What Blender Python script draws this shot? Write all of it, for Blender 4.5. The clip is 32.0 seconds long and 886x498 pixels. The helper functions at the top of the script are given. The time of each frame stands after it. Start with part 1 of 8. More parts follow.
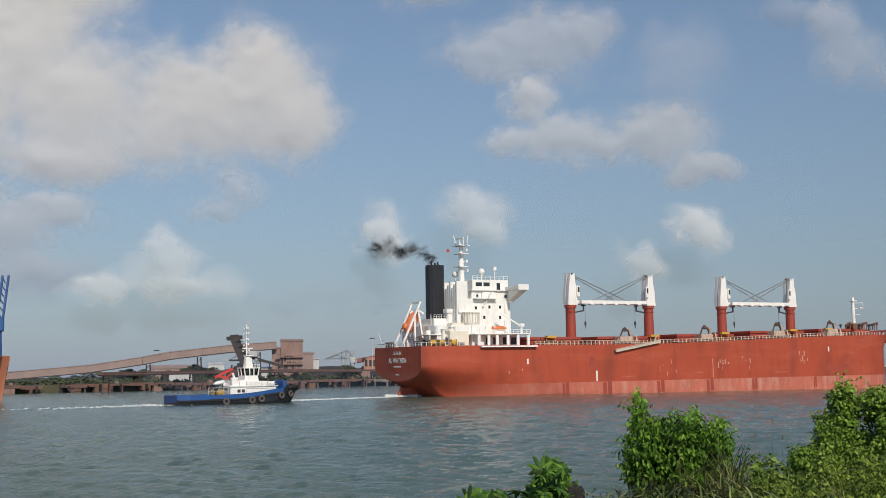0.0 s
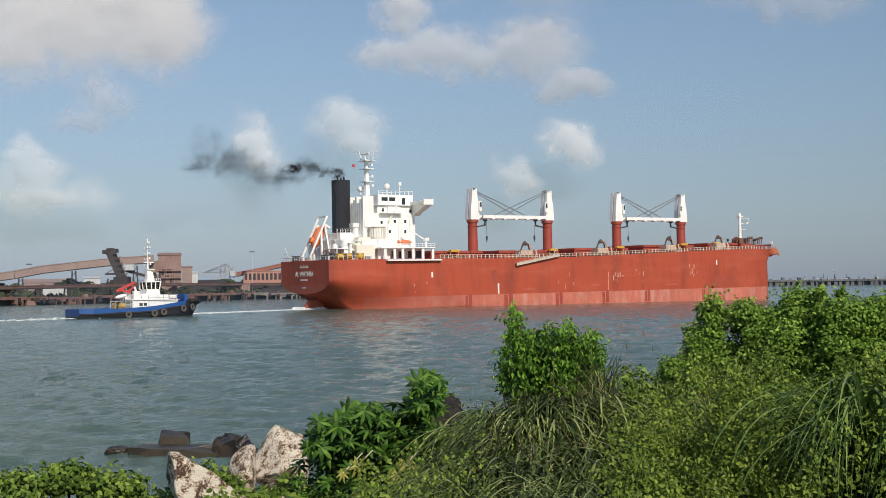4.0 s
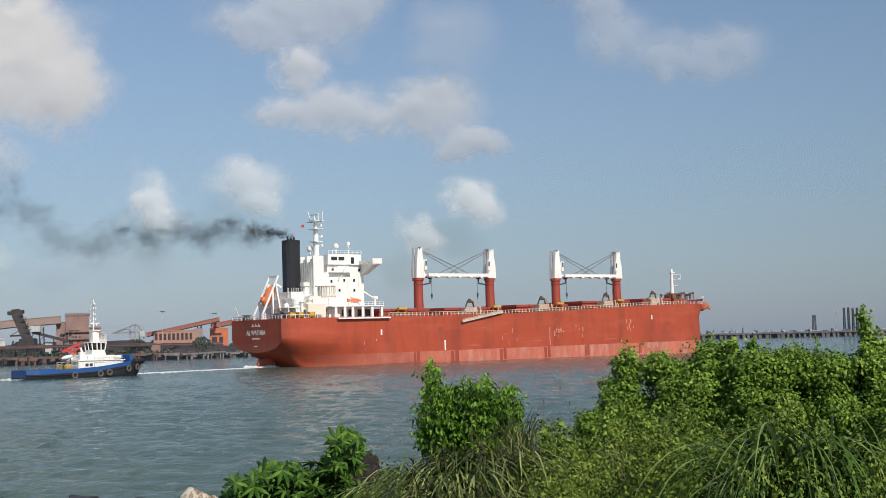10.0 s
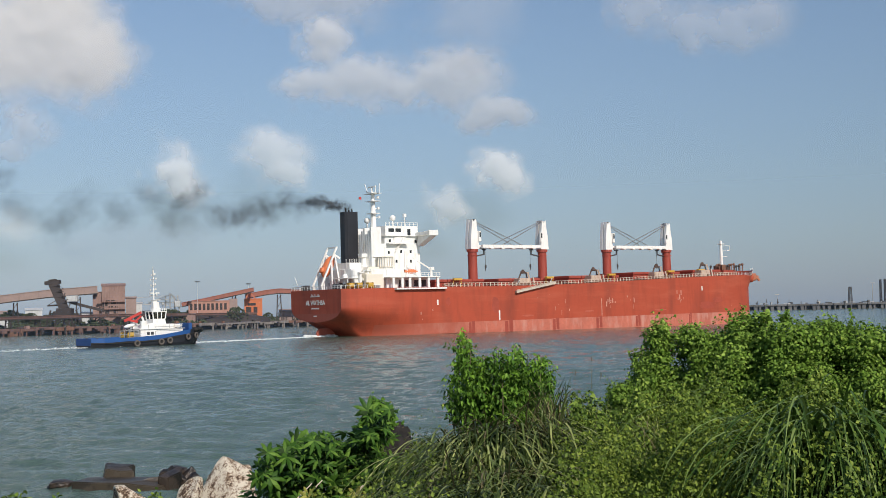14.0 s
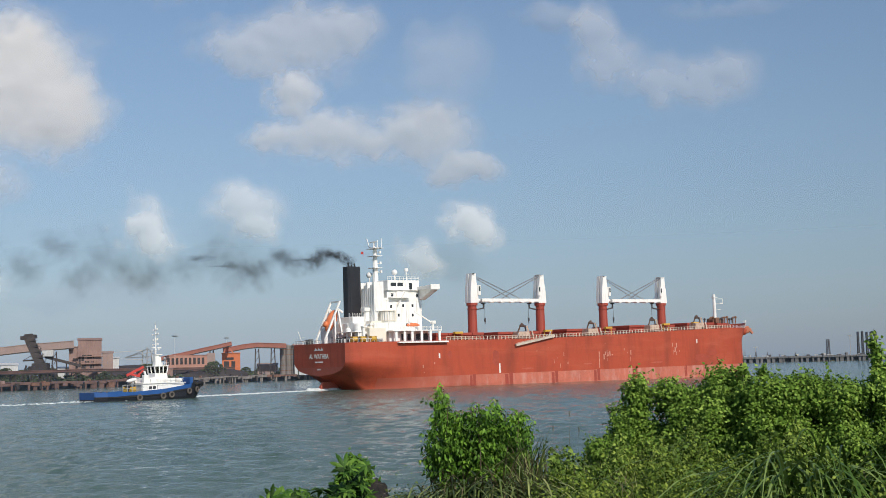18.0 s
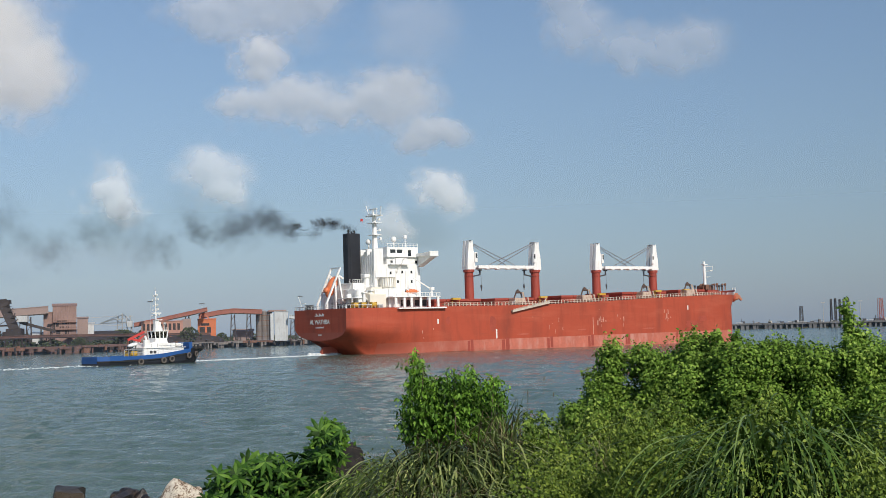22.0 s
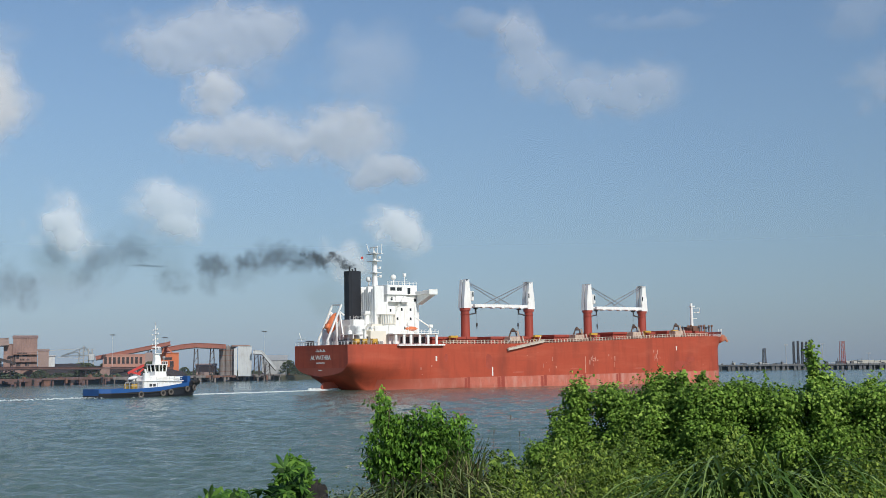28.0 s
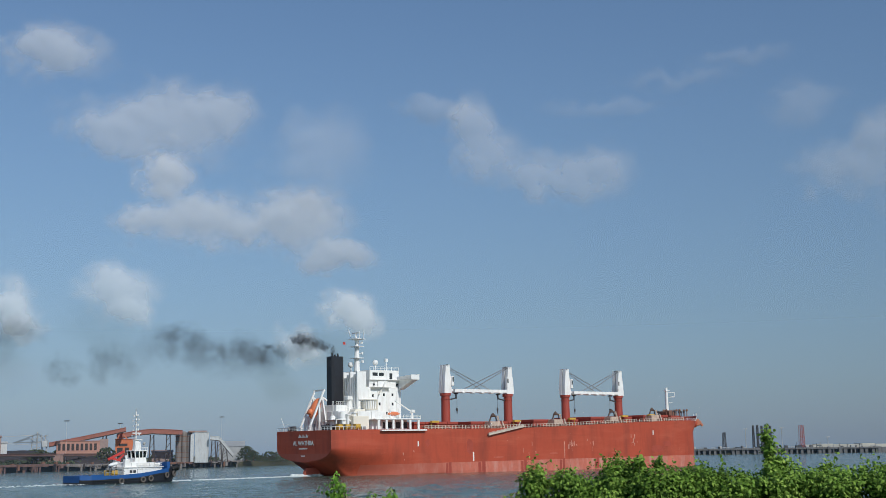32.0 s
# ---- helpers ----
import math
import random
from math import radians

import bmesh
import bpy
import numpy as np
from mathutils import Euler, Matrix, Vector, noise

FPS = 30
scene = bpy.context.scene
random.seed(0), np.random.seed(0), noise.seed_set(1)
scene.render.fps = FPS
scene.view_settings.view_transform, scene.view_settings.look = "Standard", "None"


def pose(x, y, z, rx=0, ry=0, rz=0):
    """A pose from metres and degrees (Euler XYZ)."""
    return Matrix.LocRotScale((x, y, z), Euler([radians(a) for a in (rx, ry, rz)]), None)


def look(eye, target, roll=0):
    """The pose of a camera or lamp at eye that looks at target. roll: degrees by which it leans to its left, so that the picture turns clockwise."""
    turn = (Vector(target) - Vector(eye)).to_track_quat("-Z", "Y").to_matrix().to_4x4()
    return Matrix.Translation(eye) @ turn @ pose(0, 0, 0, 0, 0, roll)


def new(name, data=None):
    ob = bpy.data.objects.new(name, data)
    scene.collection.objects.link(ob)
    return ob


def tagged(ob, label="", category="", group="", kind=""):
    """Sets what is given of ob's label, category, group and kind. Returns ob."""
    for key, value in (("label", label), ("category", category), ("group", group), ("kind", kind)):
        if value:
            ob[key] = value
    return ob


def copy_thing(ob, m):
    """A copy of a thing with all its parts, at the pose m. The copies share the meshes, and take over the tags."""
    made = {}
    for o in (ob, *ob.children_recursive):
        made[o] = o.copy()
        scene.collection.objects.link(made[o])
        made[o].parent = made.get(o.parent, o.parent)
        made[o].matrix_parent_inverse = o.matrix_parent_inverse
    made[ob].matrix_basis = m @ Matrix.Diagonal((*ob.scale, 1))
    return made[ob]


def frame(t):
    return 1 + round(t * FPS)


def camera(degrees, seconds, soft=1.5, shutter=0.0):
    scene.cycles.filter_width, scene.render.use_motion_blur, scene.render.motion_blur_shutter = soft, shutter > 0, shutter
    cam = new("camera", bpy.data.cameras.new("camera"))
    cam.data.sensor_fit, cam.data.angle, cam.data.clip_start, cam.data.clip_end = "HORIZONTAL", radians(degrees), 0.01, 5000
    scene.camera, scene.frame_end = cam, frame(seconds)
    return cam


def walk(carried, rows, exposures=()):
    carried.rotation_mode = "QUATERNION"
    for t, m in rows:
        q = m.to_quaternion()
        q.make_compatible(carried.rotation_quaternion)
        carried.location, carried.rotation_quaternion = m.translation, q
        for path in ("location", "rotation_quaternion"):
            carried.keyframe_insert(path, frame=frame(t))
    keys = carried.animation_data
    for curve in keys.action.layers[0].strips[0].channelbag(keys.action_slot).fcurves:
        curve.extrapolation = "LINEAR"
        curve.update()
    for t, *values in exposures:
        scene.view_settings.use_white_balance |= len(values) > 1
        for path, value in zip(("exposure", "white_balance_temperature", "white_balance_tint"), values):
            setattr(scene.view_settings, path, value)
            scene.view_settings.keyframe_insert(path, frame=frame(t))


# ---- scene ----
cam = camera(38.66, 32.0, soft=0.75)

# time, yaw, pitch, roll, sway across, sway up; the camera is held by hand on the bank
EYE = 7.02
CAMERA_ROWS = [
(0.0, 5.36, 5.55, -0.61, -0.020, -0.003), (0.5, 4.26, 5.87, -0.82, -0.018, -0.001),
(1.0, 3.87, 5.01, -0.84, -0.017, 0.002), (1.5, 3.18, 5.10, -1.23, 0.006, 0.002),
(2.0, 2.64, 6.25, -1.13, 0.003, -0.001), (2.5, 1.65, 6.75, -1.33, 0.010, 0.003),
(3.0, 1.72, 6.50, -0.97, 0.008, 0.004), (3.5, 1.54, 5.01, -0.87, 0.004, 0.004),
(4.0, 0.00, 1.57, -0.73, 0.010, 0.003), (4.5, -1.29, 2.40, -0.48, 0.023, 0.006),
(6.5, -3.37, 3.65, -0.37, -0.042, -0.012), (7.0, -3.56, 3.72, -0.59, -0.034, 0.000),
(7.5, -4.97, 3.39, -0.77, -0.036, -0.003), (8.0, -4.54, 3.40, -0.54, -0.033, 0.000),
(8.5, -4.67, 3.81, -0.63, -0.032, -0.011), (9.0, -4.28, 3.89, -0.64, -0.035, -0.005),
(9.5, -4.11, 4.13, -0.82, -0.027, 0.002), (10.0, -3.98, 4.10, -1.40, -0.032, -0.012),
(10.5, -3.17, 3.83, -1.58, -0.015, -0.006), (11.0, -2.77, 4.45, -1.32, -0.004, 0.000),
(11.5, -2.75, 4.34, -1.21, -0.003, -0.001), (12.0, -2.39, 3.70, -1.29, -0.007, -0.004),
(12.5, -2.10, 3.53, -1.26, -0.005, 0.004), (13.0, -1.84, 2.73, -1.72, -0.017, -0.006),
(13.5, -2.46, 3.11, -1.70, -0.013, -0.004), (14.0, -2.44, 2.81, -1.25, -0.010, -0.001),
(14.5, -2.12, 2.61, -1.14, -0.006, -0.005), (16.5, -2.95, 4.34, -0.81, -0.002, -0.006),
(17.0, -2.73, 4.52, -1.12, -0.008, 0.001), (17.5, -2.95, 5.28, -1.34, 0.005, 0.002),
(18.0, -3.46, 5.21, -1.44, 0.012, 0.014), (18.5, -3.07, 5.09, -1.34, 0.002, 0.001),
(19.0, -2.64, 4.85, -1.28, 0.009, 0.005), (19.5, -2.29, 5.30, -1.14, -0.003, -0.004),
(20.0, -2.56, 4.85, -1.38, -0.010, -0.005), (20.5, -3.27, 4.48, -1.42, -0.005, -0.002),
(21.0, -4.37, 4.62, -0.97, 0.007, -0.004), (21.5, -4.64, 4.14, -1.34, 0.017, -0.002),
(22.0, -4.50, 3.66, -1.34, 0.020, 0.001), (22.5, -3.26, 3.54, -1.57, 0.034, 0.002),
(23.0, -2.52, 3.71, -1.59, 0.041, -0.003), (23.5, -1.50, 4.80, -0.74, 0.050, -0.002),
(24.0, -0.50, 4.49, -0.51, 0.081, -0.005), (24.5, 0.07, 2.03, -0.18, 0.094, -0.004),
(25.0, -0.95, 3.67, 0.13, 0.070, -0.001), (25.5, -3.32, 3.05, -0.22, 0.009, 0.013),
(26.0, -4.48, 4.12, -0.44, -0.030, 0.025), (26.5, -4.78, 5.36, 0.20, -0.058, 0.023),
(27.5, -5.75, 5.30, -0.40, -0.030, 0.010),
(28.5, -6.72, 5.60, -0.87, -0.007, -0.005), (29.0, -7.69, 6.72, -1.33, -0.014, -0.003),
(29.5, -7.65, 7.15, -0.91, -0.011, -0.004), (30.0, -7.77, 7.29, -0.83, -0.018, 0.001),
(30.5, -8.08, 7.41, -0.62, -0.014, -0.005), (31.0, -8.30, 7.65, -0.95, -0.007, 0.003),
(31.5, -8.16, 8.93, -0.78, 0.040, 0.006), (32.0, -7.95, 9.12, -0.80, 0.040, 0.006),
]
walk(cam, [(t, pose(sx, 0, EYE + sz, 90 + pitch, 0, yaw) @ pose(0, 0, 0, 0, 0, roll))
           for t, yaw, pitch, roll, sx, sz in CAMERA_ROWS],
     exposures=[(0.0, -0.22, 6800, 12), (3.0, -0.2, 6750, 12), (3.6, -0.08, 6800, 12), (4.2, 0.0, 6800, 12), (13.0, 0.0, 6700, 12), (20.0, 0.0, 6560, 11), (26.0, 0.0, 6480, 11), (29.0, -0.07, 6150, 8), (31.0, -0.09, 6080, 8), (32.0, -0.3, 6000, 8)])

# ---- daylight: clear tropical sky, sun behind the camera and to its right ----
SUN_AZ, SUN_EL = 154.0, 36.0          # bearing from +y towards +x, height
world = bpy.data.worlds.new("world")
scene.world = world
world.use_nodes = True
wn, wl = world.node_tree.nodes, world.node_tree.links
wn.clear()
sky = wn.new("ShaderNodeTexSky")
sky.sky_type = "NISHITA"
sky.sun_disc = False
sky.sun_elevation = radians(SUN_EL)
sky.sun_rotation = radians(SUN_AZ)
sky.altitude = 0
sky.air_density, sky.dust_density, sky.ozone_density = 1.0, 0.25, 2.35
bg = wn.new("ShaderNodeBackground")
bg.inputs["Strength"].default_value = 0.104
wout = wn.new("ShaderNodeOutputWorld")
wl.new(sky.outputs[0], bg.inputs["Color"])
wl.new(bg.outputs[0], wout.inputs["Surface"])

sun_data = bpy.data.lights.new("sun", "SUN")
sun_data.energy, sun_data.angle, sun_data.color = 3.6, radians(0.53), (1.0, 0.94, 0.85)
sun = new("sun", sun_data)
az, el = radians(SUN_AZ), radians(SUN_EL)
SUN_WAY = Vector((math.sin(az) * math.cos(el), math.cos(az) * math.cos(el), math.sin(el)))
sun.matrix_world = look(SUN_WAY * 300, (0, 0, 0))


# ---- materials ----
def material(name, colour, rough=0.6, metal=0.0, vary=0.15, scale=0.5, fine=6.0, bump=0.0, bump_scale=8.0,
             stain=None, stain_amount=0.0, stain_scale=(0.3, 0.3, 0.08), spec=0.5, island=0.0, object_random=0.0):
    """A surface with two scales of colour variation, optional streaky stains and fine relief."""
    m = bpy.data.materials.new(name)
    m.use_nodes = True
    n, l = m.node_tree.nodes, m.node_tree.links
    b = n["Principled BSDF"]
    b.inputs["Roughness"].default_value = rough
    b.inputs["Metallic"].default_value = metal
    b.inputs["Specular IOR Level"].default_value = spec
    co = n.new("ShaderNodeTexCoord")

    def noisy(sc, detail=4.0, vec=None):
        t = n.new("ShaderNodeTexNoise")
        t.inputs["Scale"].default_value = sc
        t.inputs["Detail"].default_value = detail
        l.new(vec or co.outputs["Object"], t.inputs["Vector"])
        return t.outputs["Fac"]

    def ramp(fac, lo, hi, a, z):
        r = n.new("ShaderNodeMapRange")
        l.new(fac, r.inputs["Value"])
        for key, value in zip(("From Min", "From Max", "To Min", "To Max"), (lo, hi, a, z)):
            r.inputs[key].default_value = value
        return r.outputs[0]

    def mul(p, q):
        x = n.new("ShaderNodeMath")
        x.operation = "MULTIPLY"
        l.new(p, x.inputs[0])
        if hasattr(q, "default_value"):
            l.new(q, x.inputs[1])
        else:
            x.inputs[1].default_value = q
        return x.outputs[0]

    val = mul(ramp(noisy(scale), 0.25, 0.75, 1 - vary, 1 + vary), ramp(noisy(fine), 0.2, 0.8, 1 - vary * 0.6, 1 + vary * 0.6))
    if island:
        g = n.new("ShaderNodeNewGeometry")
        val = mul(val, ramp(g.outputs["Random Per Island"], 0, 1, 1 - island, 1 + island))
    if object_random:
        g = n.new("ShaderNodeObjectInfo")
        val = mul(val, ramp(g.outputs["Random"], 0, 1, 1 - object_random, 1 + object_random))
    mixc = n.new("ShaderNodeMix")
    mixc.data_type = "RGBA"
    mixc.blend_type = "MULTIPLY"
    mixc.inputs["Factor"].default_value = 1.0
    mixc.inputs["A"].default_value = (*colour, 1)
    comb = n.new("ShaderNodeCombineColor")
    for i in range(3):
        l.new(val, comb.inputs[i])
    l.new(comb.outputs[0], mixc.inputs["B"])
    last = mixc.outputs["Result"]
    if stain:
        mp = n.new("ShaderNodeMapping")
        mp.inputs["Scale"].default_value = stain_scale
        l.new(co.outputs["Object"], mp.inputs["Vector"])
        st = n.new("ShaderNodeMix")
        st.data_type = "RGBA"
        l.new(mul(ramp(noisy(3.0, 6.0, mp.outputs[0]), 0.5, 0.72, 0.0, 1.0), stain_amount), st.inputs["Factor"])
        l.new(last, st.inputs["A"])
        st.inputs["B"].default_value = (*stain, 1)
        last = st.outputs["Result"]
    l.new(last, b.inputs["Base Color"])
    if bump:
        bp = n.new("ShaderNodeBump")
        bp.inputs["Strength"].default_value = 0.6
        bp.inputs["Distance"].default_value = bump
        l.new(noisy(bump_scale, 5.0), bp.inputs["Height"])
        l.new(bp.outputs[0], b.inputs["Normal"])
    return m


def hull_material():
    """Red paint with plate-sized tones, upright streaks, long scrapes and pale flecks where the coat has worn through."""
    m = material("hull_red", (0.425, 0.074, 0.036), 0.55, vary=0.07, scale=0.06, fine=0.7, spec=0.35, stain=(0.21, 0.048, 0.030), stain_amount=0.62, stain_scale=(0.075, 0.075, 0.016), bump=0.05, bump_scale=0.5)
    n, l = m.node_tree.nodes, m.node_tree.links
    b = n["Principled BSDF"]
    co = n.new("ShaderNodeTexCoord")
    for stretch, lo, hi, colour, amount, scale in (((0.05, 0.05, 0.30), 0.50, 0.70, (0.50, 0.115, 0.062), 0.55, 1.0), ((0.5, 0.5, 0.05), 0.55, 0.75, (0.29, 0.050, 0.024), 0.65, 1.0),
                                                   ((0.10, 0.10, 1.2), 0.60, 0.72, (0.31, 0.068, 0.036), 0.65, 1.0), ((0.30, 0.30, 0.5), 0.70, 0.76, (0.62, 0.30, 0.20), 0.6, 2.0)):
        mp = n.new("ShaderNodeMapping")
        mp.inputs["Scale"].default_value = stretch
        l.new(co.outputs["Object"], mp.inputs["Vector"])
        t = n.new("ShaderNodeTexNoise")
        t.inputs["Scale"].default_value = scale
        t.inputs["Detail"].default_value = 6.0
        t.inputs["Roughness"].default_value = 0.62
        l.new(mp.outputs[0], t.inputs["Vector"])
        r = n.new("ShaderNodeMapRange")
        for key, value in zip(("From Min", "From Max", "To Min", "To Max"), (lo, hi, 0.0, amount)):
            r.inputs[key].default_value = value
        l.new(t.outputs["Fac"], r.inputs["Value"])
        x = n.new("ShaderNodeMix")
        x.data_type = "RGBA"
        l.new(r.outputs[0], x.inputs["Factor"])
        l.new(b.inputs["Base Color"].links[0].from_socket, x.inputs["A"])
        x.inputs["B"].default_value = (*colour, 1)
        l.new(x.outputs["Result"], b.inputs["Base Color"])
    return m


def pane_material():
    """Clear glazing: mostly see-through with a mirror-like skin."""
    m = bpy.data.materials.new("clear_pane")
    m.use_nodes = True
    n, l = m.node_tree.nodes, m.node_tree.links
    n.remove(n["Principled BSDF"])
    t, g, f, mx = n.new("ShaderNodeBsdfTransparent"), n.new("ShaderNodeBsdfGlossy"), n.new("ShaderNodeFresnel"), n.new("ShaderNodeMixShader")
    t.inputs["Color"].default_value = (0.62, 0.68, 0.70, 1)
    g.inputs["Roughness"].default_value = 0.05
    l.new(f.outputs[0], mx.inputs[0])
    l.new(t.outputs[0], mx.inputs[1])
    l.new(g.outputs[0], mx.inputs[2])
    l.new(mx.outputs[0], n["Material Output"].inputs["Surface"])
    return m


M = {}
M["hull"] = hull_material()
M["boot"] = material("boot_topping_faded", (0.50, 0.140, 0.090), 0.65, vary=0.20, scale=0.12, fine=1.2, stain=(0.58, 0.29, 0.23), stain_amount=0.7, stain_scale=(0.16, 0.16, 0.05))


def age_boot():
    """The band is older red paint towards the stern and bleached pale further forward."""
    n, l = M["boot"].node_tree.nodes, M["boot"].node_tree.links
    b = n["Principled BSDF"]
    co, sp = n.new("ShaderNodeTexCoord"), n.new("ShaderNodeSeparateXYZ")
    l.new(co.outputs["Object"], sp.inputs[0])
    t = n.new("ShaderNodeTexNoise")
    t.inputs["Scale"].default_value, t.inputs["Detail"].default_value = 0.11, 5.0
    l.new(co.outputs["Object"], t.inputs["Vector"])
    w = n.new("ShaderNodeMath")
    w.operation, w.inputs[1].default_value = "MULTIPLY_ADD", 60.0
    l.new(t.outputs["Fac"], w.inputs[0])
    l.new(sp.outputs[0], w.inputs[2])
    r = n.new("ShaderNodeMapRange")
    for key, value in zip(("From Min", "From Max", "To Min", "To Max"), (52.0, 92.0, 0.85, 0.0)):
        r.inputs[key].default_value = value
    l.new(w.outputs[0], r.inputs["Value"])
    x = n.new("ShaderNodeMix")
    x.data_type = "RGBA"
    l.new(r.outputs[0], x.inputs["Factor"])
    l.new(b.inputs["Base Color"].links[0].from_socket, x.inputs["A"])
    x.inputs["B"].default_value = (0.36, 0.075, 0.042, 1)
    l.new(x.outputs["Result"], b.inputs["Base Color"])


age_boot()
M["deckred"] = material("deck_red", (0.33, 0.058, 0.036), 0.65, vary=0.15, scale=0.3)
M["postred"] = material("post_red", (0.34, 0.058, 0.036), 0.5, vary=0.10, scale=0.3)
M["white"] = material("ship_white", (0.86, 0.85, 0.81), 0.45, vary=0.05, scale=0.25, fine=2.0, stain=(0.50, 0.40, 0.30), stain_amount=0.25, stain_scale=(0.4, 0.4, 0.10))
M["black"] = material("funnel_black", (0.018, 0.019, 0.024), 0.45, vary=0.2, scale=0.4)
M["dark"] = material("dark_grey_steel", (0.05, 0.05, 0.055), 0.6, vary=0.25, scale=0.6)
M["glass"] = material("dark_window", (0.02, 0.025, 0.03), 0.12, vary=0.1)
M["orange"] = material("lifeboat_orange", (0.72, 0.205, 0.080), 0.4, vary=0.08)
M["yellow"] = material("safety_yellow", (0.58, 0.35, 0.05), 0.55, vary=0.1)
M["wire"] = material("steel_wire", (0.20, 0.20, 0.21), 0.6)
M["grey"] = material("galvanised_grey", (0.35, 0.35, 0.34), 0.5, vary=0.15)
M["rust"] = material("rusted_steel", (0.20, 0.10, 0.065), 0.8, vary=0.3, scale=0.4, fine=3.0)
M["blue"] = material("tug_blue", (0.018, 0.085, 0.27), 0.45, vary=0.12, scale=0.4)
M["pane"] = pane_material()
M["navy"] = material("tug_dark_hull", (0.018, 0.020, 0.028), 0.5, vary=0.2, scale=0.5)
M["rubber"] = material("tyre_rubber", (0.022, 0.021, 0.020), 0.8, vary=0.2)
M["red"] = material("signal_red", (0.50, 0.045, 0.035), 0.5, vary=0.1)
M["brown"] = material("dusty_brown_cladding", (0.285, 0.182, 0.150), 0.8, vary=0.18, scale=0.15, fine=1.0, stain=(0.15, 0.08, 0.065), stain_amount=0.5, stain_scale=(0.3, 0.3, 0.05))
M["salmon"] = material("faded_salmon_cladding", (0.42, 0.215, 0.155), 0.7, vary=0.12, scale=0.2, fine=1.0)
M["conveyor"] = material("red_brown_gallery", (0.31, 0.115, 0.080), 0.7, vary=0.14, scale=0.2, fine=1.0)
M["porange2"] = material("bright_orange_cladding", (0.56, 0.155, 0.055), 0.6, vary=0.10, scale=0.3)
M["pinkbrown"] = material("dusty_gallery_cladding", (0.31, 0.225, 0.195), 0.8, vary=0.12, scale=0.15, fine=1.0)
M["coal"] = material("sooty_steel", (0.044, 0.034, 0.031), 0.75, vary=0.3, scale=0.3)
M["porange"] = material("plant_orange", (0.43, 0.150, 0.082), 0.65, vary=0.12, scale=0.2)
M["silver"] = material("corrugated_sheet", (0.55, 0.56, 0.55), 0.5, vary=0.08, scale=0.3, stain=(0.30, 0.24, 0.19), stain_amount=0.4, stain_scale=(0.4, 0.4, 0.06))
M["concrete"] = material("weathered_concrete", (0.21, 0.180, 0.16), 0.85, vary=0.25, scale=0.2, fine=2.0, stain=(0.10, 0.075, 0.06), stain_amount=0.6, stain_scale=(0.3, 0.3, 0.1))
M["redstone"] = material("ore_stained_concrete", (0.150, 0.086, 0.070), 0.9, vary=0.3, scale=0.2, fine=2.0)
M["earth"] = material("dark_earth", (0.050, 0.040, 0.028), 0.95, vary=0.35, scale=0.6, fine=8.0, bump=0.03, bump_scale=9.0)


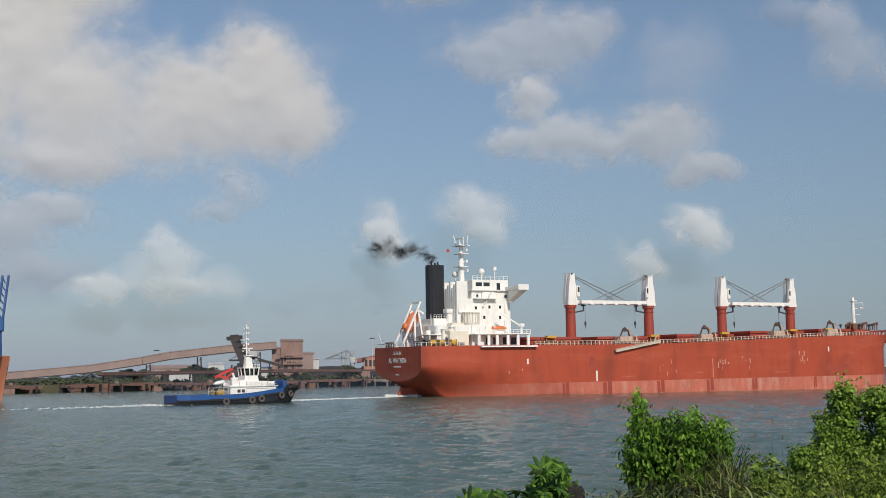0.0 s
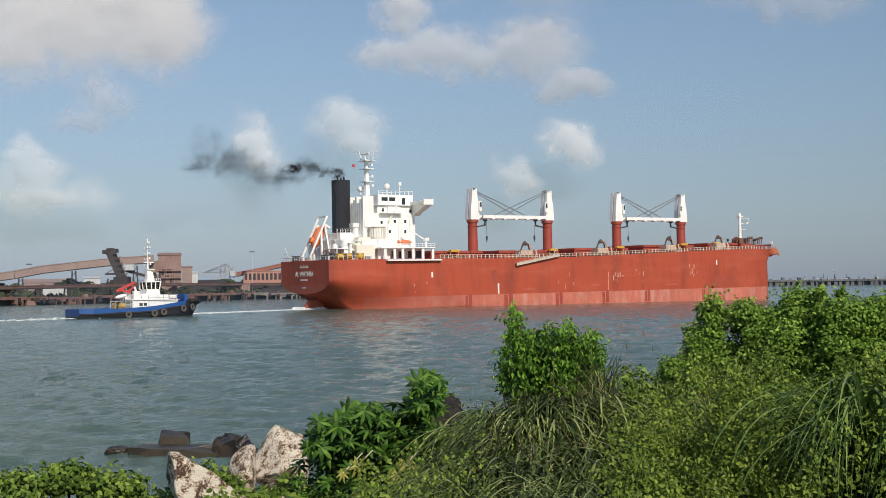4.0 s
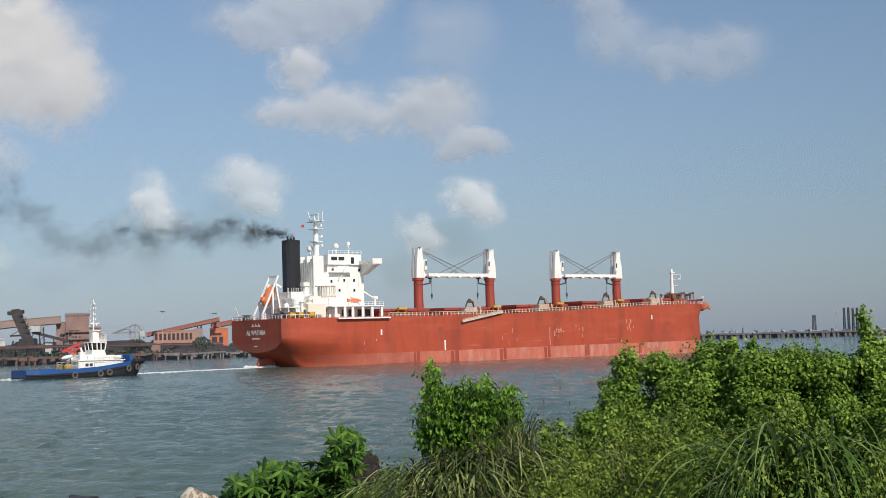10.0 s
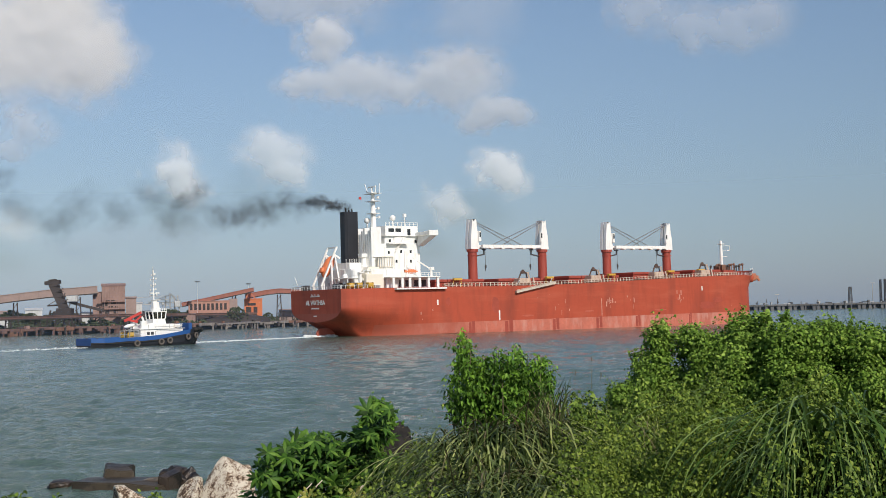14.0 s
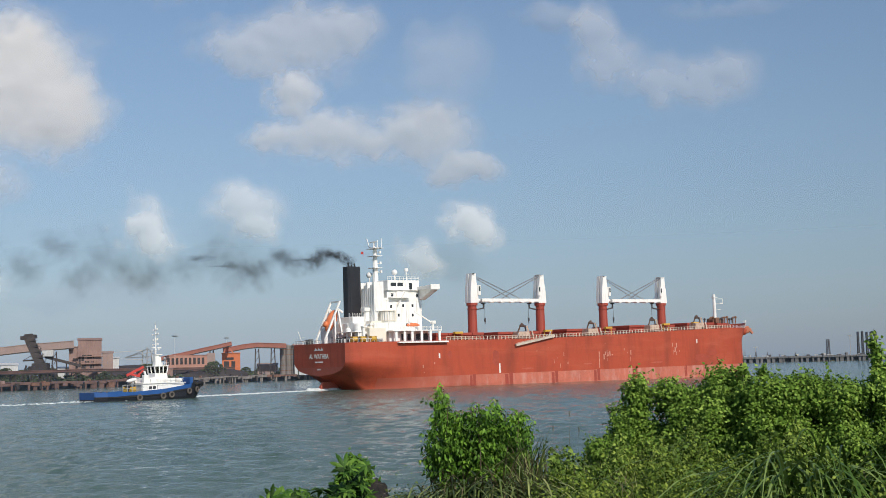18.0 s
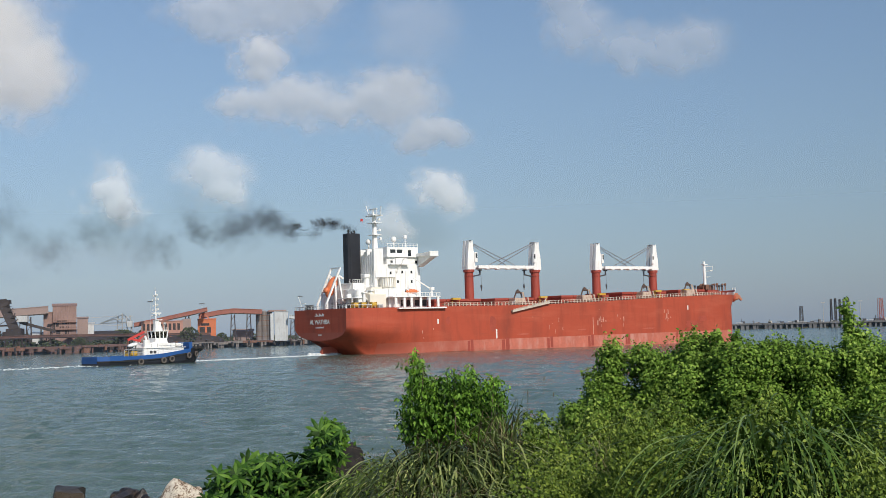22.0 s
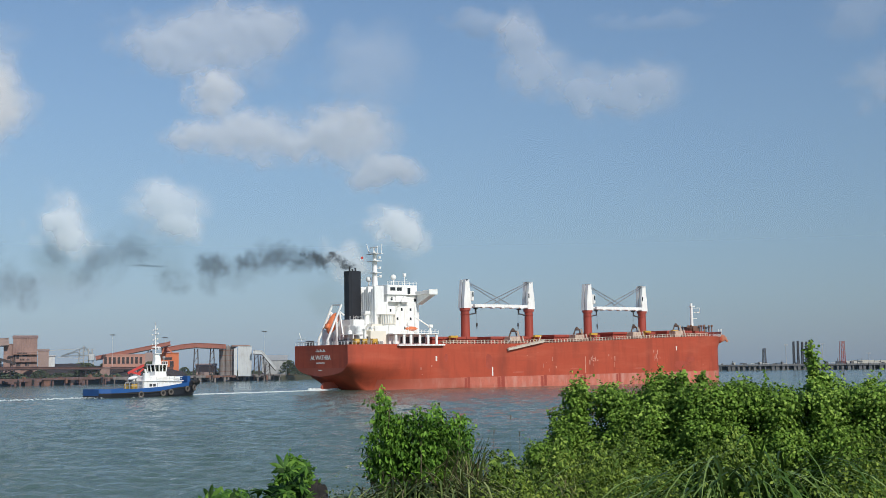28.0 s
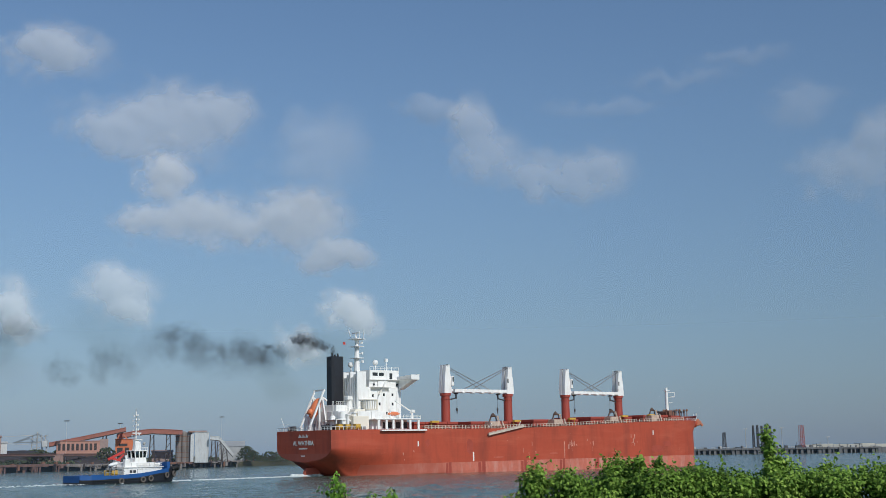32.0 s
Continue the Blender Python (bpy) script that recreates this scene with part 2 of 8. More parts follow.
# ---- small mesh kit ----
class Kit:
    """Collects corners and faces of one part."""

    def __init__(self):
        self.v, self.f = [], []

    def add(self, verts, faces):
        n = len(self.v)
        self.v.extend(tuple(p) for p in verts)
        self.f.extend(tuple(i + n for i in q) for q in faces)
        return self

    def box(self, x0, x1, y0, y1, z0, z1, bevel=0.0, m=None):
        if bevel <= 0:
            vs = [(x, y, z) for x in (x0, x1) for y in (y0, y1) for z in (z0, z1)]
            fs = [(0, 1, 3, 2), (4, 6, 7, 5), (0, 4, 5, 1), (2, 3, 7, 6), (0, 2, 6, 4), (1, 5, 7, 3)]
        else:
            vs, ids = [], {}
            for i, x in enumerate((x0, x1)):
                for j, y in enumerate((y0, y1)):
                    for k, z in enumerate((z0, z1)):
                        sx, sy, sz = bevel * (1 - 2 * i), bevel * (1 - 2 * j), bevel * (1 - 2 * k)
                        ids[i, j, k] = len(vs)
                        vs += [(x, y + sy, z + sz), (x + sx, y, z + sz), (x + sx, y + sy, z)]
            fs = []
            for i in (0, 1):
                fs.append([ids[i, j, k] for j, k in ((0, 0), (0, 1), (1, 1), (1, 0))][:: 1 if i == 0 else -1])
                fs.append([ids[j, i, k] + 1 for j, k in ((0, 0), (1, 0), (1, 1), (0, 1))][:: 1 if i == 0 else -1])
                fs.append([ids[j, k, i] + 2 for j, k in ((0, 0), (0, 1), (1, 1), (1, 0))][:: 1 if i == 0 else -1])
            for a in (0, 1):
                for b in (0, 1):
                    fs.append((ids[0, a, b] + 1, ids[1, a, b] + 1, ids[1, a, b] + 2, ids[0, a, b] + 2))
                    fs.append((ids[a, 0, b] + 0, ids[a, 1, b] + 0, ids[a, 1, b] + 2, ids[a, 0, b] + 2))
                    fs.append((ids[a, b, 0] + 0, ids[a, b, 1] + 0, ids[a, b, 1] + 1, ids[a, b, 0] + 1))
            for q in ids.values():
                fs.append((q, q + 1, q + 2))
        if m is not None:
            vs = [m @ Vector(p) for p in vs]
        return self.add(vs, fs)

    def tube(self, p, q, r, r2=None, n=8, caps=True):
        p, q = Vector(p), Vector(q)
        r2 = r if r2 is None else r2
        w = (q - p).normalized()
        a = w.orthogonal().normalized()
        b = w.cross(a)
        vs = []
        for c, rr in ((p, r), (q, r2)):
            vs += [c + rr * (math.cos(2 * math.pi * i / n) * a + math.sin(2 * math.pi * i / n) * b) for i in range(n)]
        fs = [(i, (i + 1) % n, n + (i + 1) % n, n + i) for i in range(n)]
        if caps:
            fs += [tuple(range(n))[::-1], tuple(range(n, 2 * n))]
        return self.add(vs, fs)

    def bar(self, p, q, w, h=None):
        """A square bar from p to q, w wide and h deep."""
        p, q = Vector(p), Vector(q)
        h = h or w
        d = (q - p).normalized()
        s = d.cross(Vector((0, 0, 1)))
        s = Vector((1, 0, 0)) if s.length < 1e-4 else s.normalized()
        u = s.cross(d)
        vs = [c + s * (i * w / 2) + u * (j * h / 2) for c in (p, q) for i, j in ((-1, -1), (1, -1), (1, 1), (-1, 1))]
        return self.add(vs, [(0, 1, 5, 4), (1, 2, 6, 5), (2, 3, 7, 6), (3, 0, 4, 7), (3, 2, 1, 0), (4, 5, 6, 7)])

    def ball(self, c, r, n=8, m=6, squash=(1, 1, 1), lump=0.0, seed=0):
        vs, fs = [], []
        for j in range(m + 1):
            th = math.pi * j / m
            for i in range(n):
                ph = 2 * math.pi * i / n
                d = Vector((math.sin(th) * math.cos(ph), math.sin(th) * math.sin(ph), math.cos(th)))
                k = r * (1 + lump * noise.noise(d * 1.7 + Vector((seed, seed * 0.7, 3)))) if lump else r
                vs.append((c[0] + d.x * k * squash[0], c[1] + d.y * k * squash[1], c[2] + d.z * k * squash[2]))
        for j in range(m):
            for i in range(n):
                fs.append((j * n + i, (j + 1) * n + i, (j + 1) * n + (i + 1) % n, j * n + (i + 1) % n))
        return self.add(vs, fs)

    def prism(self, outline, axis, lo, hi):
        """A plane outline of (a, b) pairs, drawn out along one axis."""
        k = len(outline)
        put = {0: lambda a, b, c: (c, a, b), 1: lambda a, b, c: (a, c, b), 2: lambda a, b, c: (a, b, c)}[axis]
        vs = [put(a, b, lo) for a, b in outline] + [put(a, b, hi) for a, b in outline]
        fs = [(i, (i + 1) % k, k + (i + 1) % k, k + i) for i in range(k)] + [tuple(range(k))[::-1], tuple(range(k, 2 * k))]
        return self.add(vs, fs)

    def mesh(self, name, mats, smooth=False, slots=None):
        me = bpy.data.meshes.new(name)
        me.from_pydata(self.v, [], self.f)
        for q in (mats if isinstance(mats, (list, tuple)) else [mats]):
            me.materials.append(q)
        if slots is not None:
            me.polygons.foreach_set("material_index", slots)
        bm = bmesh.new()
        bm.from_mesh(me)
        bmesh.ops.recalc_face_normals(bm, faces=bm.faces)
        bm.to_mesh(me)
        bm.free()
        if smooth:
            me.polygons.foreach_set("use_smooth", [True] * len(me.polygons))
        me.update()
        return me


def part(name, kit, mat, parent=None, label="", smooth=False, slots=None, at=None):
    """Links what a kit holds (or a mesh that is there already) as one object, under its thing."""
    me = kit if isinstance(kit, bpy.types.Mesh) else kit.mesh(name, mat, smooth, slots)
    ob = new(name, me)
    if parent is not None:
        ob.parent = parent
    if at is not None:
        ob.matrix_basis = at
    if label:
        tagged(ob, label)
    return ob


def thing(name, label, category, m=None, group="", kind=""):
    ob = new(name)
    ob.empty_display_size = 0.5
    if m is not None:
        ob.matrix_basis = m
    return tagged(ob, label, category, group, kind)


def bearing(azimuth, distance):
    """The place at that bearing from the camera, in degrees from straight ahead to the right."""
    return distance * math.sin(radians(azimuth)), distance * math.cos(radians(azimuth))


def height(elevation, distance):
    return EYE + distance * math.tan(radians(elevation))


def smoothstep(a, b, x):
    t = min(1.0, max(0.0, (x - a) / (b - a)))
    return t * t * (3 - 2 * t)


# ---- water: one sheet out to the horizon, with low waves ----
def water_material():
    m = bpy.data.materials.new("harbour_water")
    m.use_nodes = True
    n, l = m.node_tree.nodes, m.node_tree.links
    b = n["Principled BSDF"]
    b.inputs["Base Color"].default_value = (0.083, 0.131, 0.103, 1)
    b.inputs["Roughness"].default_value = 0.16
    b.inputs["IOR"].default_value = 1.33
    b.inputs["Specular IOR Level"].default_value = 0.5
    co = n.new("ShaderNodeTexCoord")
    last = None
    for scale, stretch, dist, strength in ((1.2, 0.8, 0.12, 1.0), (2.6, 0.7, 0.11, 1.0), (5.6, 0.6, 0.07, 1.0), (11.0, 0.6, 0.018, 1.0)):
        mp = n.new("ShaderNodeMapping")
        mp.inputs["Rotation"].default_value = (0, 0, radians(14))
        mp.inputs["Scale"].default_value = (stretch, 1.0, 1.0)
        l.new(co.outputs["Object"], mp.inputs["Vector"])
        t = n.new("ShaderNodeTexNoise")
        t.inputs["Scale"].default_value = scale
        t.inputs["Detail"].default_value = 5.0
        t.inputs["Roughness"].default_value = 0.6
        l.new(mp.outputs[0], t.inputs["Vector"])
        bp = n.new("ShaderNodeBump")
        bp.inputs["Strength"].default_value = strength
        bp.inputs["Distance"].default_value = dist
        l.new(t.outputs["Fac"], bp.inputs["Height"])
        if last:
            l.new(last, bp.inputs["Normal"])
        last = bp.outputs[0]
    l.new(last, b.inputs["Normal"])
    # slow patches of calmer and rougher water
    t = n.new("ShaderNodeTexNoise")
    t.inputs["Scale"].default_value = 0.012
    t.inputs["Detail"].default_value = 3.0
    l.new(co.outputs["Object"], t.inputs["Vector"])
    r = n.new("ShaderNodeMapRange")
    for key, value in zip(("From Min", "From Max", "To Min", "To Max"), (0.3, 0.7, 0.06, 0.15)):
        r.inputs[key].default_value = value
    l.new(t.outputs["Fac"], r.inputs["Value"])
    l.new(r.outputs[0], b.inputs["Roughness"])
    return m


M["water"] = water_material()


def build_water():
    azs = np.concatenate([np.arange(-180, -34, 4.0), np.arange(-34, 34, 0.22), np.arange(34, 180, 4.0)])
    rs = np.concatenate([[0.5, 10.0, 22.0], 24.0 * (4850.0 / 24.0) ** np.linspace(0, 1, 1050)])
    A, R_ = np.meshgrid(np.radians(azs), rs, indexing="ij")
    X, Y = R_ * np.sin(A), R_ * np.cos(A)
    Z = np.zeros_like(X)
    rng = np.random.RandomState(3)
    fade = np.clip((900 - R_) / 600, 0, 1) * np.clip((R_ - 24) / 10, 0, 1)
    for i in range(26):
        wave = 1.3 * 1.07 ** i
        turn = radians(rng.normal(-93, 38))
        k = 2 * math.pi / wave
        Z += 0.014 * wave ** 0.35 * np.sin(k * (X * math.cos(turn) + Y * math.sin(turn)) + rng.uniform(0, 6.28)) * np.clip((wave * 120 - R_) / (wave * 50), 0, 1)
    Z *= fade
    na, nr = A.shape
    verts = np.stack([X, Y, Z], -1).reshape(-1, 3)
    i = np.arange(na)[:, None]
    j = np.arange(nr - 1)[None, :]
    i2 = (i + 1) % na
    faces = np.stack([i * nr + j, i * nr + j + 1, i2 * nr + j + 1, i2 * nr + j], -1).reshape(-1, 4)
    me = bpy.data.meshes.new("water")
    me.vertices.add(len(verts))
    me.vertices.foreach_set("co", verts.ravel())
    me.loops.add(faces.size)
    me.loops.foreach_set("vertex_index", faces.ravel().astype(np.int32))
    me.polygons.add(len(faces))
    me.polygons.foreach_set("loop_start", np.arange(0, faces.size, 4, dtype=np.int32))
    me.polygons.foreach_set("loop_total", np.full(len(faces), 4, dtype=np.int32))
    me.polygons.foreach_set("use_smooth", np.ones(len(faces), dtype=bool))
    me.materials.append(M["water"])
    me.update(calc_edges=True)
    me.validate()
    return tagged(new("water", me), "grey-green rippled harbour water reaching the horizon", "water", kind="structure")


build_water()


# ---- the near bank ----
def ground_z(x, y):
    r, a = math.hypot(x, y), math.degrees(math.atan2(x, y))
    if y < 0:
        return 5.4 + 0.08 * noise.noise(Vector((x * 0.3, y * 0.3, 0)))
    left = 5.4 - 1.75 * smoothstep(6, 19, r) - 4.0 * smoothstep(20, 33, r) - 0.6 * smoothstep(33, 60, r)
    right = 5.4 - 0.45 * smoothstep(6, 18, r) - 5.5 * smoothstep(19.5, 34, r) - 0.4 * smoothstep(34, 60, r)
    s = smoothstep(-6, 5, a)
    hummock = 0.34 * smoothstep(0.8, 2.6, a) * (1 - smoothstep(7.2, 8.8, a)) * smoothstep(12.0, 13.5, r) * (1 - smoothstep(15.6, 17.4, r))
    return left + (right - left) * s + hummock + 0.14 * noise.noise(Vector((x * 0.35, y * 0.35, 1.0))) + 0.05 * noise.noise(Vector((x * 1.3, y * 1.3, 5.0)))


def build_bank():
    k = Kit()
    xs = [-60 + 1.0 * i for i in range(38)] + [-22 + 0.5 * i for i in range(100)] + [28 + 1.5 * i for i in range(28)]
    ys = [-40 + 4.0 * i for i in range(10)] + [0.5 * i for i in range(80)] + [40 + 1.5 * i for i in range(17)]
    vs = [(x, y, ground_z(x, y)) for x in xs for y in ys]
    m = len(ys)
    fs = [(i * m + j, (i + 1) * m + j, (i + 1) * m + j + 1, i * m + j + 1) for i in range(len(xs) - 1) for j in range(m - 1)]
    k.add(vs, fs)
    ob = part("ground", k, M["earth"], smooth=True)
    return tagged(ob, "dark earth bank sloping down to the water", "ground", kind="structure")


build_bank()


# ---- the bulk carrier; its own space: x forward from the transom, y to port, z up from the water ----
M["rustdark"] = material("dark_rusty_steel", (0.10, 0.062, 0.050), 0.8, vary=0.35, scale=0.6)
M["cream"] = material("cream_paint", (0.80, 0.74, 0.62), 0.5, vary=0.06, scale=0.3)
M["railcream"] = material("weathered_cream_paint", (0.62, 0.52, 0.42), 0.6, vary=0.25, scale=0.3)
BEAM = 16.13
LEVELS = [-3.0, -2.0, -1.2, -0.6, 0.0, 0.6, 1.2, 1.8, 2.4, 3.0, 3.45, 3.9, 4.35, 4.8, 5.3, 5.8, 6.4, 7.0, 8.0, 9.2, 10.4, 11.7, 13.0]


def sheer(u):
    return 14.9 + 2.5 * smoothstep(65, 180, u) + 2.0 * smoothstep(187, 192.5, u)


def keel(u):
    return 5.1 - 1.6 * smoothstep(0, 5, u) - 4.2 * smoothstep(3, 10.5, u) - 2.4 * smoothstep(9, 13, u)


def breadth(s, w):
    """Half breadth and place along the ship at station s (0 to 199) and height w."""
    u, b = s, BEAM
    if s < 60:
        deck = 14.7 + (BEAM - 14.7) * smoothstep(0, 16, s)
        t = max(0.0, min(1.0, (w - keel(s)) / (3.6 + 0.6 * smoothstep(2, 10, s))))
        b = deck * math.sin(t * math.pi / 2) ** 0.5
        # the run: fine below the waterline, swelling out to the full side above it
        low = BEAM * smoothstep(2.0, 40, s) ** 0.22
        full = low + (deck - low) * smoothstep(0.4, 9.4 - 2.0 * smoothstep(14, 45, s), w) ** 0.85
        b = min(b, full) if s < 50 else BEAM
    if s > 166:
        end = 189.6 - 0.6 * smoothstep(4, 13, w) + 4.2 * smoothstep(13.5, 20.5, w)
        f = (s - 166) / 33.0
        u = 166 + (end - 166) * f
        full = 2.5 + 0.3 * smoothstep(2, 18, w)
        b = BEAM * max(0.0, 1 - f ** full) ** 0.52
    return u, b


def build_hull(ship):
    stations = [0, 0.6, 1.3, 2.2, 3.2, 4.5, 6, 8, 10, 12.5, 15, 18, 21, 25, 29, 34, 39, 45, 52, 60] + list(range(68, 167, 7)) + [166.5, 169, 171.5, 173.2, 174.6, 177, 180, 183, 186, 188.5, 191, 193, 195, 196.5, 197.6, 198.4, 199]
    k, slots = Kit(), []
    rows = []
    for s in stations:
        row = []
        for w in LEVELS + [None]:
            top = sheer(s)
            w = top if w is None else w
            if s < 12:
                w = keel(s) + (w + 3.0) * (top - keel(s)) / (top + 3.0)
            u, b = breadth(s, w)
            row.append((u, b, w))
        rows.append(row)
    m = len(LEVELS) + 1
    for side in (-1, 1):
        n0 = len(k.v)
        k.v.extend((u, side * b, w) for row in rows for u, b, w in row)
        for i in range(len(rows) - 1):
            for j in range(m - 1):
                q = (n0 + i * m + j, n0 + (i + 1) * m + j, n0 + (i + 1) * m + j + 1, n0 + i * m + j + 1)
                k.f.append(q if side < 0 else q[::-1])
                slots.append(1 if rows[i][j][2] + rows[i + 1][j + 1][2] < 7.9 and stations[i] >= 12 else 0)
    count = len(rows) * m
    for j in range(m - 1):
        k.f.append((j, count + j, count + j + 1, j + 1))
        slots.append(1 if rows[0][j][2] + rows[0][j + 1][2] < 15.6 else 0)
    ob = part("hull", k.mesh("hull", [M["hull"], M["boot"]], slots=slots), None, ship, "weathered red hull side with a faded boot-topping band")
    for p in ob.data.polygons:
        p.use_smooth = True
    ob.data.set_sharp_from_angle(angle=radians(28))
    # the main deck closes it above
    d, tops = Kit(), [(breadth(s, sheer(s) - 0.9), s) for s in stations]
    vs = [(u, sgn * b * 0.995, sheer(min(s, 176)) - (0.05 if s < 187 else -0.8)) for (u, b), s in tops for sgn in (-1, 1)]
    d.add(vs, [(2 * i, 2 * i + 1, 2 * i + 3, 2 * i + 2) for i in range(len(tops) - 1)])
    part("main_deck", d, M["deckred"], ship)


def build_rail(ship):
    """Open rails along both deck edges, from the house to the forecastle, and round the stern."""
    for side in (-1, 1):
        k = Kit()
        us = [37 + 1.5 * i for i in range(96)]
        for u in us:
            if u > 172:
                continue
            z = sheer(u)
            k.box(u - 0.12, u + 0.12, side * 15.9 - 0.05, side * 15.9 + 0.05, z, z + 1.2)
        for a, b in zip(us[::6], us[6::6]):
            for h in (0.5, 1.3):
                k.bar((a, side * 15.9, sheer(a) + h * 0.9), (b, side * 15.9, sheer(b) + h * 0.9), 0.10)
        tagged(part("rail", k, M["railcream"], ship, "cream-white deck-edge rail"), kind="stuff")
    k = Kit()
    for i in range(19):
        v = -14.4 + 1.6 * i
        k.box(0.1, 0.22, v - 0.06, v + 0.06, 14.9, 16.0)
    for h in (15.4, 15.95):
        k.bar((0.16, -14.5, h), (0.16, 14.5, h), 0.1)
    for i in range(10):
        u = 0.3 + 1.5 * i
        for sgn in (-1, 1):
            k.box(u - 0.06, u + 0.06, sgn * 14.6 - 0.06, sgn * 14.6 + 0.06, 14.9, 16.0)
    for sgn in (-1, 1):
        k.bar((0.2, sgn * 14.6, 15.95), (14, sgn * 14.6, 15.95), 0.1)
    part("stern_rail", k, M["white"], ship)


def build_house(ship):
    w = M["white"]
    house = part("accommodation_block", Kit().box(18.6, 33.2, -8.5, 8.5, 17.9, 28.6, 0.08).box(20.2, 32.6, -8.2, 8.2, 28.5, 31.2, 0.05), w, ship, "white-painted accommodation block of several decks")
    # lower tiers, wider
    part("lower_deckhouse", Kit().box(9.0, 33.6, -11.2, 11.2, 14.9, 18.0, 0.08), w, ship)
    casing = part("engine_casing", Kit().box(8.2, 18.7, -7.6, 7.2, 17.95, 21.0, 0.06).box(9.6, 18.7, -4.6, 4.6, 20.95, 23.0, 0.06).box(15.6, 18.7, -6.4, 3.0, 22.9, 25.2, 0.06), w, ship)
    part("side_house", Kit().box(12.3, 18.8, -12.4, -7.0, 17.9, 20.7, 0.06).box(17.5, 22.0, -12.8, -8.0, 14.95, 20.6, 0.06), w, ship)
    # covered side passage: slab, pillars, rail
    for side in (-1, 1):
        part("boat_deck", Kit().box(16.8, 35.6, min(side * 10.5, side * 15.6), max(side * 10.5, side * 15.6), 18.0, 18.35, 0.05), w, ship)
        for u in (18.4, 21.6, 24.4, 28.0, 31.4, 34.9):
            part("pillar", Kit().box(u - 0.42, u + 0.42, side * 15.1 - 0.25, side * 15.1 + 0.25, 14.9, 18.0, 0.04), w, ship)
        part("gangway_shelf", Kit().box(18.0, 36.8, min(side * 15.9, side * 17.3), max(side * 15.9, side * 17.3), 14.35, 14.8, 0.04), M["white"], ship)
        k = Kit()
        for i in range(14):
            u = 17 + 1.42 * i
            k.box(u - 0.05, u + 0.05, side * 15.5 - 0.05, side * 15.5 + 0.05, 18.35, 19.4)
        for h in (18.9, 19.4):
            k.bar((17, side * 15.5, h), (35.5, side * 15.5, h), 0.08)
        part("boat_deck_rail", k, w, ship)
    # open galleries aft of the block: one landing a deck, with rails and stairs
    for i, z in enumerate((20.7, 24.6)):
        part("gallery", Kit().box(15.4, 18.7, -9.3 + 0.3 * i, 5.5, z - 0.1, z + 0.08), w, ship)
        k = Kit()
        for j in range(10):
            v = -9.1 + 0.3 * i + 1.5 * j
            k.box(15.45, 15.53, v - 0.04, v + 0.04, z + 0.08, z + 1.1)
        for h in (0.6, 1.08):
            k.bar((15.5, -9.1 + 0.3 * i, z + h), (15.5, 5.0, z + h), 0.07)
        part("gallery_rail", k, w, ship)
        if i < 1:
            part("stair", Kit().bar((16.6, -8.0 + 3 * (i % 2), z), (16.6, -5.0 - 3 * (i % 2) + 2, z + 2.7), 0.7, 0.12), w, ship)
    for i, v in enumerate((-8.1, -6.9, -5.7, -4.5, -3.3, -2.1, -0.9, 0.6, 2.0)):
        part("vent_trunk", Kit().box(15.1, 18.75, v - 0.46, v + 0.46, 20.6, 33.6 - 0.9 * (i % 3), 0.08), w, ship)
    # wheelhouse and wings
    part("wheelhouse", Kit().box(20.8, 33.0, -7.8, 7.8, 31.1, 34.2, 0.08), w, ship)
    part("bridge_deck", Kit().box(20.0, 34.8, -9.0, 9.0, 30.9, 31.2, 0.05), w, ship)
    for side in (-1, 1):
        lo, hi = sorted((side * 8.8, side * 16.1))
        part("bridge_wing", Kit().box(31.3, 34.8, lo, hi, 31.05, 31.35, 0.04).box(34.62, 34.8, lo, hi, 31.3, 32.6).box(31.3, 31.45, lo, hi, 31.3, 32.1)
             .box(31.3, 34.8, *sorted((side * 15.9, side * 16.15)), 30.9, 32.5), w, ship)
        part("wing_bracket", Kit().prism([(side * 8.4, 31.1), (side * 16.0, 31.1), (side * 16.0, 30.8), (side * 15.0, 30.6), (side * 8.4, 27.9)], 0, 32.3, 34.6), w, ship)
    # windows: dark panes set a little proud of the plating
    for u in (23.0, 25.6):
        part("bridge_window", Kit().box(u - 1.05, u + 1.05, -7.83, -7.7, 32.3, 33.4, 0.02), M["glass"], ship)
    part("bridge_door", Kit().box(29.0, 30.2, -7.83, -7.7, 31.3, 33.3, 0.02), M["glass"], ship)
    for u, z in ((22.0, 29.6), (24.6, 29.6), (29.6, 26.2), (29.6, 23.2), (24.2, 23.2), (24.2, 20.2), (27.2, 20.2), (21.4, 25.9), (31.6, 29.4), (26.0, 26.2)):
        part("porthole", Kit().box(u - 0.35, u + 0.35, -8.56, -8.4, z - 0.45, z + 0.45, 0.03), M["glass"], ship)
    for v, z in ((-7.5, 29.7), (-7.6, 26.8), (2.5, 26.0), (2.5, 23.2), (-7.6, 22.2)):
        part("aft_window", Kit().box(18.52, 18.66, v - 0.3, v + 0.3, z - 0.5, z + 0.5, 0.03), M["glass"], ship)
    for u in (10.5, 13.2, 16.0, 23.2, 26.3, 29.6, 32.4):
        part("passage_opening", Kit().box(u - 0.9, u + 0.9, -11.26, -11.1, 15.3, 17.3, 0.03), M["dark"], ship)
    # arched recess on the starboard side under the bridge
    part("escape_stair", Kit().bar((23.6, -9.0, 26.2), (26.6, -9.0, 30.6), 0.8, 0.15).bar((23.6, -9.4, 27.1), (26.6, -9.4, 31.5), 0.08), w, ship)
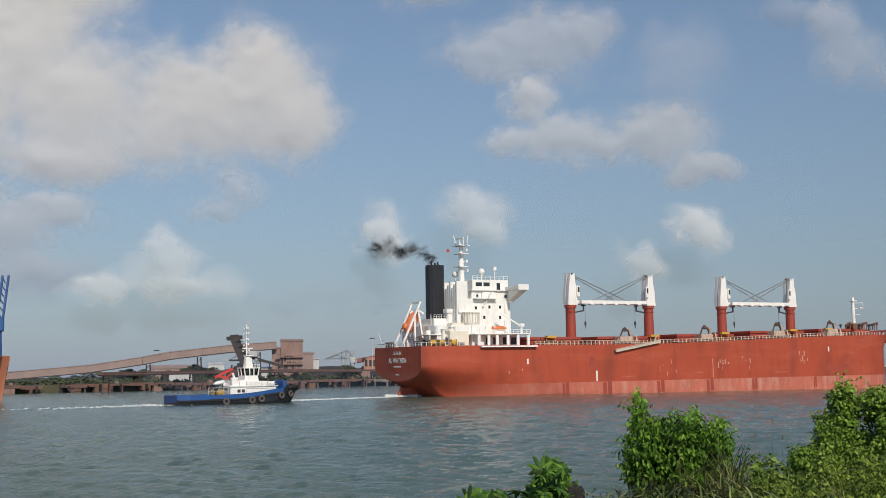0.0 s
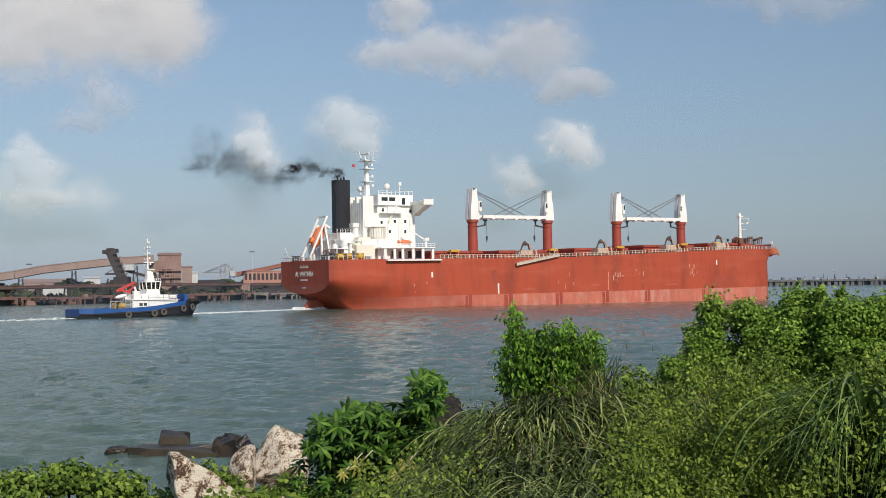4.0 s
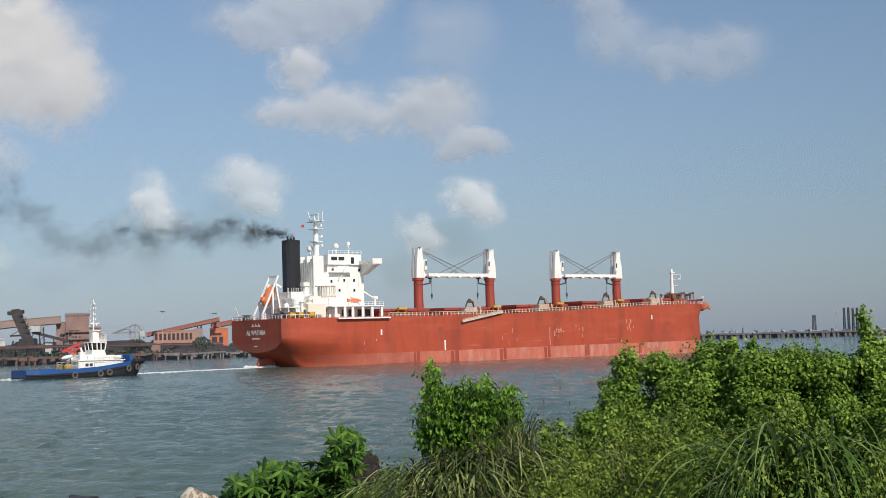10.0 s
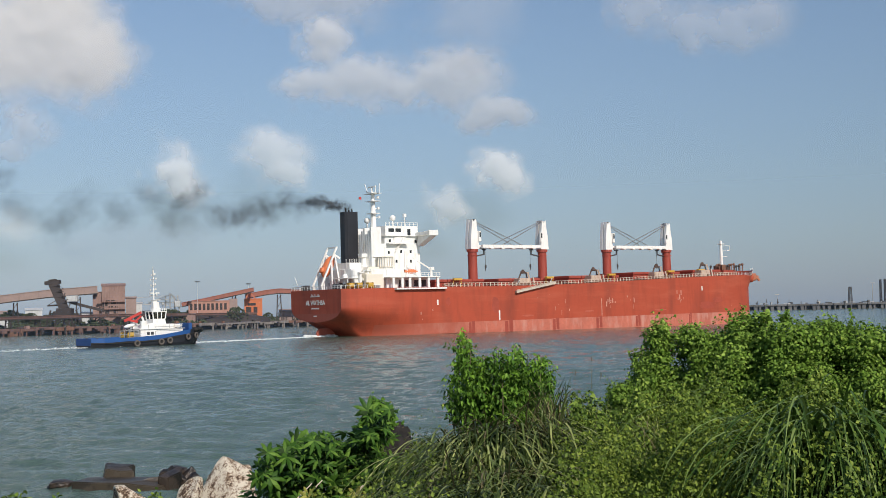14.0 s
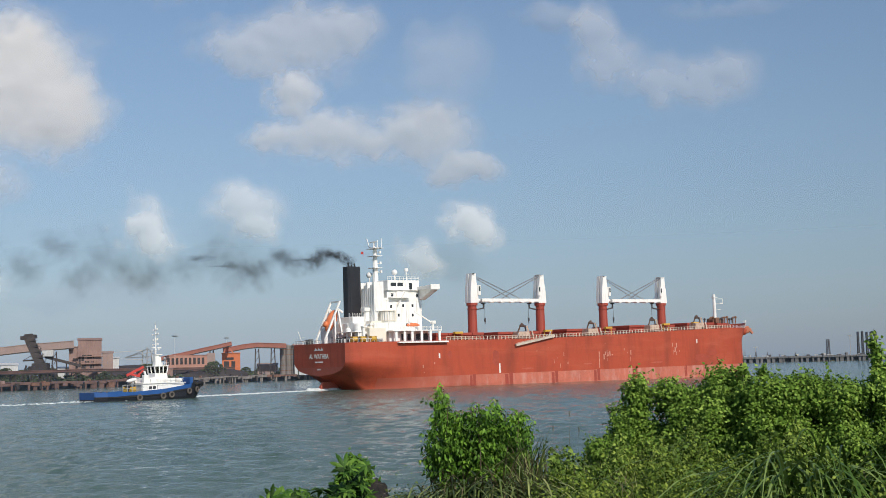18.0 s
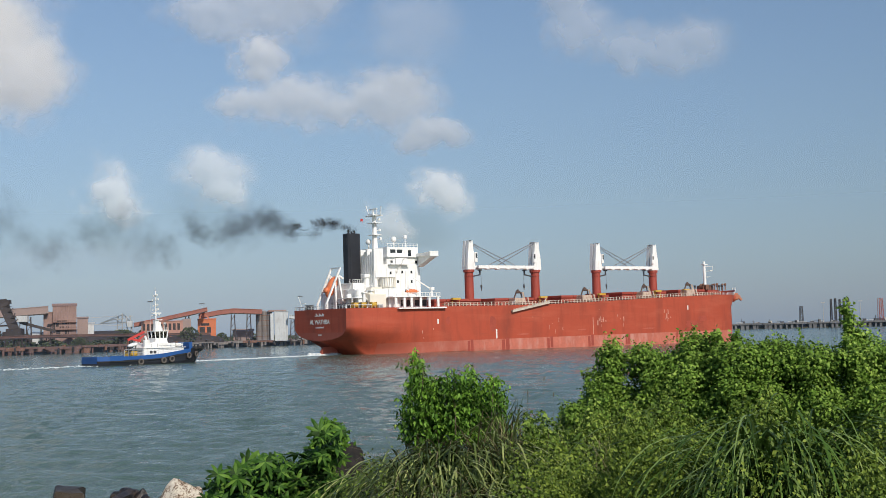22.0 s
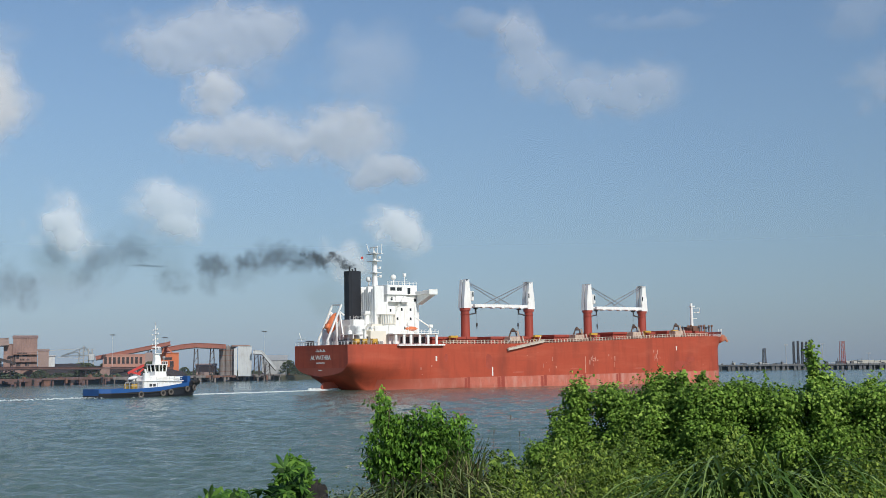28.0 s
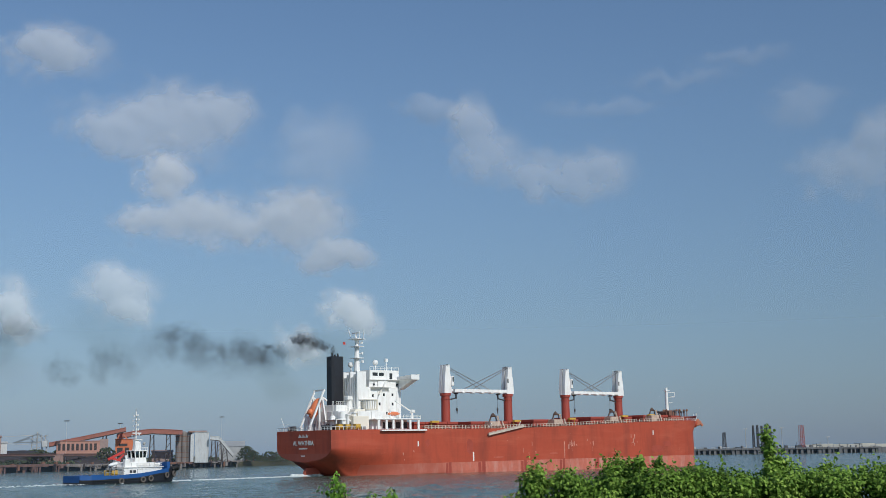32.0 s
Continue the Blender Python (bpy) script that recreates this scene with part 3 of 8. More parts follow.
    part("side_gallery", Kit().box(20.4, 28.0, -10.2, -8.4, 28.5, 28.7).bar((20.4, -10.1, 29.7), (28, -10.1, 29.7), 0.08).box(23.5, 27.8, -8.6, -8.4, 28.8, 30.6), M["white"], ship)
    # roof of the wheelhouse
    k = Kit()
    for i in range(9):
        u = 21 + 1.5 * i
        k.box(u - 0.05, u + 0.05, -7.7, -7.6, 34.2, 35.3)
    for h in (34.8, 35.3):
        k.bar((21, -7.65, h), (33, -7.65, h), 0.08)
    part("monkey_rail", k, w, ship)
    mast = part("radar_mast", Kit().tube((21.6, 0, 34.2), (21.6, 0, 45.2), 0.95, 0.6, 8).box(20.2, 23.0, -1.9, 1.9, 38.4, 38.6).box(20.3, 22.9, -2.3, 2.3, 42.2, 42.4).box(20.0, 23.2, -2.6, 2.6, 44.6, 44.8), w, ship, "white lattice-topped radar mast")
    part("yard", Kit().bar((21.6, -3.8, 44.6), (21.6, 3.2, 45.4), 0.28).bar((21.6, -3.7, 44.6), (21.6, -3.9, 47.6), 0.22).bar((21.6, 3.1, 45.4), (21.6, 4.4, 48.2), 0.22).bar((21.6, -1.5, 45), (21.6, -1.6, 47.2), 0.18), w, mast)
    part("radar_scanner", Kit().box(21.0, 21.4, -2.3, 1.9, 46.6, 47.0, 0.05).tube((21.2, -0.2, 45), (21.2, -0.2, 46.6), 0.3), w, mast)
    for z, s in ((40.0, 1.3), (37.2, 1.6), (43.4, 1.2)):
        part("mast_lamp", Kit().bar((21.6, 0, z), (22.8, -s, z), 0.16).box(22.4, 23.0, -s - 0.35, -s + 0.25, z - 0.3, z + 0.5, 0.05), w, mast)
    for u, v, z in ((26.2, -4.0, 36.9), (20.6, 2.0, 36.4)):
        part("satellite_dome", Kit().tube((u, v, 34.2), (u, v, z - 0.6), 0.22, n=6).ball((u, v, z), 0.95, 12, 8), w, ship, smooth=True)
    part("antenna", Kit().tube((30.4, -4.5, 34.2), (30.4, -4.5, 37.8), 0.15, n=6).box(29.9, 30.9, -4.9, -4.1, 37.2, 38.3, 0.1).bar((30.4, -5.6, 36.2), (30.4, -3.4, 36.2), 0.12), w, ship)
    part("ensign", Kit().box(19.0, 19.9, 3.95, 4.05, 43.2, 44.0).bar((19.9, 4.0, 42.6), (19.9, 4.0, 44.1), 0.05), M["red"], ship, "small red flag on a halyard")
    # funnel
    body = part("funnel", Kit().prism([(10.3, -1.2), (10.3, 1.4), (11.0, 2.0), (14.4, 2.0), (15.1, 1.4), (15.1, -1.2), (14.4, -1.8), (11.0, -1.8)], 2, 22.0, 38.7), M["black"], ship, "tall black funnel", smooth=False)
    for k_, (u, v) in enumerate(((12.0, 0.6), (13.6, -0.4), (13.4, 0.9))):
        part("exhaust_pipe", Kit().tube((u, v, 38.6), (u - 0.2, v, 40.1 - 0.3 * k_), 0.28, n=8), M["black"], body)
    part("funnel_louvre", Kit().box(10.22, 10.32, 0.2, 1.2, 35.2, 37.4).box(10.22, 10.32, -1.0, -0.2, 35.2, 37.4), M["dark"], body)
    # small things round the funnel foot
    part("vent_head", Kit().tube((14.6, -4.8, 21), (14.6, -4.8, 24.6), 0.9, n=10).box(13.2, 16.0, -6.0, -3.6, 24.5, 25.7, 0.15), w, ship)
    part("vent_head", Kit().tube((17.0, -8.0, 20.7), (17.0, -8.0, 23.6), 0.7, n=10).box(16.2, 18.2, -8.9, -7.2, 23.5, 24.4, 0.15), w, ship)
    k = Kit()
    for j in range(7):
        u = 8.3 + 1.4 * j
        k.box(u - 0.05, u + 0.05, -7.55, -7.45, 21.0, 22.1)
    k.bar((8.3, -7.5, 22.05), (17.0, -7.5, 22.05), 0.08).bar((8.3, -7.5, 21.5), (17.0, -7.5, 21.5), 0.08)
    part("casing_rail", k, w, ship)
    # rails round the casing top and small goods on the aft decks
    k = Kit()
    for j in range(8):
        u = 9.7 + 0.85 * j
        k.box(u - 0.04, u + 0.04, -4.55, -4.47, 23.0, 24.1)
    for q in (23.5, 24.05):
        k.bar((9.7, -4.5, q), (15.6, -4.5, q), 0.07)
    part("casing_rail", k, w, ship)
    k = Kit()
    for j in range(13):
        v = -11.0 + 1.8 * j
        k.box(9.05, 9.13, v - 0.04, v + 0.04, 18.0, 19.1)
    for q in (18.5, 19.05):
        k.bar((9.09, -11.0, q), (9.09, 10.6, q), 0.07)
    part("aft_rail", k, w, ship)
    for u, v, a, h in ((4.8, -12.8, 0.5, 1.6), (7.4, -12.4, 0.7, 1.2), (11.0, -13.4, 0.5, 1.5), (13.8, -13.2, 0.8, 1.1), (5.0, -6.0, 0.6, 1.4), (6.8, -3.8, 0.5, 2.0)):
        part("deck_locker", Kit().box(u - a, u + a, v - a * 0.7, v + a * 0.7, 14.9, 14.9 + h, 0.06), M["rustdark" if h > 1.45 else "grey"], ship)
    # white ventilator drums beside the casing
    for u, v, h, r in ((8.6, -9.6, 20.4, 1.5), (11.6, -10.4, 20.0, 1.1), (6.4, -7.0, 19.0, 0.8), (6.2, 6.5, 19.4, 1.1)):
        part("vent_drum", Kit().tube((u, v, 14.9), (u, v, h), r, r, 16).tube((u, v, h), (u, v, h + 0.5), r, r * 0.55, 16).tube((u, v, h - 1.4), (u, v, h - 1.2), r * 1.12, r * 1.12, 16), w, ship)
    # ladders, pipes and lockers on the aft bulkheads
    for u, v, z0, z1 in ((8.1, -4.2, 18.0, 21.0), (8.1, -1.0, 18.0, 21.0), (9.5, -3.0, 21.0, 24.2), (18.5, -8.0, 21.0, 31.0), (9.5, 3.4, 18.0, 24.0)):
        k = Kit()
        for sgn in (-0.25, 0.25):
            k.bar((u, v + sgn, z0), (u, v + sgn, z1), 0.08)
        for q in range(int((z1 - z0) / 0.45)):
            k.bar((u, v - 0.25, z0 + 0.3 + 0.45 * q), (u, v + 0.25, z0 + 0.3 + 0.45 * q), 0.06)
        part("ladder", k, w, ship)
    for v in (-9.4, -6.2, -2.8, 3.2, 6.4):
        part("aft_door", Kit().box(8.93, 9.0, v - 0.5, v + 0.5, 15.1, 17.2, 0.03), M["grey"], ship)
    for u in (10.0, 12.6, 15.2, 20.4, 23.0, 27.6, 30.6):
        part("wall_lamp", Kit().box(u - 0.2, u + 0.2, -11.42, -11.2, 17.35, 17.6, 0.03), M["grey"], ship)
    for u, z in ((19.8, 25.0), (23.4, 24.4), (27.2, 23.6), (31.2, 24.6)):
        part("wall_pipe", Kit().tube((u, -8.62, z - 5.5), (u, -8.62, z + 3.0), 0.09, n=6), w, ship)
    # free-fall lifeboat on its ramp at the stern
    ramp = part("lifeboat_ramp", Kit().bar((6.4, 2.6, 27.7), (6.4, -2.6, 27.7), 0.5), w, ship, "white free-fall lifeboat ramp")
    for v in (2.5, -2.5):
        for p, q in (((0.6, 15.8), (6.4, 27.8)), ((4.6, 15.0), (4.4, 23.6)), ((7.4, 15.0), (5.6, 25.4)), ((1.0, 15.0), (1.0, 16.6)), ((5.4, 25.6), (7.4, 24.4))):
            part("ramp_beam", Kit().bar((p[0], v, p[1]), (q[0], v, q[1]), 0.5), w, ramp)
    boat = Kit().ball((0, 0, 0), 1.0, 14, 10, (3.7, 1.7, 1.6)).box(-2.7, -1.0, -0.9, 0.9, 0.9, 2.0, 0.3)
    part("lifeboat", boat, M["orange"], ship, "bright orange enclosed free-fall lifeboat", smooth=True, at=pose(4.7, 0.0, 21.9, 0, -63, 0))
    # provision crane and rescue boat on the starboard boat deck
    part("stores_crane", Kit().tube((33.6, -13.6, 18.3), (33.6, -13.6, 20.6), 0.35).bar((33.6, -13.6, 20.4), (27.4, -12.4, 24.2), 0.35).box(33.0, 34.4, -14.2, -13.0, 20.2, 21.2, 0.1), w, ship)
    part("rescue_boat", Kit().ball((0, 0, 0), 1.0, 12, 8, (2.6, 0.8, 0.7)), M["orange"], ship, "small orange rescue boat in its cradle", smooth=True, at=pose(26.5, -12.8, 19.9))
    part("boat_cradle", Kit().bar((24.8, -13.2, 18.3), (24.8, -13.2, 21.8), 0.2).bar((28.2, -13.2, 18.3), (28.2, -13.2, 21.8), 0.2).bar((24.8, -13.2, 21.8), (28.2, -13.2, 21.8), 0.2), w, ship)
    # round stair tub with ribbed sides, beside the block
    tub = Kit().tube((18.6, -10.6, 21.2), (18.6, -10.6, 21.5), 2.5, n=20).tube((18.6, -10.6, 24.3), (18.6, -10.6, 24.5), 2.55, n=20)
    for i in range(20):
        a = 2 * math.pi * i / 20
        tub.bar((18.6 + 2.45 * math.cos(a), -10.6 + 2.45 * math.sin(a), 21.3), (18.6 + 2.45 * math.cos(a), -10.6 + 2.45 * math.sin(a), 24.4), 0.16)
    part("stair_tub", tub, M["cream"], ship, "round cream stair tub with ribbed sides")
    part("tub_core", Kit().tube((18.6, -10.6, 20.6), (18.6, -10.6, 24.2), 2.3, 2.2, n=14), w, ship)
    for u, v, h in ((8.9, -11.6, 19.6), (11.4, -11.8, 20.2)):
        part("derrick_post", Kit().tube((u, v, 14.9), (u, v, h), 0.5, 0.45, 12).box(u - 0.7, u + 0.7, v - 0.7, v + 0.7, h - 0.1, h + 0.25, 0.06), w, ship)
    part("aft_casing", Kit().box(10.4, 16.6, -12.6, -9.0, 14.95, 19.2, 0.12).prism([(10.4, 19.2), (16.6, 19.2), (15.4, 21.4), (11.8, 21.4)], 1, -11.8, -9.0), M["cream"], ship, "cream-painted engine room casing")
    for u, v in ((4.4, -13.2), (10.6, -14.0), (7.0, -13.7)):
        part("hawser_reel", Kit().tube((u - 0.7, v, 15.9), (u + 0.7, v, 15.9), 0.75, n=12).box(u - 0.9, u - 0.75, v - 0.8, v + 0.8, 14.95, 16.7, 0.04).box(u + 0.75, u + 0.9, v - 0.8, v + 0.8, 14.95, 16.7, 0.04), M["yellow"], ship, "yellow hawser reel")
    part("awning_deck", Kit().box(4.4, 10.0, -11.4, -3.6, 18.0, 18.2, 0.05), w, ship)
    for u, v in ((4.7, -11.1), (7.2, -11.1), (4.7, -4.0)):
        part("awning_post", Kit().bar((u, v, 14.9), (u, v, 18.0), 0.28), w, ship)
    # mooring deck
    for u, v in ((2.5, -8.5), (4.4, -11.5), (2.0, 9.0), (6.2, -12.6)):
        part("mooring_winch", Kit().tube((u, v - 1.0, 15.7), (u, v + 1.0, 15.7), 0.65, n=10).box(u - 0.8, u + 0.8, v - 1.3, v - 1.0, 14.9, 16.5, 0.05).box(u - 0.8, u + 0.8, v + 1.0, v + 1.3, 14.9, 16.5, 0.05), M["dark"], ship)
    part("stern_platform", Kit().box(0.6, 3.0, 9.6, 14.4, 15.9, 16.1).bar((1.0, 14.3, 17.1), (1.0, 9.6, 17.1), 0.1).bar((1.2, 12.0, 16), (0.4, 12.8, 19.2), 0.12), w, ship)
    part("rudder", Kit().prism([(-0.2, -3.0), (5.4, -3.0), (6.6, 3.4), (1.0, 3.2), (0.2, 2.0)], 1, -0.45, 0.45), M["boot"], ship)


def build_crane(ship, u, way):
    """A deck crane: red post, white house, jib towards the ship's middle of its pair, wires and hook block."""
    post = part("crane_post", Kit().tube((u, 0, 14.9), (u, 0, 27.2), 1.62, 1.5, 20).tube((u, 0, 26.6), (u, 0, 27.5), 1.9, 1.9, 20), M["postred"], ship, "red cylindrical crane post", smooth=False)
    k = Kit()
    for v in (-1, 1):
        k.prism([(u - 1.75, 27.5), (u + 1.75, 27.5), (u + 1.5, 32.0), (u + 1.0, 34.8), (u + 0.85, 37.4), (u + 0.3, 37.0), (u - 0.25, 36.4), (u - 0.8, 37.4), (u - 1.1, 35.0), (u - 1.55, 31.0)], 1, *sorted((v * 0.25, v * 1.55)))
    house = part("crane_house", k, M["white"], ship, "tapering white crane house")
    part("crane_cab", Kit().box(*sorted((u + way * 1.3, u + way * 2.3)), -2.2, -1.2, 30.0, 33.4, 0.1), M["white"], house)
    part("cab_window", Kit().box(*sorted((u + way * 1.5, u + way * 2.1)), -2.26, -2.18, 31.4, 33.0, 0.02), M["glass"], house)
    part("sheave", Kit().tube((u + way * 0.4, -0.9, 37.0), (u + way * 0.4, 0.9, 37.0), 0.5, n=12), M["dark"], house)
    y = 0.95 * way
    jib = part("jib", Kit().box(*sorted((u + way * 1.6, u + way * 27.0)), y - 0.55, y + 0.55, 27.85, 28.95, 0.08), M["white"], ship, "white box-girder jib")
    for i in range(5):
        part("jib_plate", Kit().box(*sorted((u + way * (4 + 4.6 * i), u + way * (5.2 + 4.6 * i))), y - 0.68, y + 0.68, 27.6, 28.0), M["white"], jib)
    for dv in (-0.3, 0.3):
        part("luffing_wire", Kit().tube((u + way * 0.6, y + dv, 36.9), (u + way * 18.2, y + dv, 28.9), 0.075, n=5), M["wire"], jib)
        part("luffing_wire", Kit().tube((u + way * 0.6, y + dv, 37.3), (u + way * 22.6, y + dv, 28.9), 0.075, n=5), M["wire"], jib)
    part("jib_rest", Kit().bar((u + way * 1.4, 0, 25.2), (u + way * 4.9, 0, 25.8), 0.5, 0.4).bar((u + way * 4.9, 0, 25.6), (u + way * 4.9, 0, 27.6), 0.35).box(*sorted((u + way * 4.4, u + way * 5.4)), -0.6, 0.6, 27.2, 27.6), M["dark"], ship)
    hook = part("hook_block", Kit().tube((u + way * 6.2, y, 22.4), (u + way * 6.2, y, 27.8), 0.05, n=4).box(u + way * 6.2 - 0.28, u + way * 6.2 + 0.28, y - 0.25, y + 0.25, 21.2, 22.4, 0.1).tube((u + way * 6.2, y, 20.4), (u + way * 6.2, y, 21.2), 0.14), M["dark"], jib)
    k = Kit()
    for i in range(6):
        a = radians(60 * i)
        k.bar((u + 1.9 * math.cos(a), 1.9 * math.sin(a), 25.4), (u + 1.9 * math.cos(a + 1.047), 1.9 * math.sin(a + 1.047), 25.4), 0.12)
    part("post_platform", k, M["postred"], ship)


def build_cargo_deck(ship):
    # hatch coamings and folding covers
    for a, b in ((38.0, 57.2), (63.6, 87.2), (94.2, 117.4), (124.8, 148.2), (155.4, 170.2)):
        z = sheer((a + b) / 2)
        part("hatch_coaming", Kit().box(a, b, -9.2, 9.2, z, z + 1.6, 0.06), M["deckred"], ship)
        n = 4
        for i in range(n):
            lo, hi = a - 0.3 + (b - a + 0.6) * i / n + 0.08, a - 0.3 + (b - a + 0.6) * (i + 1) / n - 0.08
            part("hatch_cover", Kit().box(lo, hi, -9.6, 9.6, z + 1.63, z + 2.5, 0.08), M["deckred"], ship)
        for i in range(7):
            u = a + (b - a) * (i + 0.5) / 7
            part("coaming_stay", Kit().prism([(-9.2, z + 1.5), (-9.2, z), (-10.3, z)], 0, u - 0.15, u + 0.15), M["deckred"], ship)
    for u in (45.5, 84.0, 112.5, 142.0, 158.0):
        z = sheer(u)
        part("yellow_locker", Kit().box(u - 1.6, u + 1.6, -11.6, -10.4, z + 2.1, z + 2.8, 0.06).bar((u - 1.5, -11, z), (u - 1.5, -11, z + 1.9), 0.2).bar((u + 1.5, -11, z), (u + 1.5, -11, z + 1.9), 0.2), M["yellow"], ship)
    # deck houses with dark mushroom vents, midway between the cranes
    for u in (74.0, 105.6, 136.4, 160.6):
        z = sheer(u)
        h = part("mast_house", Kit().box(u - 4.2, u + 0.4, -12.6, -8.4, z, z + 2.4, 0.08).bar((u + 1.2, -12.0, z), (u + 0.6, -11.0, z + 4.4), 0.5).bar((u + 2.6, -12.0, z), (u + 2.8, -11.0, z + 2.6), 0.5), M["deckhouse"], ship, "small rust-streaked deck house")
        part("hose_boom", Kit().bar((u - 2.4, -10, z + 2.4), (u - 1.3, -10, z + 4.6), 0.35).bar((u - 1.3, -10, z + 4.6), (u + 0.9, -10, z + 4.2), 0.55).bar((u + 0.7, -10, z + 4.2), (u + 1.1, -10, z + 2.6), 0.3).box(u - 1.5, u + 0.3, -10.5, -9.5, z + 4.0, z + 4.9, 0.25).ball((u - 0.6, -10, z + 4.9), 0.5, 8, 5), M["rustdark"], h)
    for u in (40.5, 67.5, 99.0, 131.0, 166.0):
        part("deck_pipe", Kit().tube((u - 2.5, -13.2, sheer(u) + 0.7), (u + 9.5, -13.2, sheer(u) + 0.7), 0.22, n=6), M["rust"], ship)
    for i in range(26):
        u = 40 + 5.1 * i
        part("bollard", Kit().tube((u, -15.0, sheer(u)), (u, -15.0, sheer(u) + 0.8), 0.25, n=8).tube((u + 0.9, -15.0, sheer(u)), (u + 0.9, -15.0, sheer(u) + 0.8), 0.25, n=8), M["rust"], ship)
    # forecastle: windlass, mast, ventilators, rails
    fz = 19.6
    part("forecastle_deckhouse", Kit().prism([(171.0, -10.5), (178, -9.5), (184.5, -5.0), (184.5, 5.0), (178, 9.5), (171.0, 10.5)], 2, 16.9, 19.5), M["deckred"], ship)
    fm = part("foremast", Kit().tube((182.0, 0, fz - 0.3), (182.0, 0, 31.2), 0.72, 0.5, 10).box(181.0, 183.2, -0.8, 0.8, 29.8, 30.1).bar((182, -0.6, 25.0), (183.4, -1.8, 25.0), 0.14), M["white"], ship, "white foremast with lamp brackets")
    part("mast_lamp", Kit().box(183.0, 184.2, -2.2, -1.4, 27.2, 27.6).bar((182, -0.4, 29.2), (184.2, -2.4, 29.2), 0.16).bar((184.2, -2.4, 27.2), (184.2, -2.4, 29.2), 0.16).bar((182, -0.4, 27.3), (184.2, -2.4, 27.3), 0.16), M["white"], fm)
    for i in range(14):
        u = 171.5 + 1.25 * i
        b = max(0.5, breadth(166 + (u - 166) * 1.3, 19.0)[1] * 0.8)
        part("forecastle_fitting", Kit().tube((u, -b * (0.3 + 0.5 * (i % 3) / 2), fz - 0.3), (u, -b * (0.3 + 0.5 * (i % 3) / 2), fz + 1.3 + 0.6 * (i % 2)), 0.22, n=6).ball((u, -b * (0.3 + 0.5 * (i % 3) / 2), fz + 1.5 + 0.6 * (i % 2)), 0.5, 8, 5), M["rust" if i % 2 else "dark"], ship)
    for u, v in ((174.5, -6.0), (180.0, -3.5), (183.0, 2.5)):
        part("windlass", Kit().tube((u, v - 1.4, fz + 1.1), (u, v + 1.4, fz + 1.1), 1.0, n=12).box(u - 1.0, u + 1.0, v - 1.7, v - 1.4, fz - 0.3, fz + 2.1, 0.05).box(u - 1.0, u + 1.0, v + 1.4, v + 1.7, fz - 0.3, fz + 2.1, 0.05), M["rust"], ship)
    k = Kit()
    for i in range(20):
        u = 175.2 + 1.15 * i
        uu, b = breadth(min(198.0, u), 20.5)
        k.bar((uu, -b * 0.97, sheer(u) - 0.1), (uu, -b * 0.97, sheer(u) + 1.0), 0.1)
    tagged(part("forecastle_rail", k, M["white"], ship), kind="stuff")
    # anchor stowed under the bow flare
    part("anchor", Kit().box(188.6, 191.2, -9.4, -7.6, 15.4, 18.2, 0.35).bar((190.6, -8.8, 17.4), (192.4, -9.6, 15.4), 0.8).bar((191.0, -8.0, 15.7), (192.7, -8.6, 17.2), 0.7), M["porange"], ship, "rusty orange bow anchor in its pocket")
    part("anchor_pocket", Kit().ball((189.0, -8.2, 16.6), 1.0, 10, 7, (1.5, 1.3, 1.9)), M["hull"], ship, smooth=True)
    # gangway ladder hung along the side
    part("accommodation_ladder", Kit().bar((64.6, -16.8, 12.9), (81.6, -16.8, 15.7), 0.7, 0.75).bar((64.6, -17.2, 13.5), (81.6, -17.2, 16.3), 0.1), M["pale"], ship, "pale aluminium accommodation ladder slung along the side")
    for u, z in ((66.0, 16.6), (80.0, 17.2)):
        part("ladder_davit", Kit().bar((u, -15.6, 15.2), (u, -16.9, z), 0.25), M["white"], ship)
    # draught marks, frame marks and numerals on the side
    for u, lo, hi, wd in ((58.1, 4.1, 7.2, 0.55), (33.9, 9.4, 11.0, 0.6), (152.6, 12.0, 13.6, 0.55)):
        part("draught_mark", Kit().box(u - wd / 2, u + wd / 2, -16.16, -16.10, lo, hi), M["markwhite"], ship)
    part("fender_strake", Kit().bar((20.6, -16.16, 15.0 - 0.3), (37.2, -16.16, 14.5), 0.1), M["dark"], ship)
    rng = random.Random(5)
    for u0, w0, cnt in ((106.8, 9.2, 6), (140.5, 9.4, 9), (84.5, 7.5, 5), (116.8, 8.8, 4), (30, 8, 3)):
        k = Kit()
        for i in range(cnt):
            u, z = u0 + rng.gauss(0, 1.6), w0 + rng.gauss(0, 0.9)
            du, dz = rng.uniform(0.05, 0.28), rng.uniform(0.1, 0.9)
            k.box(u - du, u + du, -16.155, -16.11, z - dz, z + dz)
        tagged(part("scuff_marking", k, M["scuff"], ship, "scuffed pale paint marks"), kind="stuff")
    part("scuff_line", Kit().box(102.5, 102.8, -16.155, -16.11, 4.3, 10.2), M["scuff"], ship, "thin scuffed pale paint line")
    part("scuff_loop", Kit().box(106.3, 106.5, -16.155, -16.11, 8.2, 10.4).box(107.6, 107.8, -16.155, -16.11, 8.4, 10.0).box(106.5, 107.6, -16.155, -16.11, 9.3, 9.5), M["scuff"], ship, "thin scuffed pale paint line")
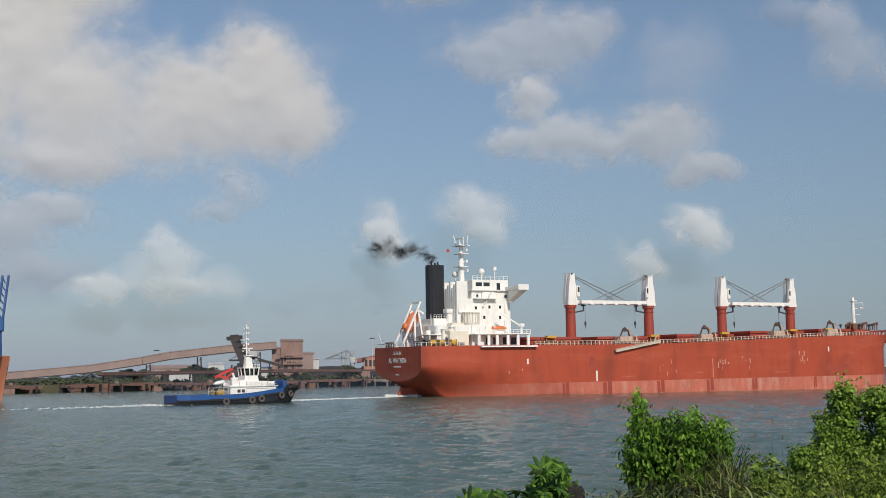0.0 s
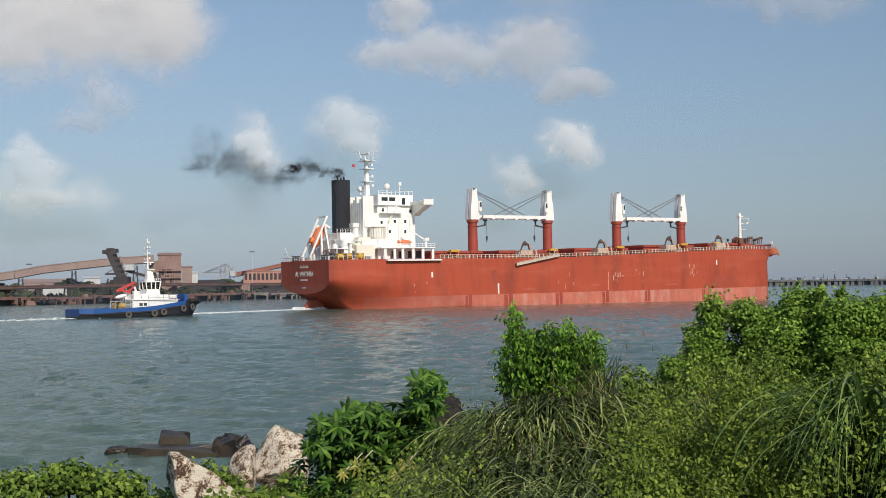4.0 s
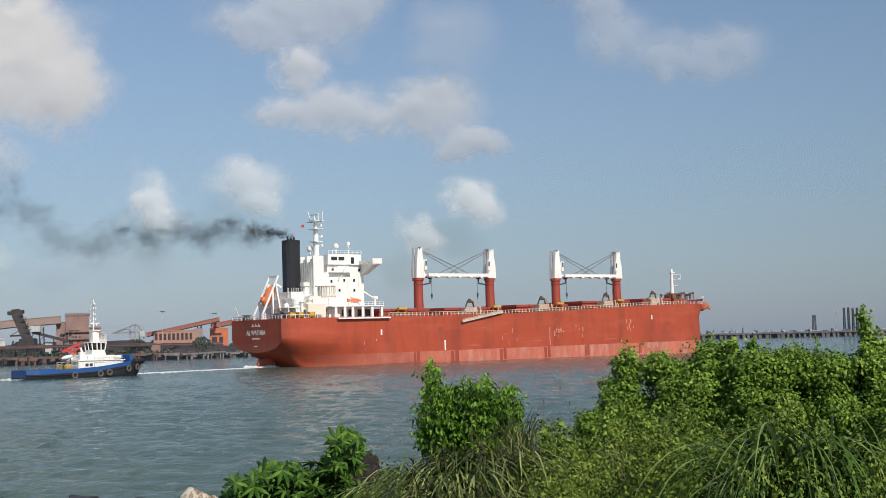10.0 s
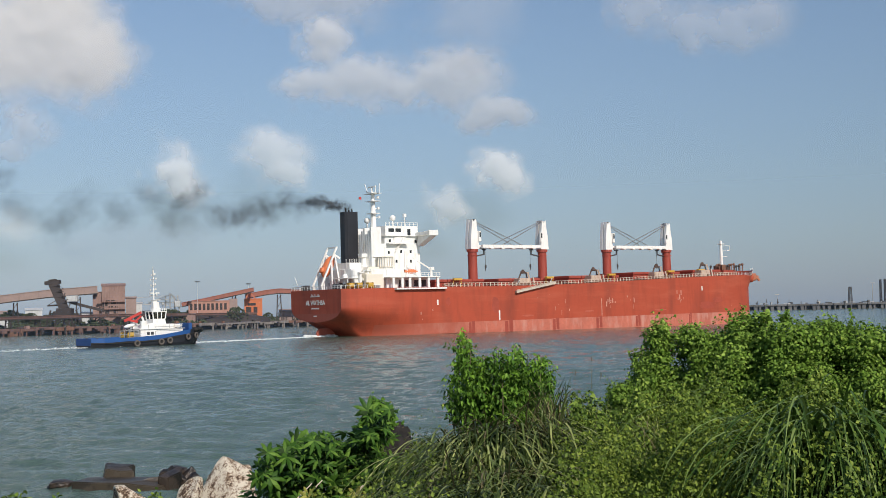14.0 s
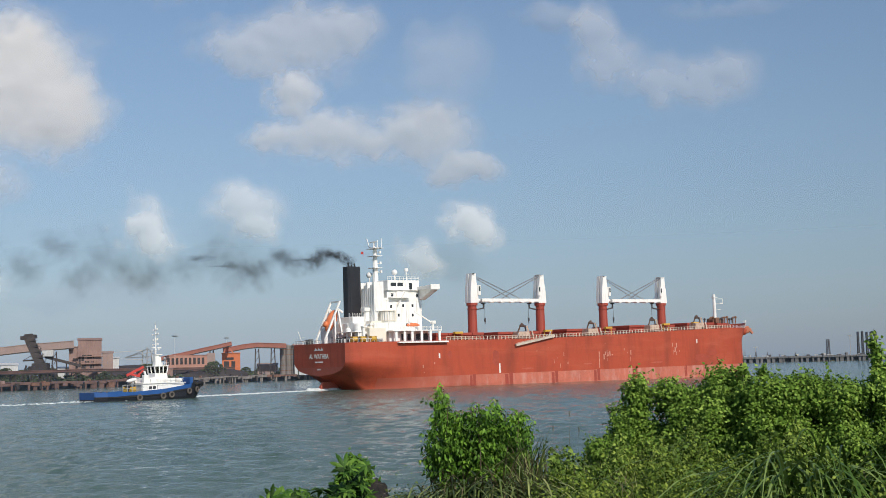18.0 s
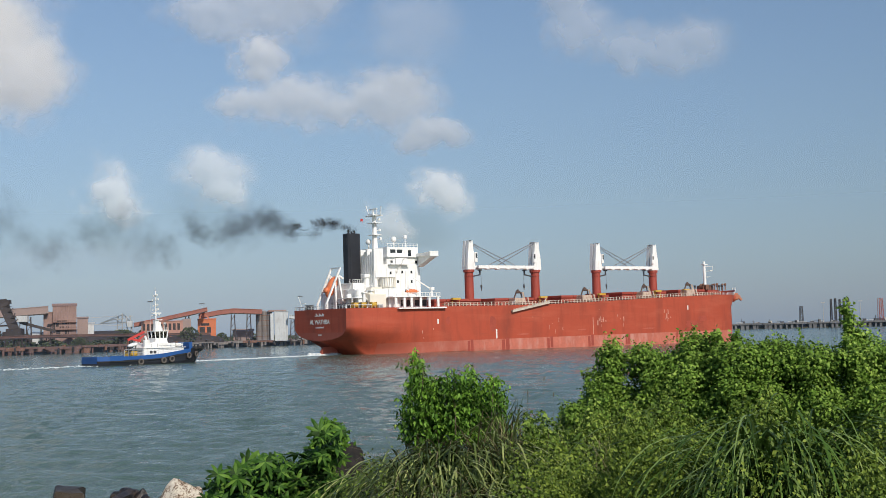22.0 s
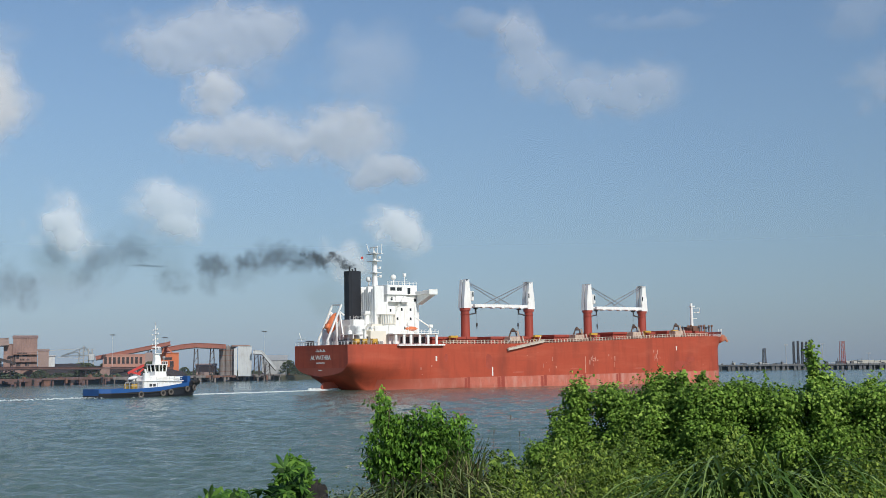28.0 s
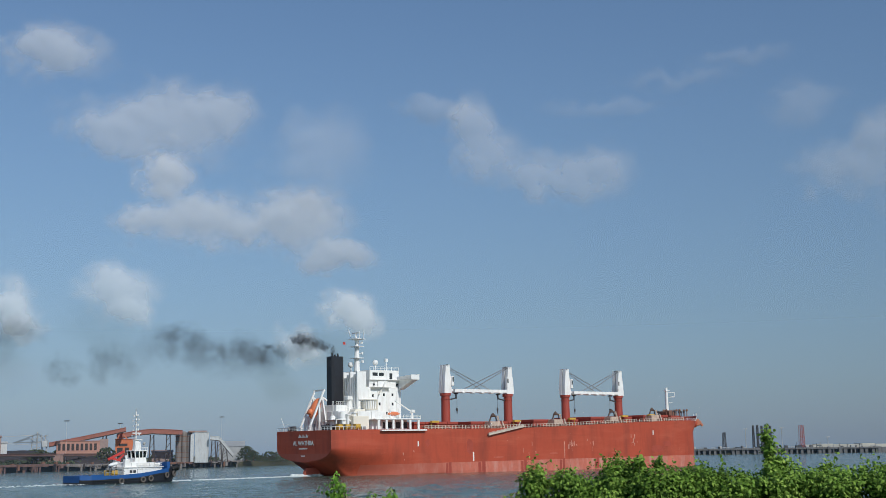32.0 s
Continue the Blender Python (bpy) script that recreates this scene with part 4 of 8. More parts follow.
    # patches of older and newer paint, with rounded uneven borders
    for u0, w0, ru, rw, key in ((38.0, 10.4, 0.9, 1.2, "patch"), (56.5, 9.0, 1.5, 2.4, "patch"), (155.0, 6.6, 4.2, 1.4, "patch"), (161.0, 8.6, 2.6, 1.1, "patch"), (97.0, 6.0, 2.2, 0.3, "fresh"), (131.0, 5.6, 3.0, 0.3, "fresh"), (70.0, 5.2, 2.6, 0.3, "fresh")):
        n = 18
        ring = [(u0 + ru * (1 + 0.5 * (rng.random() - 0.5)) * math.cos(2 * math.pi * i / n), w0 + rw * (1 + 0.35 * (rng.random() - 0.5)) * math.sin(2 * math.pi * i / n)) for i in range(n)]
        part("paint_patch", Kit().prism(ring, 1, -16.142, -16.11), M[key], ship)
    # dark tug-push marks on the faded band
    for u, wd in ((47.0, 2.6), (62.0, 3.6), (82.0, 3.0), (101.4, 3.0), (119.8, 2.4), (146.0, 1.5)):
        for a, b_, z in ((-0.5, -0.12, 3.7), (0.0, 0.42, 4.1)):
            part("push_mark", Kit().box(u + a * wd, u + b_ * wd, -16.15, -16.11, 0.3 + 0.4 * a, z), M["deckred"], ship)


M["deckhouse"] = material("rust_streaked_cream_paint", (0.52, 0.40, 0.31), 0.6, vary=0.2, scale=0.5, stain=(0.25, 0.10, 0.06), stain_amount=0.7, stain_scale=(0.6, 0.6, 0.2))
M["patch"] = material("older_hull_paint", (0.365, 0.064, 0.035), 0.6, vary=0.14, scale=0.4, fine=2.0)
M["fresh"] = material("rubbed_hull_paint", (0.450, 0.100, 0.058), 0.6, vary=0.16, scale=0.5, fine=2.0)
M["pale"] = material("pale_aluminium", (0.56, 0.47, 0.38), 0.5, vary=0.2)
M["markwhite"] = material("mark_white", (0.80, 0.76, 0.70), 0.6, vary=0.1)
M["scuff"] = material("scuffed_primer", (0.58, 0.28, 0.21), 0.7, vary=0.3, scale=0.8)


def stern_text(ship):
    """The name on the transom, and plain bars for the lines that cannot be read."""
    cu = bpy.data.curves.new("name", "FONT")
    cu.body = "AL WATHBA"
    cu.align_x, cu.size, cu.extrude, cu.offset = "CENTER", 1.95, 0.02, 0.04
    tmp = new("tmp", cu)
    me = bpy.data.meshes.new_from_object(tmp.evaluated_get(bpy.context.evaluated_depsgraph_get()))
    bpy.data.objects.remove(tmp)
    me.materials.append(M["markwhite"])
    ob = part("name_lettering", me, None, ship, "white painted ship's name")
    ob.matrix_basis = Matrix(((0, 0, -1, -0.04), (-1, 0, 0, 0), (0, 1, 0, 10.4), (0, 0, 0, 1)))
    k = Kit()
    for i in range(9):
        k.box(-0.05, -0.02, 2.7 - 0.6 * i - 0.42, 2.7 - 0.6 * i, 12.9, 13.1 + 0.3 * ((i * 5) % 3))
    k.box(-0.05, -0.02, -2.7, 2.8, 12.8, 13.0)
    tagged(part("script_bars", k, M["markwhite"], ship), kind="stuff")
    k = Kit()
    for i in range(8):
        k.box(-0.05, -0.02, 2.3 - 0.58 * i - 0.42, 2.3 - 0.58 * i, 9.1, 9.55)
    k.box(-0.05, -0.02, -0.9, 1.2, 6.9, 7.2)
    tagged(part("port_bars", k, M["markwhite"], ship), kind="stuff")


def build_ship():
    ship = thing("bulk_carrier", "large red bulk carrier with white house and four deck cranes", "ship")
    build_hull(ship)
    build_rail(ship)
    build_house(ship)
    for u, way in ((60.3, 1), (90.6, -1), (121.1, 1), (151.7, -1)):
        build_crane(ship, u, way)
    build_cargo_deck(ship)
    stern_text(ship)
    return ship


carrier = build_ship()


def carrier_pose(t):
    d = (t - 15) / 10
    return pose(-20.70 + 18.224 * d + 0.365 * d * d, 383.88 + 14.382 * d - 1.033 * d * d, -100 * math.sin(radians(0.438)), 0, -0.438, 33.876 - 0.178 * d)


# ---- the harbour tug; its own space: x forward from the stern, y to port, z up from the water ----
def tug_sheer(u):
    return 2.2 + 0.3 * smoothstep(9, 17, u) + 1.65 * smoothstep(15, 32, u)


def tug_breadth(u, w):
    b = 4.9 * (1 - 0.22 * (1 - smoothstep(0, 3.0, u)))
    if u > 20:
        f = (u - 20) / (12.3 + 0.28 * w - 0.9)
        b *= max(0.0, 1 - min(1, f) ** 2.3) ** 0.6
    return b * (0.86 + 0.14 * smoothstep(-1.5, 1.2, w))


def tug_rake(u, w):
    return u + smoothstep(24, 32.4, u) * (0.5 * w - 1.5)


def build_tug():
    tug = thing("tugboat", "blue and white harbour tug with tyre fenders", "tugboat")
    us = [0, 0.5, 1.5, 3, 6, 9, 12, 15, 17, 19, 21, 23, 25, 27, 28.5, 29.8, 31, 31.8, 32.4]
    k, slots = Kit(), []
    m = 6
    for side in (-1, 1):
        n0 = len(k.v)
        for u in us:
            s = tug_sheer(u)
            for w in (-1.2, 0.0, 0.55 + 0.3 * smoothstep(18, 30, u), s - 1.0 - 0.15 * math.sin(u * 0.5), s - 0.12, s):
                k.v.append((tug_rake(u, w), side * tug_breadth(u, w), w))
        for i in range(len(us) - 1):
            for j in range(m - 1):
                q = (n0 + i * m + j, n0 + (i + 1) * m + j, n0 + (i + 1) * m + j + 1, n0 + i * m + j + 1)
                k.f.append(q if side < 0 else q[::-1])
                slots.append(1 if j >= 3 and us[i] < 27 else 0)
    c = len(us) * m
    for j in range(m - 1):
        k.f.append((j, c + j, c + j + 1, j + 1))
        slots.append(1 if j >= 2 else 0)
    hull = part("hull", k.mesh("hull", [M["navy"], M["blue"]], slots=slots), None, tug, "dark hull with blue bulwarks")
    d = Kit()
    d.add([(tug_rake(u, tug_sheer(u) - 0.75), sg * tug_breadth(u, 1.5) * 0.97, tug_sheer(u) - 0.75) for u in us for sg in (-1, 1)], [(2 * i, 2 * i + 1, 2 * i + 3, 2 * i + 2) for i in range(len(us) - 1)])
    part("deck", d, M["blue"], tug)
    k = Kit()
    for i in range(len(us) - 1):
        a, b = us[i], us[i + 1]
        for sg in (-1, 1):
            k.bar((tug_rake(a, tug_sheer(a) - 1.2), sg * (tug_breadth(a, 1.2) + 0.08), tug_sheer(a) - 1.2), (tug_rake(b, tug_sheer(b) - 1.2), sg * (tug_breadth(b, 1.2) + 0.08), tug_sheer(b) - 1.2), 0.28)
    part("rubbing_strake", k, M["rubber"], tug)

    def tyre(u, z):
        b = tug_breadth(u, z)
        kk = Kit()
        R1, R2, N = 0.62, 0.24, 16
        ring = [[((R1 + R2 * math.cos(q)) * math.cos(p), R2 * math.sin(q), (R1 + R2 * math.cos(q)) * math.sin(p)) for q in [2 * math.pi * j / 8 for j in range(8)]] for p in [2 * math.pi * i / N for i in range(N)]]
        kk.add([v for r in ring for v in r], [(i * 8 + j, ((i + 1) % N) * 8 + j, ((i + 1) % N) * 8 + (j + 1) % 8, i * 8 + (j + 1) % 8) for i in range(N) for j in range(8)])
        yaw = math.degrees(math.atan2(tug_breadth(u - 0.8, z) - tug_breadth(u + 0.8, z), 1.6))
        t = part("tyre_fender", kk, M["tyre"], tug, "worn grey-brown tyre fender", smooth=True, at=pose(u, -b - 0.24, z, 0, 0, yaw))
        part("tyre_disc", Kit().tube((0, 0.05, 0), (0, 0.12, 0), 0.46, n=14), M["rubber"], t)
    for u, z in ((18.2, 0.9), (20.6, 1.15), (26.2, 1.9), (29.2, 2.2), (11.6, 0.7)):
        tyre(u, z)
    # bow fender
    k = Kit()
    for sg in (-1, 1):
        for a, b in ((28.5, 29.8), (29.8, 31), (31, 31.9)):
            k.tube((a, sg * (tug_breadth(a, 3) + 0.1), tug_sheer(a) - 0.35), (b, sg * (tug_breadth(b, 3) + 0.1), tug_sheer(b) - 0.35), 0.45, n=8)
    k.ball((32.3, 0, 3.6), 0.9, 10, 8, (0.7, 1.6, 0.8))
    part("bow_fender", k, M["rubber"], tug, smooth=True)
    w = M["white"]
    part("deckhouse", Kit().box(14.8, 26.8, -3.3, 3.3, 1.7, 4.1, 0.1).box(18.7, 23.2, -2.1, 2.1, 4.0, 5.2, 0.08).prism([(15.2, 4.0), (18.8, 4.0), (18.8, 5.6), (16.4, 5.3)], 1, -2.4, 2.4), w, tug, "white deckhouse")
    part("boat_deck", Kit().box(14.5, 27.1, -3.6, 3.6, 4.05, 4.2), w, tug)
    part("house_seam", Kit().box(19.0, 26.6, -3.34, -3.29, 3.55, 3.65).box(18.95, 19.07, -3.34, -3.29, 2.2, 3.65), M["grey"], tug)
    part("plate_bars", Kit().box(16.6, 17.4, -3.36, -3.31, 2.7, 3.4).box(17.7, 18.5, -3.36, -3.31, 2.7, 3.4), M["dark"], tug)
    wh = part("wheelhouse", Kit().prism([(18.6, 5.1), (23.4, 5.1), (23.0, 6.9), (18.9, 6.9)], 1, -2.2, 2.2).box(18.4, 23.6, -2.4, 2.4, 8.9, 9.15, 0.05), w, tug, "white wheelhouse with big raked windows")
    for v in (-2.1, 2.1):
        part("side_pane", Kit().prism([(19.1, 6.9), (22.9, 6.9), (23.2, 8.9), (18.8, 8.9)], 1, v - 0.02, v + 0.02), M["pane"], wh)
    for u in (18.95, 23.05):
        part("end_pane", Kit().box(u - 0.02, u + 0.02, -2.05, 2.05, 6.9, 8.9), M["pane"], wh)
    part("helm_console", Kit().box(20.6, 22.6, -1.4, 1.4, 6.6, 7.7, 0.1), M["dark"], wh)
    for u0, u1, v in ((18.9, 18.6, -2.2), (20.4, 20.3, -2.25), (21.7, 21.7, -2.25), (23.0, 23.4, -2.2), (18.9, 18.6, 2.2), (23.0, 23.4, 2.2), (18.8, 18.5, 0), (23.1, 23.5, 0)):
        part("window_post", Kit().bar((u0, v, 6.85), (u1, v, 8.95), 0.26), w, wh)
    wh.matrix_basis = pose(21, 0, 5.1) @ Matrix.Diagonal((0.8, 0.8, 0.84, 1)) @ pose(-21, 0, -5.1)
    k = Kit()
    for i in range(8):
        k.box(18.6 + 0.68 * i, 18.68 + 0.68 * i, -2.4, -2.32, 9.1, 10.0)
    k.bar((18.6, -2.36, 10.0), (23.5, -2.36, 10.0), 0.07).bar((18.6, -2.36, 9.55), (23.5, -2.36, 9.55), 0.07)
    part("roof_rail", k, w, wh)
    mast = part("mast", Kit().bar((20.6, 0, 8.4), (20.4, 0, 18.8), 0.26).box(20.0, 21.2, -0.6, 0.6, 8.4, 11.2, 0.1).bar((20.2, -0.5, 8.5), (20.4, -0.1, 15.4), 0.2), w, tug, "white mast hung with lamps and aerials")
    for z, s in ((12.4, 1.6), (13.8, 1.2), (15.0, 1.0), (16.4, 1.3), (17.6, 0.8)):
        part("yard", Kit().bar((20.4, -s, z), (20.4, s, z + 0.1), 0.14).box(20.2, 20.55, -s - 0.14, -s + 0.14, z, z + 0.45, 0.04).box(20.2, 20.55, s - 0.14, s + 0.14, z - 0.2, z + 0.2, 0.04), w, mast)
    part("radar_scanner", Kit().box(19.4, 22.0, -0.3, 0.3, 12.9, 13.2, 0.05), w, mast)
    part("mast_platform", Kit().box(20.0, 21.9, -0.9, 0.9, 11.2, 11.4), w, mast)
    part("whip_aerial", Kit().tube((20.4, 0, 18.6), (20.3, 0, 19.7), 0.09, n=5), M["grey"], mast)
    for sg in (-1, 1):
        part("exhaust_stack", Kit().box(15.4, 17.0, sg * 2.4 - 0.5, sg * 2.4 + 0.5, 4.1, 6.2, 0.1).tube((16.2, sg * 2.4, 6.1), (15.8, sg * 2.4, 7.2), 0.28), M["white"], tug)
    part("mast_house", Kit().prism([(19.9, 8.2), (21.9, 8.2), (21.5, 10.8), (20.2, 10.8)], 1, -0.7, 0.7), w, tug)
    part("searchlight", Kit().tube((22.6, -0.8, 9.3), (22.6, -0.8, 10.0), 0.12, n=6).ball((22.6, -0.8, 10.3), 0.4, 8, 6), M["grey"], tug)
    part("upper_deckhouse", Kit().box(16.0, 24.6, -2.7, 2.7, 4.15, 5.3, 0.1), w, tug)
    for u in (17.4, 19.2, 23.2):
        part("house_stripe", Kit().box(u - 0.06, u + 0.06, -2.76, -2.68, 4.3, 5.2), M["grey"], tug)
    k = Kit()
    for i in range(8):
        k.bar((19.2 + i, -3.5, 4.2), (19.2 + i, -3.5, 5.2), 0.07)
    k.bar((19.2, -3.5, 5.2), (26.6, -3.5, 5.2), 0.08).bar((19.2, -3.5, 4.7), (26.6, -3.5, 4.7), 0.06)
    part("boat_deck_rail", k, w, tug)
    part("raft_canister", Kit().tube((24.8, -2.4, 4.75), (26.4, -2.4, 4.75), 0.45, n=12), w, tug, smooth=False)
    # aft working deck
    part("towing_winch", Kit().tube((11.6, -1.6, 2.2), (11.6, 1.6, 2.2), 0.85, n=14).box(10.8, 12.5, -1.9, -1.6, 1.0, 3.4, 0.05).box(10.8, 12.5, 1.6, 1.9, 1.0, 3.4, 0.05), M["yellow"], tug, "yellow towing winch")
    crane = part("deck_crane", Kit().bar((11.6, 1.5, 6.2), (15.9, 0.6, 8.3), 0.6).bar((12.6, 1.3, 6.5), (15.0, 0.8, 5.9), 0.5).bar((14.4, 0.8, 6.2), (15.8, 0.5, 7.4), 0.4), M["red"], tug, "red folding deck crane")
    part("crane_pedestal", Kit().tube((12.4, 1.4, 1.1), (12.4, 1.4, 6.4), 0.34).box(11.8, 13.0, 0.9, 1.9, 1.0, 2.6, 0.1), M["dark"], crane)
    part("workboat", Kit().ball((0, 0, 0), 1, 12, 8, (1.6, 0.75, 0.5)), w, tug, "white inflatable workboat", smooth=True, at=pose(11.6, -1.2, 5.0, 0, -12, 0))
    part("boat_stand", Kit().bar((10.6, -1.2, 1.1), (10.8, -1.2, 4.6), 0.2).bar((12.6, -1.2, 1.1), (12.4, -1.2, 4.7), 0.2), M["dark"], tug)
    for u in (7.6, 8.8, 10.2, 11.4, 12.6):
        part("rail_post", Kit().bar((u, -3.9, 1.0), (u, -3.9, 3.9), 0.14), M["grey"], tug)
    part("deck_rail", Kit().bar((7.6, -3.9, 3.85), (13.4, -3.9, 3.95), 0.14).bar((7.6, -3.9, 3.0), (13.4, -3.9, 3.1), 0.1), M["grey"], tug)
    for u, v in ((2.2, -2.8), (2.2, 2.8), (5.4, 0.0)):
        part("bitt", Kit().tube((u, v, 1.0), (u, v, 2.3), 0.28, n=8).tube((u - 0.6, v, 1.9), (u + 0.6, v, 1.9), 0.14, n=6), M["dark"], tug)
    for u in (1.4, 3.6, 6.0):
        part("hawser_coil", Kit().tube((u, -3.4, 1.0), (u, -3.4, 1.7), 0.55, 0.45, n=12), M["dark"], tug)
    part("bow_winch", Kit().tube((28.4, -1.2, 4.0), (28.4, 1.2, 4.0), 0.8, n=12).box(27.6, 29.0, -1.8, 1.8, 2.6, 3.4, 0.1), M["blue"], tug)
    part("bow_locker", Kit().box(27.4, 28.4, -2.8, 2.8, 2.6, 5.4, 0.15), M["blue"], tug)
    # the house stands well aft of the bow
    house = ("deckhouse", "boat_deck", "house_seam", "plate_bars", "wheelhouse", "mast", "exhaust_stack", "mast_house", "searchlight", "upper_deckhouse", "house_stripe", "boat_deck_rail", "raft_canister")
    for ob in tug.children:
        if ob.name.split(".")[0] in house:
            ob.matrix_basis = pose(-1.4, 0, 0) @ ob.matrix_basis
    return tug


M["tyre"] = material("worn_tyre", (0.11, 0.095, 0.085), 0.85, vary=0.25)
tug = build_tug()


def tug_pose(t):
    a, r = radians(-14.72 + 0.2700 * t), 304.5 + 1.4 * t
    c = Vector((r * math.sin(a), r * math.cos(a), 0))
    head = radians(40)
    return pose(c.x - 16.2 * math.cos(head), c.y - 16.2 * math.sin(head), 0.15 * math.sin(0.9 * t) * 0.3, 0.3 * math.sin(0.8 * t + 1), 0.25 * math.sin(0.7 * t), 40)


# ---- the far shore: ore and coal terminal on the left ----
QUAY_AT, QUAY_WAY = Vector((-190.0, 530.0, 0)), Vector((0.584, 0.811, 0)).normalized()
QUAY_IN = Vector((-0.811, 0.584, 0)).normalized()      # from the water's edge inland


def quay(s, inland=0.0, z=0.0):
    return QUAY_AT + QUAY_WAY * s + QUAY_IN * inland + Vector((0, 0, z))


M["scrub"] = material("scrub_ground", (0.075, 0.070, 0.040), 0.95, vary=0.4, scale=0.05, fine=0.6)
M["foliage_far"] = material("far_foliage", (0.058, 0.072, 0.036), 0.9, vary=0.35, scale=0.2, fine=1.5, island=0.35)
k = Kit()
out = [quay(-420, 5), quay(318, 5), (60, 900, 0), (200, 1420, 0), (150, 2600, 0), (-1500, 2600, 0), (-1500, 200, 0)]
k.prism([(p[0], p[1]) for p in out], 2, -2.0, 3.1)
tagged(part("land", k, M["scrub"]), "low scrubby harbour land behind the quay", "ground", kind="structure")


def build_quay():
    q = thing("quay", "long weathered concrete quay on piles", "quay", kind="structure")
    rng = random.Random(11)
    s = -58.0
    while s < 296:
        if -46 < s < -27:
            s = -26.0
        ln = rng.uniform(10, 14)
        red = s < 150
        mat = M["redstone"] if red else M["concrete"]
        m = Matrix.Translation(quay(s)) @ Matrix(((QUAY_WAY.x, QUAY_IN.x, 0, 0), (QUAY_WAY.y, QUAY_IN.y, 0, 0), (0, 0, 1, 0), (0, 0, 0, 1)))
        top = 3.4 + rng.uniform(-0.35, 0.35)
        slab_mat = mat if rng.random() < 0.65 else M[rng.choice(("rust", "redstone", "concrete"))]
        part("deck_slab", Kit().box(0.1, ln - 0.15, rng.uniform(0, 0.5), 14, top - rng.uniform(0.6, 1.5), top, 0.08), slab_mat, q, at=m)
        if red and rng.random() < 0.45:
            a = rng.uniform(0.0, 0.4) * ln
            part("front_wall", Kit().box(a, min(ln - 0.2, a + rng.uniform(3, 8)), 0.5, 2.5, -0.6, top - 0.5, 0.12), M[rng.choice(("redstone", "rust", "brown"))], q, at=m)
        for i in range(rng.choice((1, 2, 3))):
            u = rng.uniform(0.3, ln - 3)
            part("pile_cap", Kit().box(u, u + rng.uniform(0.8, 3.0), 0.3, 3.4, rng.uniform(0.4, 2.2), top - 0.5, 0.08), mat if rng.random() < 0.5 else M["coal"], q, at=m)
        for i in range(rng.choice((2, 3, 4))):
            u = rng.uniform(0.3, ln - 1.2)
            part("pile", Kit().tube((u + 0.5, 1.0, -1.5), (u + 0.5, 1.0, 2.9), rng.uniform(0.3, 0.6), n=8), mat, q, at=m)
        if rng.random() < 0.7:
            u = rng.uniform(0, ln - 2)
            part("quay_fender", Kit().box(u, u + rng.uniform(0.5, 1.6), -0.5, 0.2, rng.uniform(0.3, 1.2), top - rng.uniform(0, 0.6), 0.1), M[rng.choice(("rubber", "coal", "rust"))], q, at=m)
        if rng.random() < 0.6:
            u = rng.uniform(0, ln - 3)
            part("quay_bollard", Kit().box(u, u + rng.uniform(0.5, 2.6), 1.5, 3.0, top, top + rng.uniform(0.3, 1.4), 0.1), M[rng.choice(("rust", "concrete", "coal", "brown"))], q, at=m)
        s += ln
    back = Kit()
    for a, b in ((-58, -46), (-26, 296)):
        m = [quay(a, 4, -1), quay(b, 4, -1), quay(b, 4, 3.3), quay(a, 4, 3.3), quay(a, 5, -1), quay(b, 5, -1), quay(b, 5, 3.3), quay(a, 5, 3.3)]
        back.add(m, [(0, 1, 2, 3), (5, 4, 7, 6), (0, 4, 5, 1), (3, 2, 6, 7), (0, 3, 7, 4), (1, 5, 6, 2)])
    part("back_wall", back, M["dark"], q)
    return q


build_quay()


def far(azimuth, elevation, d):
    x, y = bearing(azimuth, d)
    return Vector((x, y, height(elevation, d)))


def gallery(name, label, pts, d, w, h, mat, legs=(), group=""):
    """An enclosed conveyor gallery that follows bearings and elevations, on trestle legs."""
    g = thing(name, label, "conveyor", group=group)
    p = [far(a, e, dd) for a, e, dd in [(q[0], q[1], q[2] if len(q) > 2 else d) for q in pts]]
    for a, b in zip(p, p[1:]):
        part("gallery_section", Kit().bar(a - Vector((0, 0, h / 2)), b - Vector((0, 0, h / 2)), w, h), mat, g)
        part("gallery_roof", Kit().bar(a + Vector((0, 0, 0.15)), b + Vector((0, 0, 0.15)), w + 0.5, 0.3), mat, g)
        part("gallery_sill", Kit().bar(a - Vector((0, 0, h + 0.15)), b - Vector((0, 0, h + 0.15)), w + 0.3, 0.5), M["coal"], g)
        n = max(2, int((b - a).length / 9))
        for i in range(n):
            c = a.lerp(b, (i + 0.5) / n) - Vector((0, 0, h / 2))
            part("gallery_rib", Kit().box(c.x - 0.25, c.x + 0.25, c.y - w / 2 - 0.15, c.y + w / 2 + 0.15, c.z - h / 2, c.z + h / 2), mat, g)
    for az_, e, dd in legs:
        top = far(az_, e, dd)
        x, y = top.x, top.y
        kk = Kit()
        for s in (-1, 1):
            kk.bar((x - 1.5 * s, y, 3.0), (x - 0.9 * s, y, top.z), 0.55)
        for i in range(4):
            z0, z1 = 3 + (top.z - 3) * i / 4, 3 + (top.z - 3) * (i + 1) / 4
            kk.bar((x - 1.3, y, z0), (x + 1.3, y, z1), 0.25)
        part("trestle_leg", kk, M["coal"], g)
    return g


